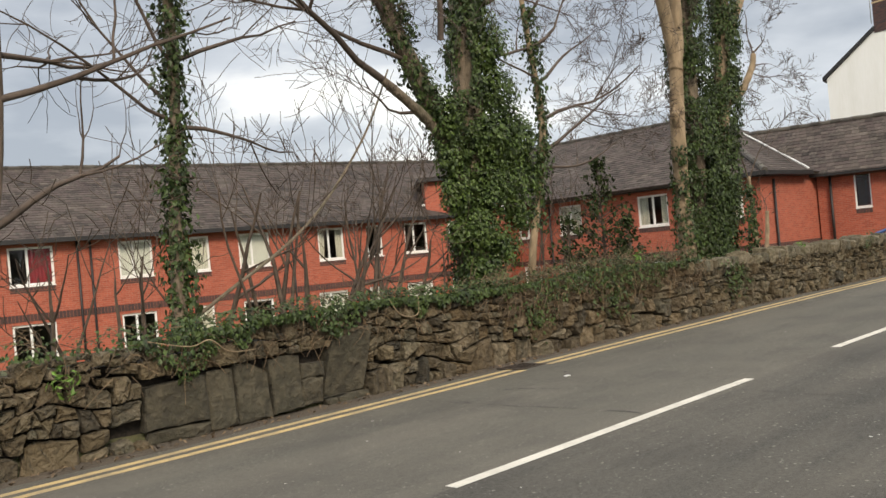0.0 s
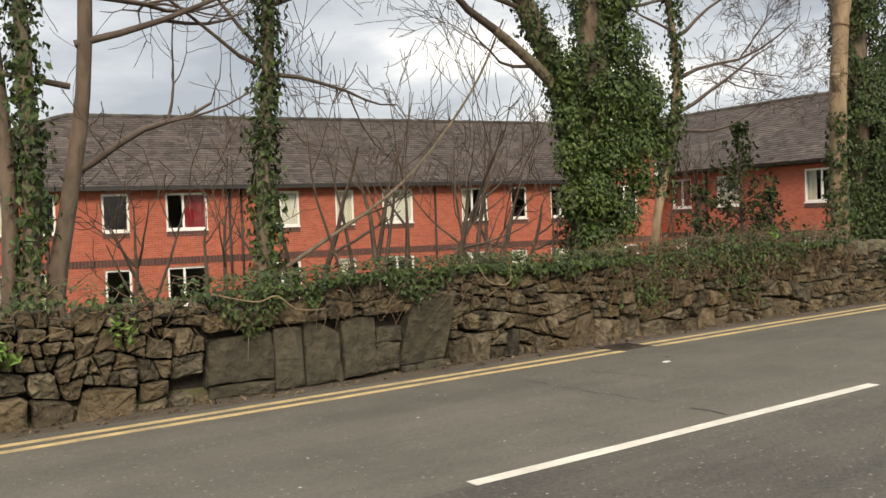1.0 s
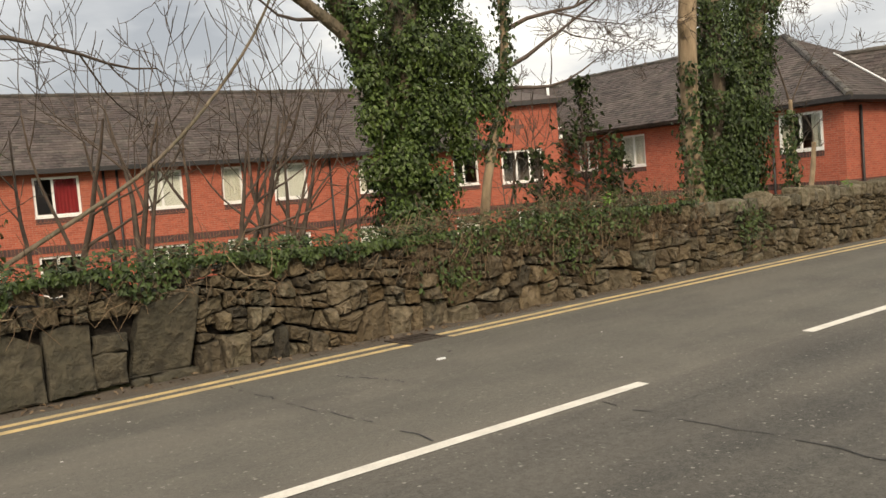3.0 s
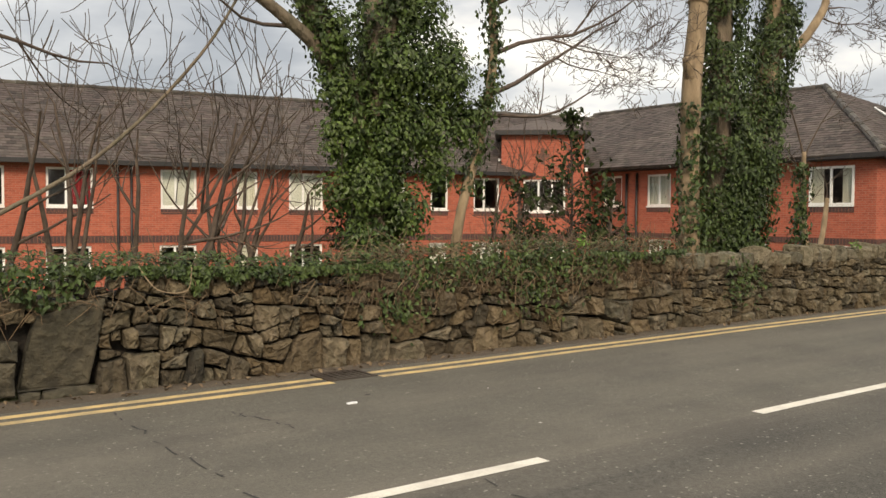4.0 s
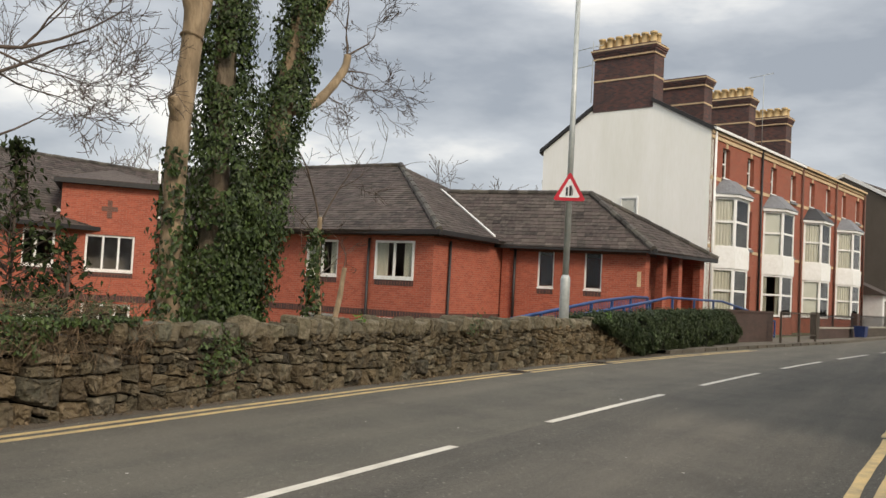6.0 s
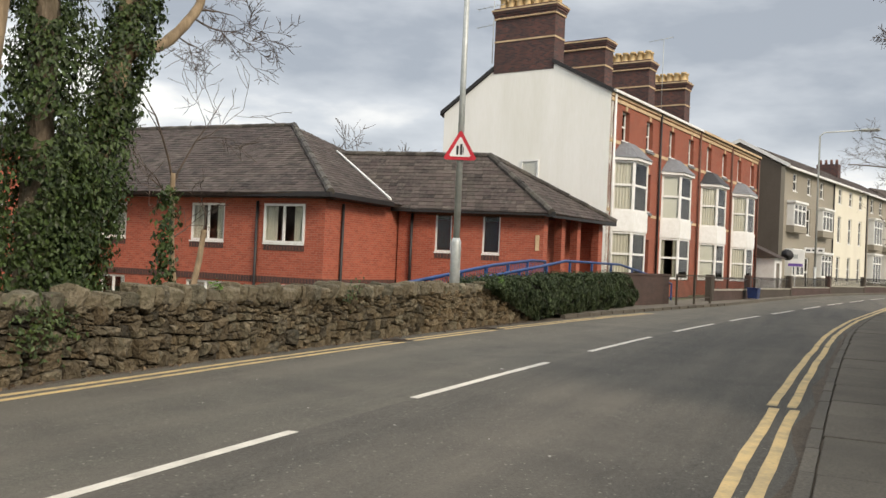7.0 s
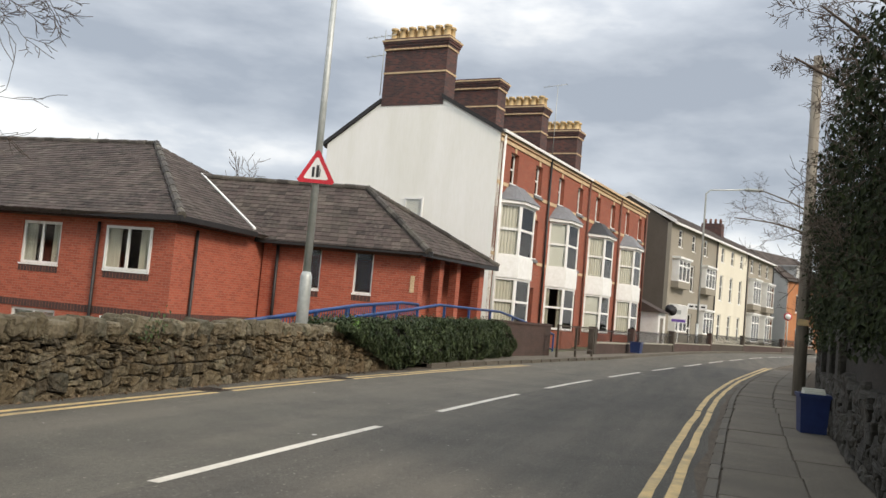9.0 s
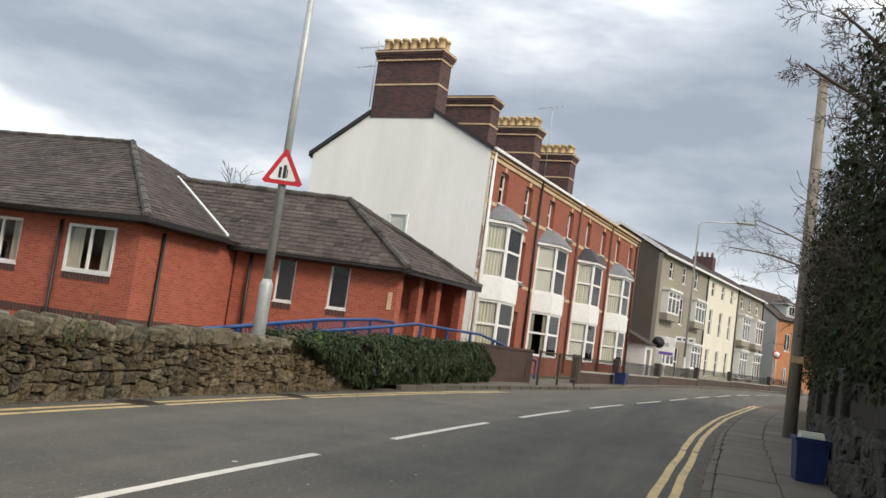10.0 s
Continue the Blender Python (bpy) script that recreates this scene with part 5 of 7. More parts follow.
gh = row_house(0, 12.7, M_RENDER_BEIGE, "grey-brown pebbledashed house with white box bay windows", [(1.9, 2.9), (5.4, 6.4), (8.8, 9.8)], [(.7, 3.6, 5.4, 7.1), (8.0, 10.8, 5.4, 7.1), (.7, 3.6, 1.6, 3.5), (8.0, 10.8, 1.6, 3.5)], [(5.5, 6.5, 4.9, 7.0), (5.4, 6.5, .6, 3.1)])
for y0, z0, y1, z1 in ((-.35, 9.65, 3.5, 11.72), (8.75, 9.65, 3.5, 11.72)):
    bm = bmesh.new()
    q = [(-.12, y0, z0), (-.12, y1, z1), (.0, y1, z1), (.0, y0, z0)]
    a = [bm.verts.new(G_M @ Vector(p)) for p in q]
    b = [bm.verts.new(G_M @ (Vector(p) + Vector((0, 0, .28)))) for p in q]
    bm.faces.new(a), bm.faces.new(b[::-1])
    for i in range(4):
        bm.faces.new((a[i], b[i], b[(i + 1) % 4], a[(i + 1) % 4]))
    bmesh.ops.recalc_face_normals(bm, faces=bm.faces)
    part("bargeboard", bm, M_UPVC, gh, "white painted bargeboard")
row_house(12.7, 23.8, M_RENDER_CREAM, "cream rendered house with small sash windows", [(14.2, 15.3), (17.6, 18.7), (21.0, 22.1)], [], [(s, s + 1.1, z0, z1) for s in (14.2, 17.6, 21.0) for z0, z1 in ((4.7, 7.0), (1.2, 3.5))])
rh = row_house(23.8, 35.2, M_RENDER_BEIGE, "beige rendered house with white full-height bays", [(25.2, 26.4), (28.6, 29.8), (32.0, 33.2)], [(24.6, 27.8, 5.0, 7.4), (30.4, 33.8, 5.0, 7.4), (24.6, 27.8, 1.3, 4.0), (30.4, 33.8, 1.3, 4.0)], [])
st = strip_box("chimney", G_M, 23.2, 24.2, 2.6, 4.6, 11.2, 12.7, M_BRICK_CHIM, rh, "low dark chimney stack")
for k in range(4):
    p = G_M @ Vector((23.7, 2.85 + .5 * k, 12.7))
    pipe("chimney_pot", [p, p + Vector((0, 0, .5))], [.14, .11], M_BRICK_DARK, st)
# last house at the bend
K_M, K_L = wall_frame((114.5, -6.1), (124, -11.6))
kh = tagged(new("end_house"), "pale gabled house with an orange brick front and dormer", "house", "rendered row")
holes = [(2.2, 3.6, 5.0, 7.0), (5.6, 7.0, 5.0, 7.0), (5.6, 7.0, 1.4, 3.6), (2.4, 3.4, .8, 3.2)]
pierced_wall("wall", K_M, 0, K_L, .3, 8.4, .3, holes, M_BRICK_ORANGE, kh)
for a, b, z0, z1 in holes:
    window(K_M, a, b, z0, z1, kh, splits=(.5,), recess=.08, bar=.1)
pv = lambda s, y, z: K_M @ Vector((s, y, z))
roof_plane(kh, [pv(-.2, -.3, 8.4), pv(K_L, -.3, 8.4), pv(K_L, 4.6, 11.9), pv(-.2, 4.6, 11.9)], slate=(.6, .45))
roof_plane(kh, [pv(K_L, 9.4, 8.4), pv(-.2, 9.4, 8.4), pv(-.2, 4.6, 11.9), pv(K_L, 4.6, 11.9)], slate=(.6, .45))
bm = bmesh.new()
prof = [(0, .3), (9.2, .3), (9.2, 8.4), (4.6, 11.8), (0, 8.4)]
lo = [bm.verts.new(pv(-.02, y, z)) for y, z in prof]
hi = [bm.verts.new(pv(.28, y, z)) for y, z in prof]
bm.faces.new(lo), bm.faces.new(hi[::-1])
for i in range(5):
    bm.faces.new((lo[i], hi[i], hi[(i + 1) % 5], lo[(i + 1) % 5]))
bmesh.ops.recalc_face_normals(bm, faces=bm.faces)
part("gable_wall", bm, M_RENDER_PALE, kh, "pale grey rendered gable")
strip_box("back_wall", K_M, 0, K_L, 9.0, 9.2, .3, 8.4, M_RENDER_PALE, kh)
bm = bmesh.new()
box(bm, 2.6, 4.8, .3, 2.5, 8.7, 10.2, K_M)
prism(bm, [(2.4, .1), (5.0, .1), (5.0, 2.6), (2.4, 2.6)], 10.2, 10.35, K_M)
part("dormer", bm, M_RENDER_PALE, kh)
window(K_M, 3.0, 4.4, 9.0, 10.1, kh, splits=(.5,), recess=.22, sill=False)


# ---- trees, shrubs and climbers ----
def leaf_cloud(name, centres, normals, size, material, parent, label="", seed=0, droop=.8, narrow=.34, kind="stuff"):
    """Many small folded leaves in one mesh: each two triangles about a midrib."""
    rg = np.random.default_rng(seed)
    C = np.asarray(centres, float)
    N = np.asarray(normals, float)
    n = len(C)
    N = N + rg.normal(0, .45, (n, 3))
    N /= np.linalg.norm(N, axis=1)[:, None] + 1e-9
    t = rg.normal(0, 1, (n, 3)) + np.array([0, 0, -droop * 2])
    t -= N * (t * N).sum(1)[:, None]
    t /= np.linalg.norm(t, axis=1)[:, None] + 1e-9
    b = np.cross(N, t)
    L = size * rg.uniform(.6, 1.35, (n, 1))
    V = np.empty((n, 4, 3))
    V[:, 0] = C - t * L * .45
    V[:, 1] = C + b * L * narrow + N * L * .12 - t * L * .1
    V[:, 2] = C + t * L * .6
    V[:, 3] = C - b * L * narrow + N * L * .12 - t * L * .1
    idx = np.arange(n)[:, None] * 4
    F = np.concatenate([idx + np.array([[0, 1, 2]]), idx + np.array([[0, 2, 3]])], 0)
    mesh = bpy.data.meshes.new(name)
    mesh.from_pydata(V.reshape(-1, 3).tolist(), [], F.tolist())
    ob = put(name, mesh, material, parent, label)
    if kind:
        tagged(ob, kind=kind)
    return ob


def ivy_on(points, radii, density, rng, clump=0.0, lift=.05):
    """Leaf places round a stem: a sleeve with lumps."""
    C, N = [], []
    for i in range(len(points) - 1):
        a, b, ra, rb = points[i], points[i + 1], radii[i], radii[i + 1]
        L = (b - a).length
        d = (b - a).normalized()
        s1 = d.orthogonal().normalized()
        s2 = d.cross(s1)
        for _ in range(int(density * L * (ra + rb))):
            k, an = rng.random(), rng.random() * 2 * math.pi
            out = s1 * math.cos(an) + s2 * math.sin(an)
            p = a.lerp(b, k)
            lump = .6 + .55 * (.5 + .5 * noise.noise(p * 2.6 + out * 1.3)) + clump * (max(0, noise.noise(p * 1.1 + out * .8)) + .5 * max(0, noise.noise(p * 3.7 + out * 2.0)))
            if noise.noise(p * 2.2 + out * 1.7 + Vector((9, 4, 2))) < -.28:
                continue
            r = (ra + (rb - ra) * k) * lump * (1 - .5 * rng.random() ** 2) + lift * rng.random() ** 3 * 3
            C.append(p + out * r), N.append(out + Vector((0, 0, .25)))
    return C, N


def grow(p, d, length, r, depth, V, F, rng, wander=.25, up=.06, fork=3, shrink=.62, min_r=.004):
    """A wandering tapered branch that forks into thinner ones."""
    n = 6 if depth > 1 else 5
    pts, rad = [p.copy()], [r]
    q, dd = p.copy(), d.normalized()
    for i in range(n):
        dd = (dd + Vector((rng.uniform(-1, 1), rng.uniform(-1, 1), rng.uniform(-1, 1))) * wander + Vector((0, 0, up))).normalized()
        q = q + dd * (length / n)
        pts.append(q.copy()), rad.append(max(min_r, r * (1 - .72 * (i + 1) / n)))
    tube_data(pts, rad, 6 if r > .05 else (4 if r > .015 else 3), V, F, cap=False)
    if depth <= 0:
        return
    for k in range(fork + (1 if rng.random() < .5 else 0)):
        i = rng.randint(2, n)
        base = pts[i]
        ax = (pts[i] - pts[i - 1]).normalized()
        side = ax.cross(Vector((rng.uniform(-1, 1), rng.uniform(-1, 1), rng.uniform(-1, 1)))).normalized()
        nd = (ax * .75 + side * rng.uniform(.45, 1.0)).normalized()
        grow(base, nd, length * shrink * rng.uniform(.7, 1.2), max(min_r, rad[i] * .68), depth - 1, V, F, rng, wander, up, fork, shrink, min_r)


def stem_line(pts, n=10):
    """Smooth points through given places."""
    P = [Vector(p) for p in pts]
    out = []
    for i in range(len(P) - 1):
        for k in range(n // (len(P) - 1) + 1):
            t = k / (n // (len(P) - 1) + 1)
            p0, p1, p2, p3 = P[max(i - 1, 0)], P[i], P[i + 1], P[min(i + 2, len(P) - 1)]
            out.append(.5 * ((2 * p1) + (p2 - p0) * t + (2 * p0 - 5 * p1 + 4 * p2 - p3) * t * t + (3 * p1 - p0 - 3 * p2 + p3) * t ** 3))
    out.append(P[-1])
    return out


def tree(label, trunks, limbs, seed, bark=None, ivy=(), ivy_material=None, ivy_size=.075, ivy_label="", twig_material=None, group="roadside trees", twig=3):
    """trunks: (points, r0, r1); limbs: (start, direction, length, radius, depth); ivy: (points, r0, r1, density, lumps)."""
    rng = random.Random(seed)
    tr = thing("tree", label, "tree", group)
    for pts, r0, r1 in trunks:
        P = stem_line(pts, 14)
        V, F = [], []
        n = len(P)
        rad = [(r0 + (r1 - r0) * i / (n - 1)) * (1.35 if i == 0 else 1.0) * rng.uniform(.93, 1.08) for i in range(n)]
        tube_data(P, rad, 10, V, F)
        raw("trunk", V, F, bark or M_BARK, tr, smooth=True)
    V, F = [], []
    for st, d, ln, r, dep in limbs:
        LV, LF = [], []
        grow(Vector(st), Vector(d), ln, r, dep, LV, LF, rng, .22, .03, twig)
        raw("limb", LV, LF, (twig_material or M_TWIG) if r < .06 else (bark or M_BARK), tr, smooth=True)
    C, N = [], []
    for pts, r0, r1, dens, lumps in ivy:
        P = stem_line(pts, 16)
        n = len(P)
        c, nn = ivy_on(P, [r0 + (r1 - r0) * i / (n - 1) for i in range(n)], dens, rng, lumps)
        C += c
        N += nn
    if C:
        leaf_cloud("ivy", C, N, ivy_size, ivy_material or M_IVY, tr, ivy_label or "dark glossy ivy sleeve", seed)
    return tr


# ivy-clad stem and bare trunk near the start
tree("ivy-wrapped roadside tree with bare upper branches", [([(2.42, 8.9, .6), (2.5, 8.9, 2.1), (2.45, 9.0, 5), (2.3, 9.1, 9)], .09, .05)],
     [((2.3, 9, 3.6), (-1, -.2, .5), 2.4, .03, 3), ((2.15, 9, 5.2), (1, -.2, .5), 2.6, .03, 3), ((2.2, 9, 4.4), (-.8, .4, .6), 2.4, .03, 3)], 1,
     ivy=[([(2.42, 8.9, .7), (2.5, 8.9, 2.1), (2.45, 9, 5)], .12, .1, 2600, .5)])
tree("bare brown roadside tree with forked arching branches", [([(2.66, 8.95, .5), (2.7, 8.95, 1.1), (2.86, 8.95, 1.94), (3.05, 8.95, 3.4), (3.2, 9.1, 7.5)], .1, .06), ([(2.27, 9.0, .5), (2.32, 9.0, 2.1), (2.15, 9.1, 4.8)], .095, .05)],
     [((2.78, 8.95, 2.0), (1, .1, .42), 1.9, .05, 3), ((2.95, 8.95, 3.3), (1, -.1, .35), 2.6, .045, 4), ((3.0, 9, 4.2), (-1, -.1, .5), 2.8, .045, 4), ((3.05, 9, 5), (.9, .2, .6), 2.6, .04, 4), ((2.9, 9, 2.9), (-1, .2, .2), 1.8, .035, 3), ((3.05, 9.0, 3.8), (1, .3, -.05), 2.3, .035, 3)], 2, bark=M_BARK_BROWN)
tree("slim tree tightly wrapped in ivy with bare side branches", [([(4.78, 9.0, .5), (4.85, 9.0, 2.2), (4.98, 9.0, 4.0), (5.0, 9.1, 8)], .09, .05)],
     [((4.98, 9, 3.15), (1, -.1, -.05), 2.0, .03, 3), ((4.95, 9, 3.2), (-1, -.2, .25), 2.3, .03, 4), ((5, 9, 3.9), (.9, .1, .7), 2.2, .03, 4), ((5, 9, 3.8), (-.9, -.1, .8), 2.2, .03, 4), ((5, 9, 4.8), (1, -.3, .3), 2.2, .028, 4), ((4.9, 9, 3.4), (-.6, .3, .7), 2.2, .025, 4)], 3,
     ivy=[([(4.85, 9, .8), (4.86, 9, 2.2), (4.98, 9, 4.0), (5, 9, 5.5)], .135, .115, 2600, .45)])
# great ivy tree
gt = tree("large old tree smothered in thick ivy", [([(9.75, 9.15, .4), (9.8, 9.15, 2.2), (9.95, 9.15, 4), (10.1, 9.2, 9)], .32, .18), ([(9.7, 9.1, 2.0), (9.25, 9.05, 3.2), (8.3, 9.0, 4.9), (7.6, 9, 7)], .17, .1), ([(9.6, 9.1, 2.6), (9.0, 9.0, 3.3), (8.0, 8.9, 3.9)], .1, .06)],
     [((8.0, 8.9, 3.9), (-1, -.1, .3), 3.2, .055, 4), ((8.7, 9, 4.2), (-1, -.1, .12), 2.8, .05, 4), ((8.4, 9, 4.7), (-.9, -.2, .6), 3.0, .05, 4), ((10.1, 9.1, 5.2), (1, -.1, .5), 2.6, .05, 4), ((9.3, 9, 4.6), (.1, -.2, 1), 2.6, .05, 4), ((8.9, 9, 3.5), (-1, -.2, -.02), 1.7, .03, 3), ((10.2, 9.1, 4.4), (1, -.2, .55), 2.0, .035, 4), ((7.9, 8.9, 5.9), (-.6, 0, 1), 2.4, .04, 4)], 4,
     ivy=[([(9.75, 9.1, .55), (9.8, 9.1, 2.2), (9.95, 9.1, 4), (10.05, 9.1, 6)], .36, .34, 5000, .8), ([(9.6, 9.1, 2.3), (9.2, 9.05, 3.2), (8.4, 9.0, 4.8), (8, 9, 6)], .17, .15, 4200, .7)], ivy_size=.066)
rng = random.Random(40)
C, N = [], []
for cxx, cyy, czz, rr, cnt in ((10.4, 8.9, 2.55, .34, 900), (9.25, 8.9, 2.35, .26, 480), (10.5, 8.9, 3.15, .36, 900), (9.55, 8.8, 1.85, .34, 800), (10.05, 8.8, 1.5, .3, 600), (9.2, 8.9, 2.9, .24, 350), (10.25, 8.8, 3.9, .36, 700), (9.5, 8.8, 1.15, .26, 380), (9.9, 8.75, 3.2, .36, 800), (9.2, 8.9, 1.75, .22, 300), (10.85, 9.0, 2.85, .24, 260), (10.75, 9.0, 3.5, .22, 240), (9.8, 8.75, 2.4, .34, 700), (9.7, 8.8, .95, .3, 400), (10.75, 8.85, 3.2, .3, 500), (10.95, 8.9, 2.55, .22, 260), (9.15, 8.9, 3.5, .3, 420), (10.5, 8.85, 2.05, .26, 380), (10.15, 8.8, 4.6, .34, 500)):
    for _ in range(int(cnt * 2.3)):
        d = Vector((rng.gauss(0, 1), rng.gauss(0, 1), rng.gauss(0, 1))).normalized()
        k = .45 + .6 * rng.random() + (.5 * rng.random() if rng.random() < .12 else 0)
        q = Vector((cxx, cyy, czz)) + Vector((d.x, d.y * .9, d.z * 1.15)) * rr * k * (1 + .4 * noise.noise(d * 2.3 + Vector((cxx, czz, 0)) * 3))
        q.z -= .14 * rng.random() ** 2
        C.append(q), N.append(d + Vector((0, -.4, .5)))
leaf_cloud("foliage", C, N, .058, M_IVY_LIGHT, gt, "bushy lighter green ivy growth", 41)
# slim leaning tree with a wide twiggy crown
tree("slim leaning tree with ivy and a spreading bare crown", [([(10.85, 9.0, .6), (11.0, 9.0, 1.5), (11.35, 9.0, 2.6), (11.5, 9.0, 3.7), (11.4, 9.1, 5.2), (11.2, 9.1, 8)], .065, .04)],
     [((11.4, 9, 2.7), (1, -.1, .15), 1.5, .034, 4), ((11.5, 9, 3.0), (1, .1, .25), 2.2, .034, 5), ((11.5, 9, 3.5), (1, -.2, .3), 2.4, .034, 5), ((11.45, 9, 4.1), (.9, .2, .55), 2.3, .034, 5), ((11.4, 9, 4.7), (1, -.1, .4), 2.3, .034, 5), ((11.45, 9, 4.2), (-.8, .3, .6), 1.6, .026, 4), ((11.4, 9, 5.2), (.7, -.2, .8), 2.2, .03, 4)], 5,
     bark=M_BARK_PALE, ivy=[([(11.1, 9, 1.7), (11.35, 9, 2.6), (11.5, 9, 3.7), (11.4, 9.05, 5.4)], .1, .09, 2300, .5), ([(11.35, 8.95, 2.7), (10.9, 8.9, 2.75)], .14, .09, 1800, .5)])
# three-stemmed tree: pale sawn trunk and two ivy columns
tree("pale bare trunk with sawn limb stubs", [([(14.45, 8.25, .5), (14.42, 8.25, 2.0), (14.38, 8.2, 3.3), (14.5, 8.2, 4.5), (14.38, 8.2, 5.1), (14.15, 8.2, 5.9)], .15, .11), ([(14.48, 8.2, 4.4), (14.68, 8.2, 5.2), (14.8, 8.3, 7)], .12, .09), ([(14.42, 8.2, 3.25), (14.26, 8.15, 3.5), (14.2, 8.13, 3.62)], .1, .075)],
     [((14.2, 8.2, 5.8), (-.5, 0, 1), 2.2, .05, 3), ((14.9, 8.3, 6.4), (.4, 0, 1), 2.0, .05, 3)], 6, bark=M_BARK_PALE,
     ivy=[([(14.4, 8.2, .7), (14.42, 8.2, 2.0), (14.38, 8.15, 3.0)], .24, .17, 1500, .8)])
tree("tall straight trunk in a dense dark ivy sleeve", [([(15.15, 8.35, .5), (15.2, 8.35, 3), (15.3, 8.4, 9)], .2, .13)], [((15.3, 8.4, 6.5), (.5, -.2, 1), 2.5, .05, 3)], 7,
     ivy=[([(15.25, 8.3, .6), (15.2, 8.3, 2.5), (15.25, 8.35, 5), (15.3, 8.35, 7.5)], .42, .3, 4800, .6), ([(15.6, 8.3, .6), (15.55, 8.3, 2.6)], .42, .3, 3800, .6)], ivy_size=.064, ivy_label="dense dark ivy column")
tree("leaning ivy-covered trunk with a pale side limb and fine twigs", [([(15.6, 8.35, .5), (16.0, 8.35, 2.4), (16.5, 8.35, 4.5), (16.9, 8.4, 6.5), (17.1, 8.4, 9)], .18, .12), ([(16.45, 8.3, 3.9), (17.0, 8.25, 4.15), (17.5, 8.2, 4.7), (17.62, 8.2, 5.0)], .085, .055), ([(16.8, 8.35, 5.2), (17.3, 8.3, 5.9), (17.9, 8.3, 6.6)], .09, .06)],
     [((17.5, 8.2, 4.7), (1, -.1, .3), .75, .022, 4), ((17.6, 8.2, 5.0), (.5, .1, .9), 1.0, .022, 4), ((17.5, 8.2, 4.6), (.6, -.2, -.4), .75, .018, 4), ((17.6, 8.2, 5.0), (.8, .3, .5), .9, .02, 4), ((17.2, 8.25, 4.3), (.7, -.2, -.3), .7, .016, 3), ((17.6, 8.3, 6.2), (.5, 0, .3), .8, .02, 3)], 8,
     bark=M_BARK_PALE, twig_material=M_TWIG_BROWN, ivy=[([(15.75, 8.3, .8), (16.0, 8.3, 2.4), (16.5, 8.3, 4.5), (16.85, 8.35, 6.6)], .34, .27, 4800, .6)], ivy_size=.064)
tree("young sapling with an ivied stem and thin upright twigs", [([(17.75, 8.5, .6), (17.6, 8.5, 1.4), (17.55, 8.5, 2.5)], .05, .035), ([(17.95, 8.5, .6), (18.15, 8.5, 1.2), (18.25, 8.5, 1.75)], .05, .04)],
     [((17.55, 8.5, 2.4), (-.1, 0, 1), 1.8, .02, 3), ((17.56, 8.5, 2.3), (.45, -.1, 1), 1.5, .018, 3), ((17.6, 8.5, 2.0), (-.6, .1, .8), 1.1, .014, 3), ((18.2, 8.5, 1.7), (.6, 0, .6), .7, .012, 2), ((17.6, 8.5, 1.6), (.8, -.1, .5), .8, .012, 2)], 9,
     bark=M_BARK_PALE, twig_material=M_TWIG_BROWN, ivy=[([(17.4, 8.45, .8), (17.42, 8.45, 2.3)], .11, .09, 2200, .4)])


def thicket(label, x0, x1, y0, y1, z1, stems, seed, lean=.3, r=.034, side=.0):
    """A shrub of many upright bare stems, each forking near its top."""
    rg = random.Random(seed)
    sh = thing("shrub", label, "shrub", "bare shrubs")
    for _ in range(stems):
        V, F = [], []
        st = Vector((rg.uniform(x0, x1), rg.uniform(y0, y1), .45))
        d = Vector((rg.gauss(side, lean), rg.gauss(0, lean * .6), 1))
        grow(st, d, (z1 - .5) * rg.uniform(.6, 1.0), r * rg.uniform(.6, 1.5), 3, V, F, rg, .13, .07, 2, .62, .005)
        raw("stem", V, F, M_TWIG_BROWN, sh, smooth=True)
    return tagged(sh, kind="thing")


for i, (a, b, n, z, sd) in enumerate(((5.3, 5.9, 3, 3.1, -.1), (6.2, 6.8, 4, 3.3, .0), (7.1, 7.7, 5, 3.1, .05), (7.9, 8.3, 5, 2.9, .3), (8.4, 9.0, 4, 2.3, .35), (3.2, 3.9, 4, 2.1, 0), (4.3, 5.0, 3, 2.0, 0), (11.9, 12.6, 4, 2.0, .1))):
    thicket("bare brown shrub of upright stems behind the wall", a, b, 9.0, 10.2, z, n, 60 + i, side=sd)
# a long leaning bare pole of growth
sh = thing("fallen_branch", "long pale bare branch leaning across the shrubs", "branch")
V, F = [], []
line = stem_line([(4.9, 9.0, .95), (5.34, 9.0, 1.19), (6.62, 9.0, 1.97), (7.68, 9.05, 3.08), (8.3, 9.1, 4.1)], 18)
tube_data(line, [.03 - .0009 * i for i in range(len(line))], 6, V, F)
raw("stem", V, F, M_BARK, sh, smooth=True)

# holly
rng = random.Random(77)


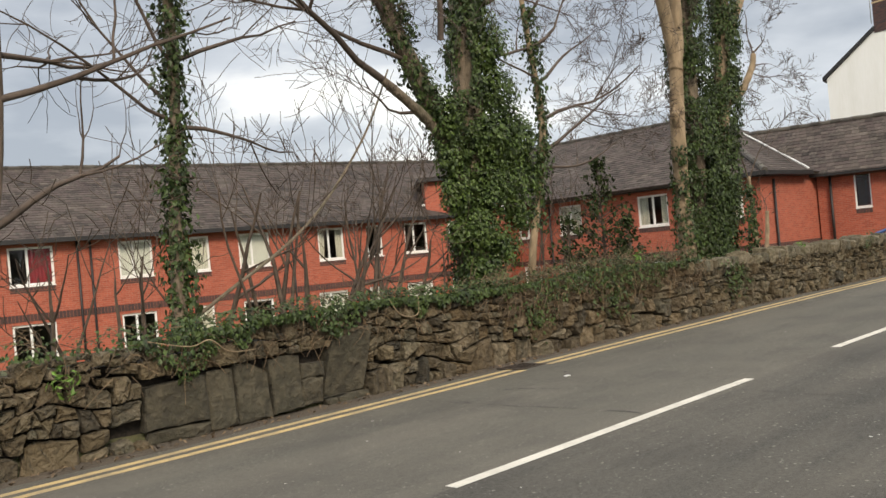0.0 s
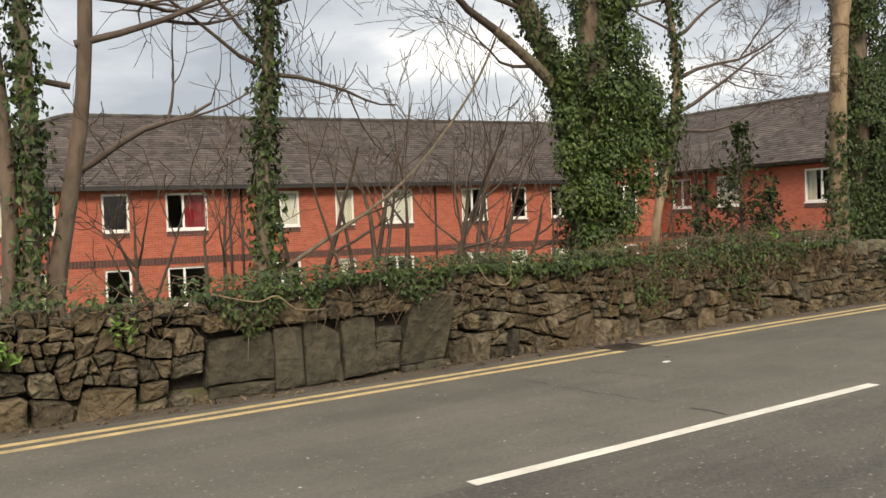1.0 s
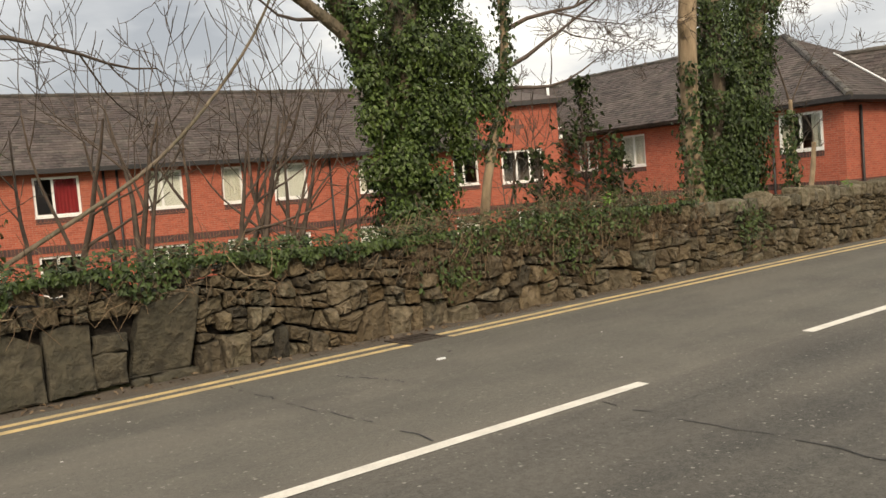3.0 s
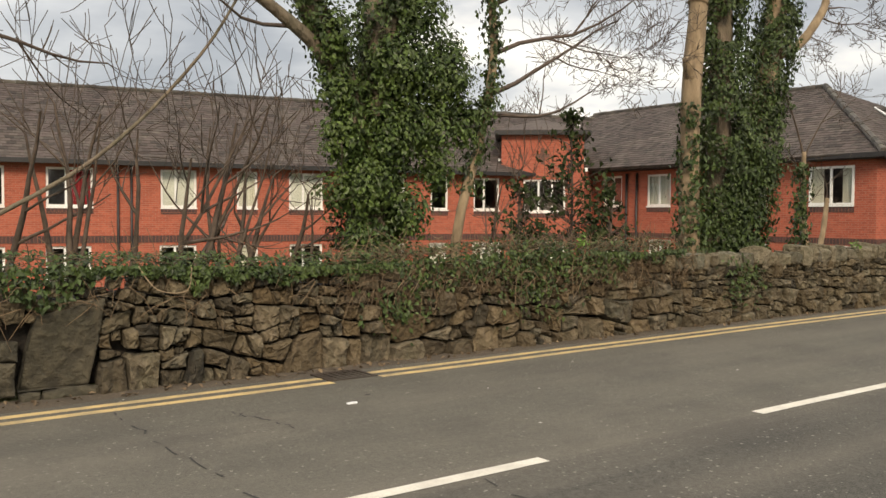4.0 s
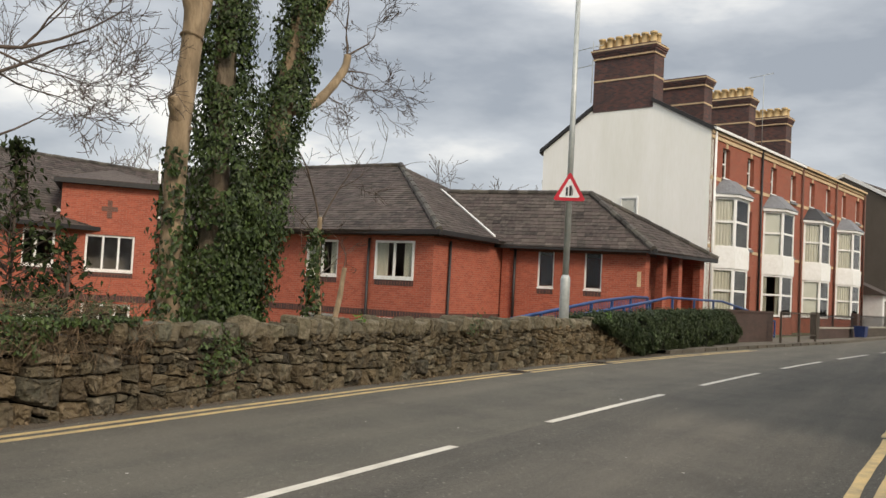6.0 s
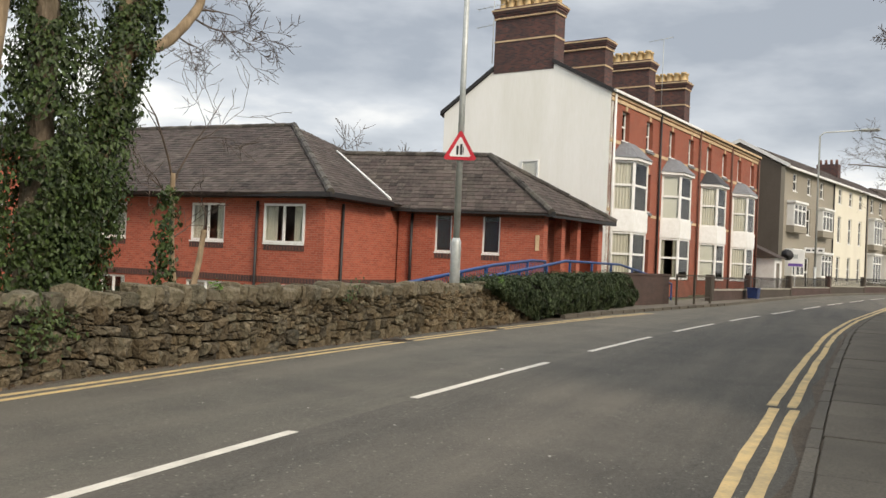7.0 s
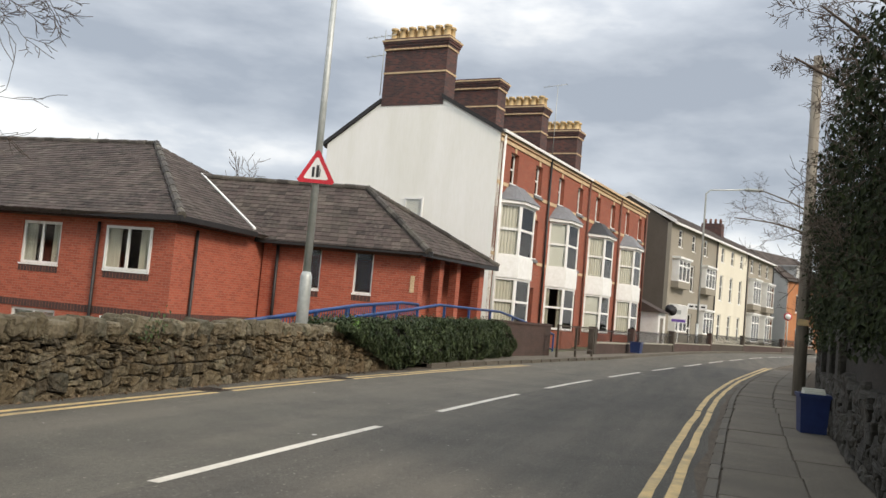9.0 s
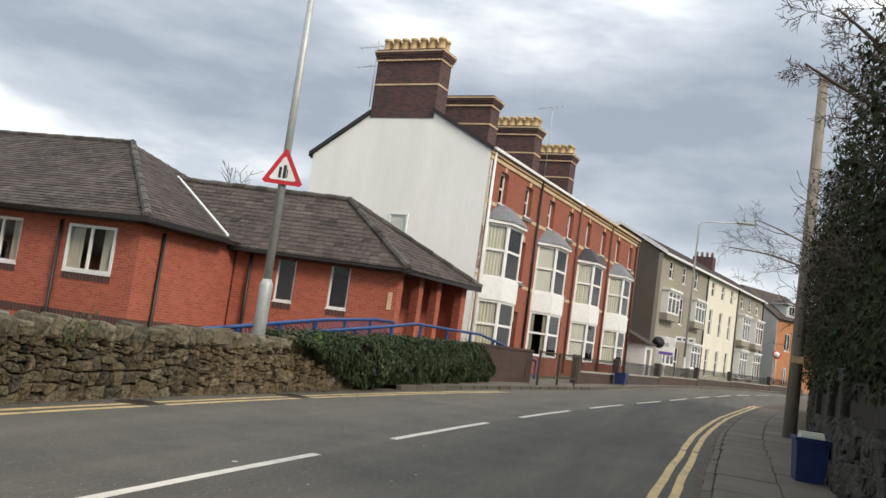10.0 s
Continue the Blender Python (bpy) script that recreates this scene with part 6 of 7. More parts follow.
def holly(x, y, z1, w, seed, n):
    hl = thing("holly_bush", "open dark green holly with a tall leading shoot", "shrub", "evergreen shrubs")
    V, F, C, N = [], [], [], []
    rg = random.Random(seed)
    tube_data(stem_line([(x, y, .5), (x + .05, y, 1.6), (x, y, z1)], 8), [.03 - .0025 * i for i in range(len(stem_line([(x, y, .5), (x + .05, y, 1.6), (x, y, z1)], 8)))], 6, V, F)
    for _ in range(n):
        k = rg.random()
        zz = .8 + (z1 - .9) * k
        an = rg.random() * 6.28
        L = w * (1 - k) ** .8 * rg.uniform(.5, 1.1) + .06
        e = Vector((x + math.cos(an) * L, y + math.sin(an) * L * .7, zz + L * .25))
        tube_data([Vector((x, y, zz - L * .2)), e], [.009, .004], 3, V, F, False)
        for _ in range(7):
            t = rg.uniform(.35, 1.1)
            p = Vector((x, y, zz - L * .2)).lerp(e, t) + Vector((rg.gauss(0, .05), rg.gauss(0, .05), rg.gauss(0, .05)))
            C.append(p), N.append(Vector((rg.gauss(0, 1), -.4, .8)))
    raw("stem", V, F, M_TWIG, hl)
    leaf_cloud("leaves", C, N, .085, M_HEDGE, hl, "", seed)


holly(12.75, 8.9, 2.9, .95, 1, 120)
holly(11.9, 9.0, 2.0, .55, 2, 45)
holly(13.4, 8.8, 1.9, .7, 3, 70)

# growth on top of the wall
rng = random.Random(8)
C, N = [], []
for _ in range(32000):
    x = rng.uniform(-6, 13.4)
    dens = .35 + .65 * max(0, noise.noise(Vector((x * .8, 0, 3)))) + (.3 if 4 < x < 9 else 0) + (.25 if 6.5 < x < 12.6 else 0) - (.25 if x < 3.6 else 0)
    if rng.random() > dens:
        continue
    k = rng.random()
    top = wall_top(x)
    hang = .06 + .5 * max(0, noise.noise(Vector((x * 1.1, 5, 1)))) + .3 * max(0, noise.noise(Vector((x * 3.3, 5, 1)))) + (.22 if 9.3 < x < 12.2 else 0)
    if k < .5:
        p = Vector((x, wall_y(x) + rng.uniform(-.1, .5), top + rng.uniform(-.1, .12) + .06 * noise.noise(Vector((x * 2, 0, 0)))))
        nn = Vector((0, -.4, 1))
    else:
        p = Vector((x, wall_y(x) - rng.uniform(.05, .16), top - hang * rng.random() ** 1.3))
        nn = Vector((0, -1, .3))
    C.append(p), N.append(nn)
ivy_wall = thing("wall_ivy", "trailing ivy spilling over the wall top", "ivy")
leaf_cloud("leaves", C, N, .05, M_IVY, ivy_wall, "", 90)
C, N = [], []
for cx, cz, rr, n in ((14.6, .5, .22, 260), (9.2, .5, .2, 160), (20.6, .75, .2, 70), (11.0, .65, .3, 300)):
    for _ in range(n):
        a, b = rng.gauss(0, rr), rng.gauss(0, rr * .7)
        C.append(Vector((cx + a, wall_y(cx + a) - .1 - rng.random() * .05, rz(cx) + max(.1, cz + b)))), N.append(Vector((0, -1, .3)))
leaf_cloud("leaves", C, N, .055, M_IVY, ivy_wall, "", 91)
V, F = [], []
dry = thing("dry_growth", "tangle of dry brown stalks and roots on the wall", "dead plants")
for _ in range(2100):
    x = rng.choice((rng.uniform(-6, 4.1), rng.uniform(8.5, 13.6), rng.uniform(8.5, 13.6), rng.uniform(4, 13.5)))
    top = wall_top(x)
    hang = rng.random() < .5
    p = Vector((x, wall_y(x) + (rng.uniform(-.14, -.06) if hang else rng.uniform(-.1, .5)), top - (rng.random() * .35 if hang else -.02 - rng.random() * .06)))
    d = Vector((rng.gauss(0, .7), rng.gauss(0, .12), rng.gauss(-.5, .5) if hang else rng.gauss(.1, .3))).normalized()
    L = rng.uniform(.12, .38)
    q = p + d * L * .5 + Vector((0, -.02, .03))
    e = q + (d + Vector((rng.gauss(0, .4), 0, -.35))).normalized() * L * .5
    tube_data([p, q, e], [.0045, .0035, .002], 3, V, F, False)
tagged(raw("dead_growth", V, F, M_DRY, dry), "dry brown stalks", kind="stuff")
# loose pale root on the ivy
for pts in ([(3.7, 7.56, .9), (4.1, 7.5, .8), (4.3, 7.48, .84), (4.5, 7.48, .7), (4.8, 7.5, .68)], [(6.6, 7.52, 1.0), (6.75, 7.5, .8), (7.0, 7.5, .78), (7.05, 7.52, .98)]):
    pipe("vine_stem", stem_line(pts, 14), .006, M_BARK_PALE, dry, sides=5)


def clump_plant(x, z, n, size, seed):
    pl = thing("green_plant", "fresh green plant sprouting from the wall", "plant", "wall plants")
    rg = random.Random(seed)
    C, N = [], []
    for _ in range(n):
        d = Vector((rg.gauss(0, 1), -abs(rg.gauss(.5, .5)), rg.gauss(.2, .8))).normalized()
        C.append(Vector((x, wall_y(x) - .1, rz(x) + z)) + d * size * rg.uniform(.3, 1)), N.append(d)
    leaf_cloud("leaves", C, N, size * .55, M_FRESH, pl, "", seed, droop=-.2, narrow=.2, kind="")


clump_plant(1.95, .55, 46, .2, 1)
clump_plant(2.95, .66, 34, .15, 2)
clump_plant(26.9, .92, 30, .16, 3)
clump_plant(11.6, 1.08, 24, .13, 4)
clump_plant(17.2, .9, 20, .12, 5)

# fallen leaves and grit at the wall foot
rng = random.Random(17)
C = [road_point(x, lerp_table(LEFT, x) + rng.uniform(-.12, .2), .012 + rng.random() * .01) for x in (rng.uniform(-3, 27) for _ in range(900))]
leaf_cloud("leaf_litter", C, [(0, 0, 1)] * len(C), .05, M_DRY, road, "dead leaves and grit in the gutter", 18)

# ---- along the far pavement ----
hedge = thing("hedge", "low dark straggling hedge at the pavement edge", "hedge")
rng = random.Random(21)
C, N = [], []
for _ in range(36000):
    x = rng.uniform(26.1, 38.6)
    y0 = (7.25 if x < 29 else 7.25 - .035 * (x - 29)) + (.1 if x < 28 else 0)
    foot = rz(x) + .06 if x > 29.3 else 1.0 - .29 * (x - 26.1)
    top = 1.04 + .022 * (x - 27) + .16 * noise.noise(Vector((x * .8, 2, 0))) + .09 * noise.noise(Vector((x * 3, 2, 0))) - .5 * max(0, (x - 37.6)) ** 2
    lump = .2 * noise.noise(Vector((x * 1.1, 4, 1)))
    if rng.random() < .64:
        k = rng.random()
        z = foot + (top - foot) * k
        if noise.noise(Vector((x * 2.3, z * 2.6, 6))) < -.42:
            continue
        C.append(Vector((x, y0 - .3 * math.sin(math.pi * min(1, k * .8 + .12)) - lump - .1 * rng.random() - .16 * noise.noise(Vector((x * 3.2, z * 3.2, 1))), z - .05 * rng.random()))), N.append(Vector((0, -1, .35)))
    else:
        C.append(Vector((x, y0 + rng.uniform(-.2, .9), top + rng.gauss(-.03, .06)))), N.append(Vector((0, -.3, 1)))
leaf_cloud("leaves", C, N, .095, M_TRAIL, hedge, "narrow dark hanging leaves", 22, droop=1.6, narrow=.17)
# near-black sheet behind the leaves, painted shade for the hedge's depth
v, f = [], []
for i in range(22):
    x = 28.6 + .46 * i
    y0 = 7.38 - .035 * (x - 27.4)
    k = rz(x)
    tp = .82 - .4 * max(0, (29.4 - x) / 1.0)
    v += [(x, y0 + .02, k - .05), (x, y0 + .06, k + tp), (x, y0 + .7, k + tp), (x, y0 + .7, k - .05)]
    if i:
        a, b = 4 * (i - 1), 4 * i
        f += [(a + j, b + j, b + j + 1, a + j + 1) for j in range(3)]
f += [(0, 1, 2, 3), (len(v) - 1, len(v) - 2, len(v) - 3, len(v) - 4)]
raw("inner_growth", v, f, M_CORE_SHADE, hedge)

gw = thing("garden_wall", "dark brick boundary wall beside the pavement", "wall")
m_, l_ = wall_frame((38.0, 7.05), (42.6, 6.2), 0)
strip_box("brickwork", m_, 0, l_, 0, .24, .0, 1.3, M_BRICK_WALL, gw)
strip_box("coping", m_, -.03, l_ + .03, -.03, .27, 1.3, 1.38, M_BRICK_WALL, gw)

rail = thing("guard_rail", "dark brown weathered pedestrian guard rail", "railing")
m_, l_ = wall_frame((41.75, 5.75), (45.4, 5.0), 0)
for s in (0, 1.85, 3.65):
    strip_box("post", m_, s, s + .07, 0, .07, .2, 1.4, M_FENCE, rail)
for z in (1.34, .48):
    strip_box("rail", m_, 0, 3.72, .015, .055, z, z + .05, M_FENCE, rail)
for k in range(29):
    strip_box("bar", m_, .12 + k * .122, .135 + k * .122, .028, .042, .5, 1.34, M_FENCE, rail)

fence = thing("garden_fence", "black iron railings on a low stone garden wall", "fence")
pts_f = [(47.9, 5.35), (54, 4.35), (62, 2.9), (71, 1.0), (80, -1.2), (92, -4.6), (104, -8.4)]
for i in range(len(pts_f) - 1):
    m_, l_ = wall_frame(pts_f[i], pts_f[i + 1], rz(pts_f[i][0]) + .05)
    dz = rz(pts_f[i + 1][0]) - rz(pts_f[i][0])
    wl = strip_box("low_wall", m_, 0, l_, 0, .22, -.2, .45, M_FENCE if i % 2 else M_BRICK_WALL, fence)
    strip_box("rail", m_, 0, l_, .09, .12, .98, 1.02, M_BLACK, fence)
    for k in range(int(l_ / .16)):
        strip_box("bar", m_, k * .16, k * .16 + .02, .095, .115, .52, 1.08, M_BLACK, fence)
    strip_box("coping", m_, .32, l_, -.03, .25, .45, .52, M_CONCRETE, fence, "pale stone coping")
    for s in (0,):
        strip_box("pier", m_, s, s + .3, -.04, .26, -.2, 1.15, M_BRICK_WALL if i % 2 else M_FENCE, fence)


def blue_rail(pts, drop, posts, parent_label, bars=False):
    br = thing("handrail", parent_label, "railing", "blue ramp railings")
    pipe("top_rail", pts, .045, M_BLUE, br, "blue tubular rail")
    low = [(x, y, z - .62) for x, y, z in pts]
    pipe("bottom_rail", low, .025, M_BLUE, br)
    P = [Vector(p) for p in pts]
    tot = [0]
    for a, b in zip(P, P[1:]):
        tot.append(tot[-1] + (b - a).length)

    def at(s):
        for i in range(len(P) - 1):
            if s <= tot[i + 1] + 1e-6:
                return P[i].lerp(P[i + 1], (s - tot[i]) / (tot[i + 1] - tot[i]))
        return P[-1]
    for k in range(posts + 1):
        p = at(tot[-1] * k / posts)
        bm = bmesh.new()
        box(bm, p.x - .05, p.x + .05, p.y - .03, p.y + .03, p.z - drop, p.z + .02)
        part("post", bm, M_BLUE, br)
    if bars:
        n = int(tot[-1] / .14)
        for k in range(n):
            p = at(tot[-1] * (k + .5) / n)
            bm = bmesh.new()
            box(bm, p.x - .008, p.x + .008, p.y - .008, p.y + .008, p.z - .62, p.z - .02)
            part("bar", bm, M_BLUE, br)


blue_rail([(25.4, 9.0, .9), (31.0, 9.0, 1.42), (34.3, 9.0, 1.62), (35.7, 9.0, 1.62)], 1.4, 6, "blue painted ramp railing with upright bars", True)
blue_rail([(27.0, 8.5, .93), (33.2, 8.3, 1.45), (35.5, 8.25, 1.66), (41.5, 7.9, 1.66), (44.5, 7.3, 1.28), (47.0, 6.9, .95)], 1.3, 9, "blue painted handrail beside the entrance ramp")
ramp = thing("entrance_ramp", "concrete ramp rising to the porch", "ramp")
bm = bmesh.new()
vs = [bm.verts.new(p) for p in ((25.4, 8.45, -.4), (41.8, 7.8, -.2), (41.8, 9.1, -.2), (25.4, 9.1, -.4), (25.4, 8.45, .0), (41.8, 7.8, .62), (41.8, 9.1, .62), (25.4, 9.1, .0))]
for q in ((3, 2, 1, 0), (4, 5, 6, 7), (0, 1, 5, 4), (1, 2, 6, 5), (2, 3, 7, 6), (3, 0, 4, 7)):
    bm.faces.new([vs[i] for i in q])
part("slab", bm, M_CONCRETE, ramp)

# warning sign on its tall pole
sp = thing("sign_pole", "tall grey lamp column with a red triangular warning sign", "sign")
px, py = 26.12, 7.98
pipe("column_base", [(px, py, -.1), (px, py, 1.9), (px, py, 2.0)], [.118, .118, .085], M_STEEL, sp, sides=14)
pipe("column", [(px, py, 2.0), (px + .05, py + .03, 9.4)], [.078, .056], M_STEEL, sp, sides=14)
pipe("bracket", [(px + .05, py + .03, 9.35), (px + .1, py - .5, 9.75), (px + .1, py - 1.4, 9.85)], .035, M_STEEL, sp)
sd = Vector((-.93, -.36, 0)).normalized()
su = Vector((-sd.y, sd.x, 0))
sm = Matrix((su, -sd, Vector((0, 0, 1)))).transposed().to_4x4()
sm.translation = Vector((px, py, 3.74)) + sd * .1


def tri_plate(name, half, z0, h, y0, y1, material, parent, label=""):
    bm = bmesh.new()
    c = half * .12
    poly = [(-half + c, z0), (half - c, z0), (half, z0 + c), (c * .8, z0 + h - c * .6), (0, z0 + h), (-c * .8, z0 + h - c * .6), (-half, z0 + c)]
    a = [bm.verts.new((x, y0, z)) for x, z in poly]
    b = [bm.verts.new((x, y1, z)) for x, z in poly]
    bm.faces.new(a), bm.faces.new(b[::-1])
    for i in range(len(poly)):
        j = (i + 1) % len(poly)
        bm.faces.new((a[i], b[i], b[j], a[j]))
    bmesh.ops.recalc_face_normals(bm, faces=bm.faces)
    bmesh.ops.transform(bm, matrix=sm, verts=bm.verts)
    return part(name, bm, material, parent, label)


plate = tri_plate("sign_plate", .365, 0, .66, 0, .02, M_RED, sp, "red-bordered triangular plate")
tri_plate("sign_face", .24, .075, .44, -.006, .0, M_SIGNWHITE, plate, "white sign face")
for x0, w, z0, h in ((-.085, .05, .115, .2), (-.005, .055, .115, .24), (.06, .018, .13, .16)):
    bm = bmesh.new()
    box(bm, x0, x0 + w, -.012, -.007, z0, z0 + h, sm, 0)
    part("symbol_bar", bm, M_SIGNBLACK, plate, "plain black symbol shape")

# street lamp, boards and bins further on
lamp = thing("street_lamp", "tall grey steel street lamp", "street lamp")
pipe("base", [(69, 1.85, .4), (69, 1.85, 2.2)], .1, M_STEEL, lamp)
pipe("column", [(69, 1.85, 2.2), (69, 1.85, 10.6), (69.1, 1.6, 10.85), (69.4, -.6, 11.0)], [.07, .055, .05, .045], M_STEEL, lamp)
bm = bmesh.new()
box(bm, 69.2, 69.6, -1.6, -.5, 10.92, 11.08, None, .04)
part("lantern", bm, M_STEEL, lamp)
pl = strip_box("direction_plate", wall_frame((68.9, 2.9), (69.2, -.2))[0], .4, 1.6, -.03, .0, 3.1, 3.45, M_SIGNWHITE, lamp, "pale direction plate")
for k in range(3):
    strip_box("text_bar", wall_frame((68.9, 2.9), (69.2, -.2))[0], .5 + k * .36, .75 + k * .36, -.04, -.03, 3.22, 3.33, M_SIGNBLACK, pl)
board = thing("estate_board", "white estate agent's board on a post", "sign")
bmx, bl = wall_frame((76.0, 4.1), (76.3, 2.4), .4)
strip_box("post", bmx, .7, .8, 0, .08, 0, 2.4, M_UPVC, board)
strip_box("panel", bmx, .22, 1.28, -.03, .0, 1.85, 3.1, M_SIGNWHITE, board)
strip_box("panel_band", bmx, .26, 1.24, -.04, -.03, 1.9, 2.1, M_PURPLE, board)
strip_box("panel_mark", bmx, .6, .9, -.04, -.03, 2.45, 2.75, M_STEEL, board)
disc = thing("road_sign", "round red-ringed road sign on a thin post", "sign")
pipe("post", [(96, -5.2, .6), (96, -5.2, 4.3)], .05, M_STEEL, disc)
pipe("ring", [(95.94, -5.2, 3.9), (95.9, -5.2, 3.9)], .36, M_RED, disc, sides=24)
pipe("face", [(95.9, -5.2, 3.9), (95.88, -5.2, 3.9)], .26, M_SIGNWHITE, disc, sides=24)


def crate(x, y, z, w, d, h, turn, label, fill):
    c = thing("recycling_box", label, "box", "recycling boxes")
    m = pose(x, y, z, 0, 0, turn)
    bm = bmesh.new()
    t = .012
    for a, b, p, q in ((-w / 2, w / 2, -d / 2, -d / 2 + t), (-w / 2, w / 2, d / 2 - t, d / 2), (-w / 2, -w / 2 + t, -d / 2 + t, d / 2 - t), (w / 2 - t, w / 2, -d / 2 + t, d / 2 - t)):
        vs = box(bm, a, b, p, q, 0, h)
    box(bm, -w / 2 + t, w / 2 - t, -d / 2 + t, d / 2 - t, .01, .03)
    for vt in bm.verts:
        k = .86 + .14 * vt.co.z / h
        vt.co.x *= k
        vt.co.y *= k
    bmesh.ops.transform(bm, matrix=m, verts=bm.verts)
    body = part("body", bm, M_BLUE_BOX, c)
    bm = bmesh.new()
    for a, b, p, q in ((-w / 2 - .02, w / 2 + .02, -d / 2 - .02, -d / 2), (-w / 2 - .02, w / 2 + .02, d / 2, d / 2 + .02), (-w / 2 - .02, -w / 2, -d / 2, d / 2), (w / 2, w / 2 + .02, -d / 2, d / 2)):
        box(bm, a, b, p, q, h - .05, h, m)
    part("rim", bm, M_BLUE_BOX, c)
    if fill:
        for k in range(7):
            bm = bmesh.new()
            box(bm, -w * .4 + k * w * .11, -w * .4 + k * w * .11 + .05, -d * .35, d * .35, .06, h + .02 + .025 * (k % 3), m)
            part("paper", bm, M_BLIND, c, "bundled waste paper")


crate(24.32, -1.11, rz(24.3) + .1, .43, .4, .55, 4, "deep blue plastic recycling box filled with paper", True)
crate(53.0, 4.05, rz(53) + .1, .6, .5, .52, -8, "blue plastic recycling box at the kerb", False)

# ---- right-hand wall, hedge and pole ----
RW = [(8, -1.15), (20, -1.2), (23.2, -1.32), (25, -1.45), (32, -1.95), (40, -2.65), (50, -3.9), (60, -5.6)]
rwall = tagged(new("wall_pavement"), "damp stone wall along the pavement, hedge shade in its colour", "wall", kind="structure")
rwy = lambda x: smooth_table(RW, x, 1.5)
v, f = [], []
for i in range(90):
    x = 9 + .5 * i
    k = rz(x)
    v += [(x, rwy(x) - .06, k), (x, rwy(x) - .06, k + 1.42), (x, rwy(x) - .5, k + 1.42), (x, rwy(x) - .5, k)]
    if i:
        a, b = 4 * (i - 1), 4 * i
        f += [(a + j + 1, b + j + 1, b + j, a + j) for j in range(3)]
raw("core", v, f, M_CORE_SHADE, rwall)
rng = random.Random(33)
k = 0
for (px, pz), poly in cells(14, 46, 0.1, 1.4, [s for s in site_rows(14, 46, .1, 1.4, .42, .17) if 14 < s[0] < 46 and .1 < s[1] < 1.4], 1.7):
    vv, ff, (cx, cz) = stone_mesh(poly, rng, .05, .012)
    pts = [(a, rwy(a) - b, c + rz(a)) for a, b, c in vv]
    o = Vector(pts[-1])
    k += 1
    if px < 34 and k < 300:
        ob = raw("stone", [Vector(p) - o for p in pts], [t[::-1] for t in ff], M_DAMP_SHADE, rwall)
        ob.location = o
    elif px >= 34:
        ob = raw("stone", [Vector(p) - o for p in pts], [t[::-1] for t in ff], M_DAMP_SHADE, rwall)
        ob.location = o
# pillars and coping carry the same hedge shade in their colour
for x in (23.6, 26.4, 31.0):
    bm = bmesh.new()
    box(bm, x - .16, x + .16, rwy(x) - .3, rwy(x) + .05, rz(x) + .1, rz(x) + 1.5, None, .02)
    part("pillar", bm, M_DAMP_SHADE, rwall, "weathered stone gate pillar")
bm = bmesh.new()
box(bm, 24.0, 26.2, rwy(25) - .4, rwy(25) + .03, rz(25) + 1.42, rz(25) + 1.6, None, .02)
part("coping_slab", bm, M_DAMP_SHADE, rwall)

tall = thing("tall_hedge", "tall evergreen hedge leaning over the wall, shade in its leaf colour", "hedge")
C, N = [], []
rng = random.Random(51)
for _ in range(56000):
    x = 16 + 30 * rng.random() ** 1.25
    z = 1.35 + 4.3 * rng.random()
    bulge = .35 * noise.noise(Vector((x * .5, z * .6, 7))) + .18 * noise.noise(Vector((x * 1.6, z * 1.6, 2)))
    edge = rwy(x) + .02 + 1.15 * bulge + .36 * noise.noise(Vector((x * 3.5, z * 3.5, 4))) + .16 * math.sin((z - 1.3) * .8) + .04 * (z - 1.5) - .5 * max(0, (z - 4.6) / 1.2) ** 2
    top = 5.0 + .7 * noise.noise(Vector((x * .35, 3, 0))) + .3 * noise.noise(Vector((x * 1.3, 3, 0)))
    if z > top:
        continue
    C.append(Vector((x, edge - rng.random() ** 1.5 * .9, z))), N.append(Vector((-.3, 1, .4)))
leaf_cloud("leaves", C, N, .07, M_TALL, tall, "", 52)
# sheet in the shaded leaf colour, darkens the gaps between leaves
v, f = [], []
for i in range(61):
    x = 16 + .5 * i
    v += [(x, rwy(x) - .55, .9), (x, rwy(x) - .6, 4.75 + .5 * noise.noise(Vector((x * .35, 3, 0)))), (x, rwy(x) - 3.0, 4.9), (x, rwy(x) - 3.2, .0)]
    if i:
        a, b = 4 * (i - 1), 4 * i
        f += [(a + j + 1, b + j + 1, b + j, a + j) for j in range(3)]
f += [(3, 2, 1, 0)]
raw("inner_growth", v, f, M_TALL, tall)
V, F = [], []
rng = random.Random(53)
for _ in range(190):
    x = rng.uniform(19, 38)
    grow(Vector((x, rwy(x) - .3, rng.uniform(1.9, 5.0))), Vector((rng.uniform(-.3, .6), 1, .5)), rng.uniform(.35, .8), .012, 3, V, F, rng, .2, .04, 2)
raw("twig_growth", V, F, M_TWIG_BROWN, tall, "bare twigs poking from the hedge")
tagged(tall, kind="thing")
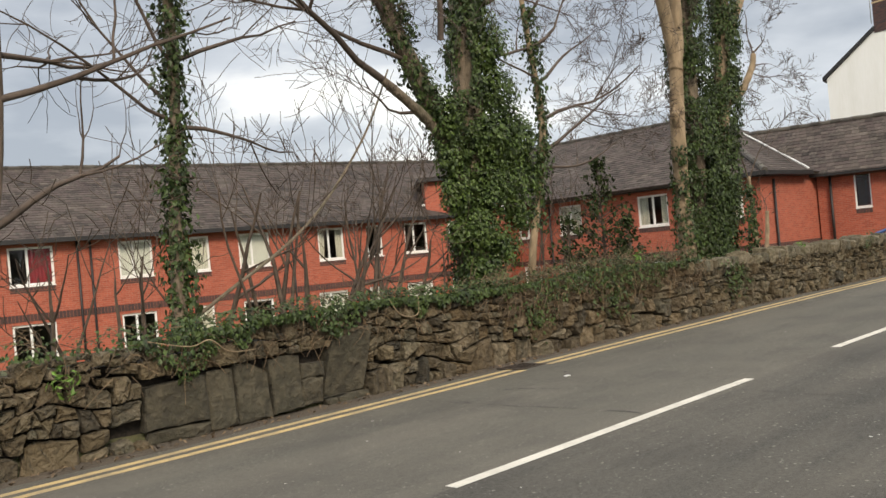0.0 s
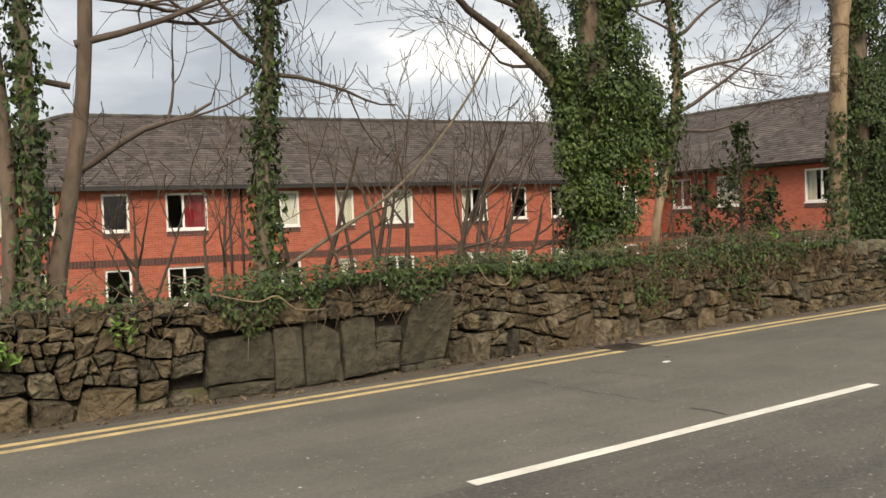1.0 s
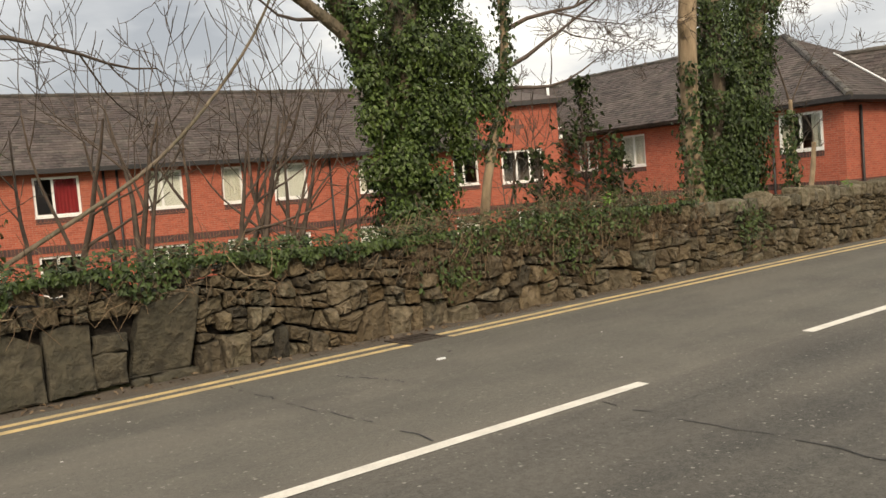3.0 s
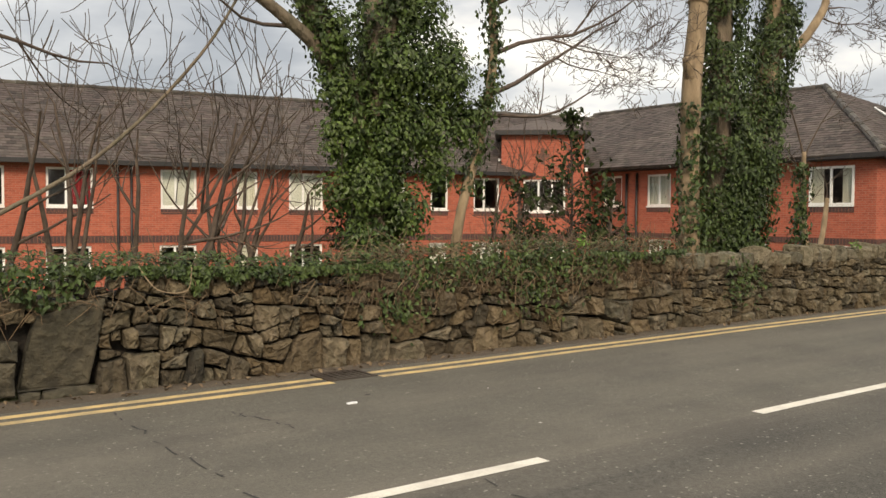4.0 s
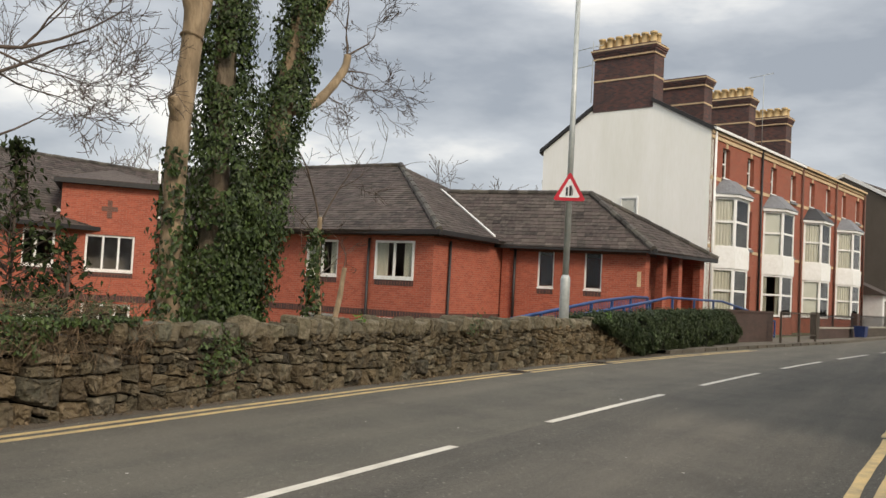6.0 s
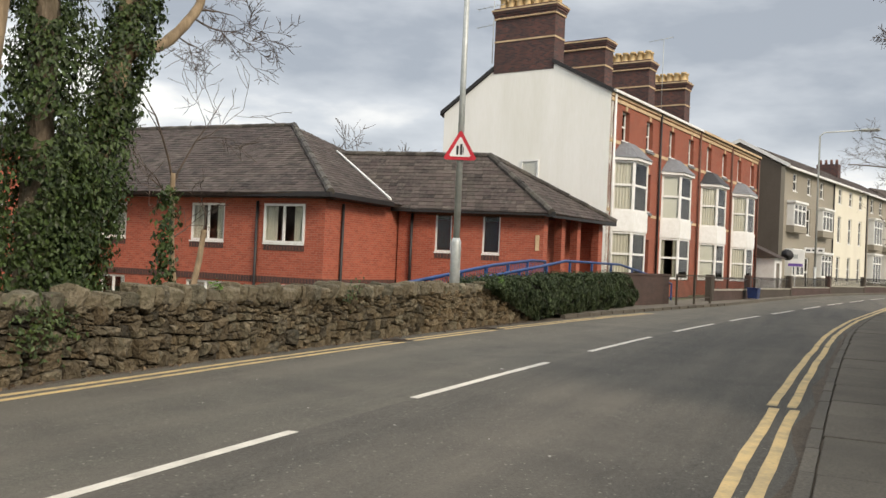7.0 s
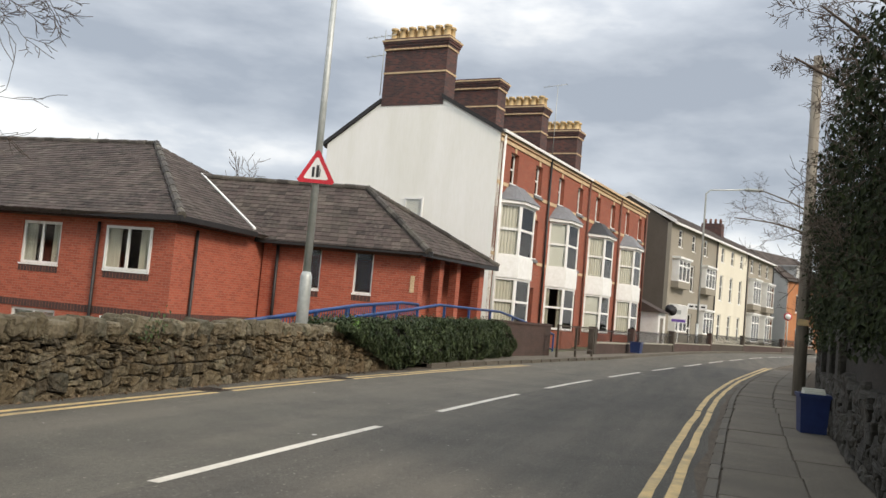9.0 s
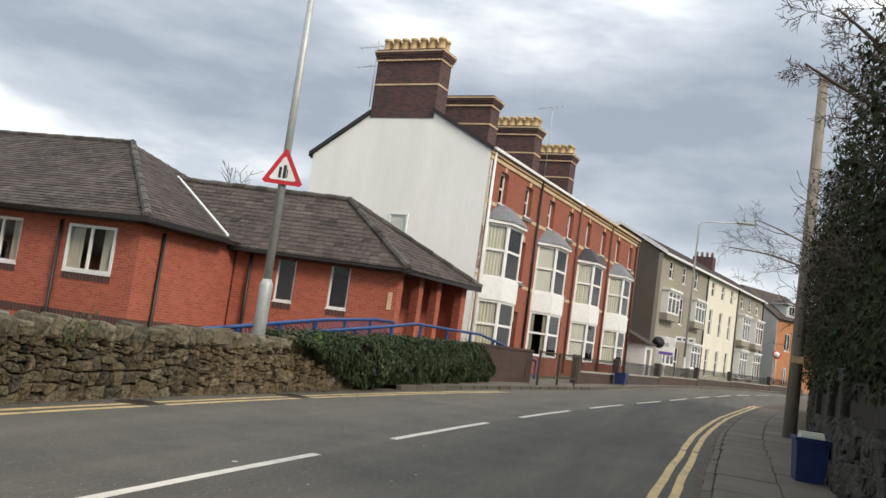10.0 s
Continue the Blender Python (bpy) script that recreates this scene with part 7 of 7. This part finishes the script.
tree("bare budding tree reaching over the hedge", [([(25.6, -3.6, .2), (25.5, -3.5, 3), (25.3, -3.3, 5.0)], .13, .08), ([(25.3, -3.3, 4.6), (24.2, -1.9, 4.95), (23.5, -1.15, 5.08), (22.9, -.5, 5.25)], .05, .012), ([(25.3, -3.3, 4.8), (24.2, -2.0, 5.4), (23.4, -1.3, 5.75), (22.9, -.8, 5.95)], .05, .012), ([(25.3, -3.3, 4.9), (24.3, -2.3, 5.9), (23.6, -1.4, 6.5)], .045, .015)],
     [((23.9, -1.5, 5.0), (-.2, 1, -.1), .5, .012, 3), ((23.5, -1.15, 5.08), (-.3, .8, .5), .42, .011, 3), ((23.15, -.75, 5.17), (-.2, .8, .4), .38, .01, 3), ((23.7, -1.6, 5.6), (-.1, 1, .2), .5, .012, 3), ((23.4, -1.3, 5.75), (-.2, .9, .5), .42, .011, 3), ((23.1, -1.0, 5.87), (-.3, .8, .2), .5, .012, 3), ((24.1, -1.8, 4.95), (0, .9, .5), .5, .012, 3), ((23.8, -1.6, 6.3), (0, 1, .1), .5, .012, 3), ((24.3, -2.1, 5.3), (-.1, .9, .6), .5, .012, 3)], 15, bark=M_TWIG, group="pavement trees", twig=4)
tree("small bare tree beyond the utility pole", [([(38, -4.1, .3), (38, -4.0, 3), (38, -3.9, 6)], .1, .05), ([(38, -4.0, 3.6), (38, -2.6, 4.4), (38, -1.2, 4.9), (38, .1, 5.05)], .05, .012), ([(38, -4.0, 4.2), (38, -2.6, 5.0), (38, -1.4, 5.6), (38, -.6, 5.9)], .045, .012)],
     [((38, -2.4, 4.5), (.2, 1, .1), 1.2, .014, 3), ((38, -1.6, 4.75), (-.2, 1, .3), 1.0, .013, 3), ((38, -1.9, 4.7), (0, 1, -.3), 1.1, .016, 3), ((38, -2.2, 5.2), (.1, 1, .3), 1.1, .014, 3), ((38, -1.5, 5.55), (.1, 1, .1), 1.0, .016, 3), ((38, -.9, 4.95), (.1, 1, .3), .9, .014, 3)], 16, twig_material=M_TWIG_BROWN, group="pavement trees")
pole = thing("utility_pole", "weathered wooden utility pole at the back of the pavement", "utility pole")
pipe("shaft", [(33.0, -1.58, .1), (33.0, -1.58, 8.4)], [.15, .11], M_TIMBER, pole, sides=12)
bm = bmesh.new()
box(bm, 32.83, 32.87, -1.7, -1.46, 1.9, 2.05)
part("tag_plate", bm, M_YELLOW, pole, "small yellow plate")

# ---- far woods on the skyline ----
woods = thing("far_woods", "hazy bare trees on the far skyline", "woods", kind="stuff")
rng = random.Random(70)
V, F = [], []
for i in range(46):
    a = radians(18 + 40 * i / 46 + rng.uniform(-.4, .4))
    R = rng.uniform(170, 200)
    b = Vector((R * math.cos(a), R * math.sin(a), 0))
    hgt = 19 + 5 * noise.noise(Vector((i * .23, 0, 0))) + rng.uniform(-1.5, 1.5)
    grow(b, Vector((0, 0, 1)), hgt * .8, .35, 3, V, F, rng, .12, .05, 4, .5, .05)
raw("trees", V, F, M_TWIG_BROWN, woods)
v, f = [], []
for i in range(40):
    a = radians(5 + 70 * i / 39)
    for R, h in ((160, -2), (185, 11 + 3 * noise.noise(Vector((i * .3, 1, 0)))), (260, 14)):
        v.append((R * math.cos(a), R * math.sin(a), h))
    if i:
        for j in range(2):
            k = 3 * (i - 1) + j
            f.append((k, k + 1, k + 4, k + 3))
raw("hill", v, f, M_HILL, woods, smooth=True)
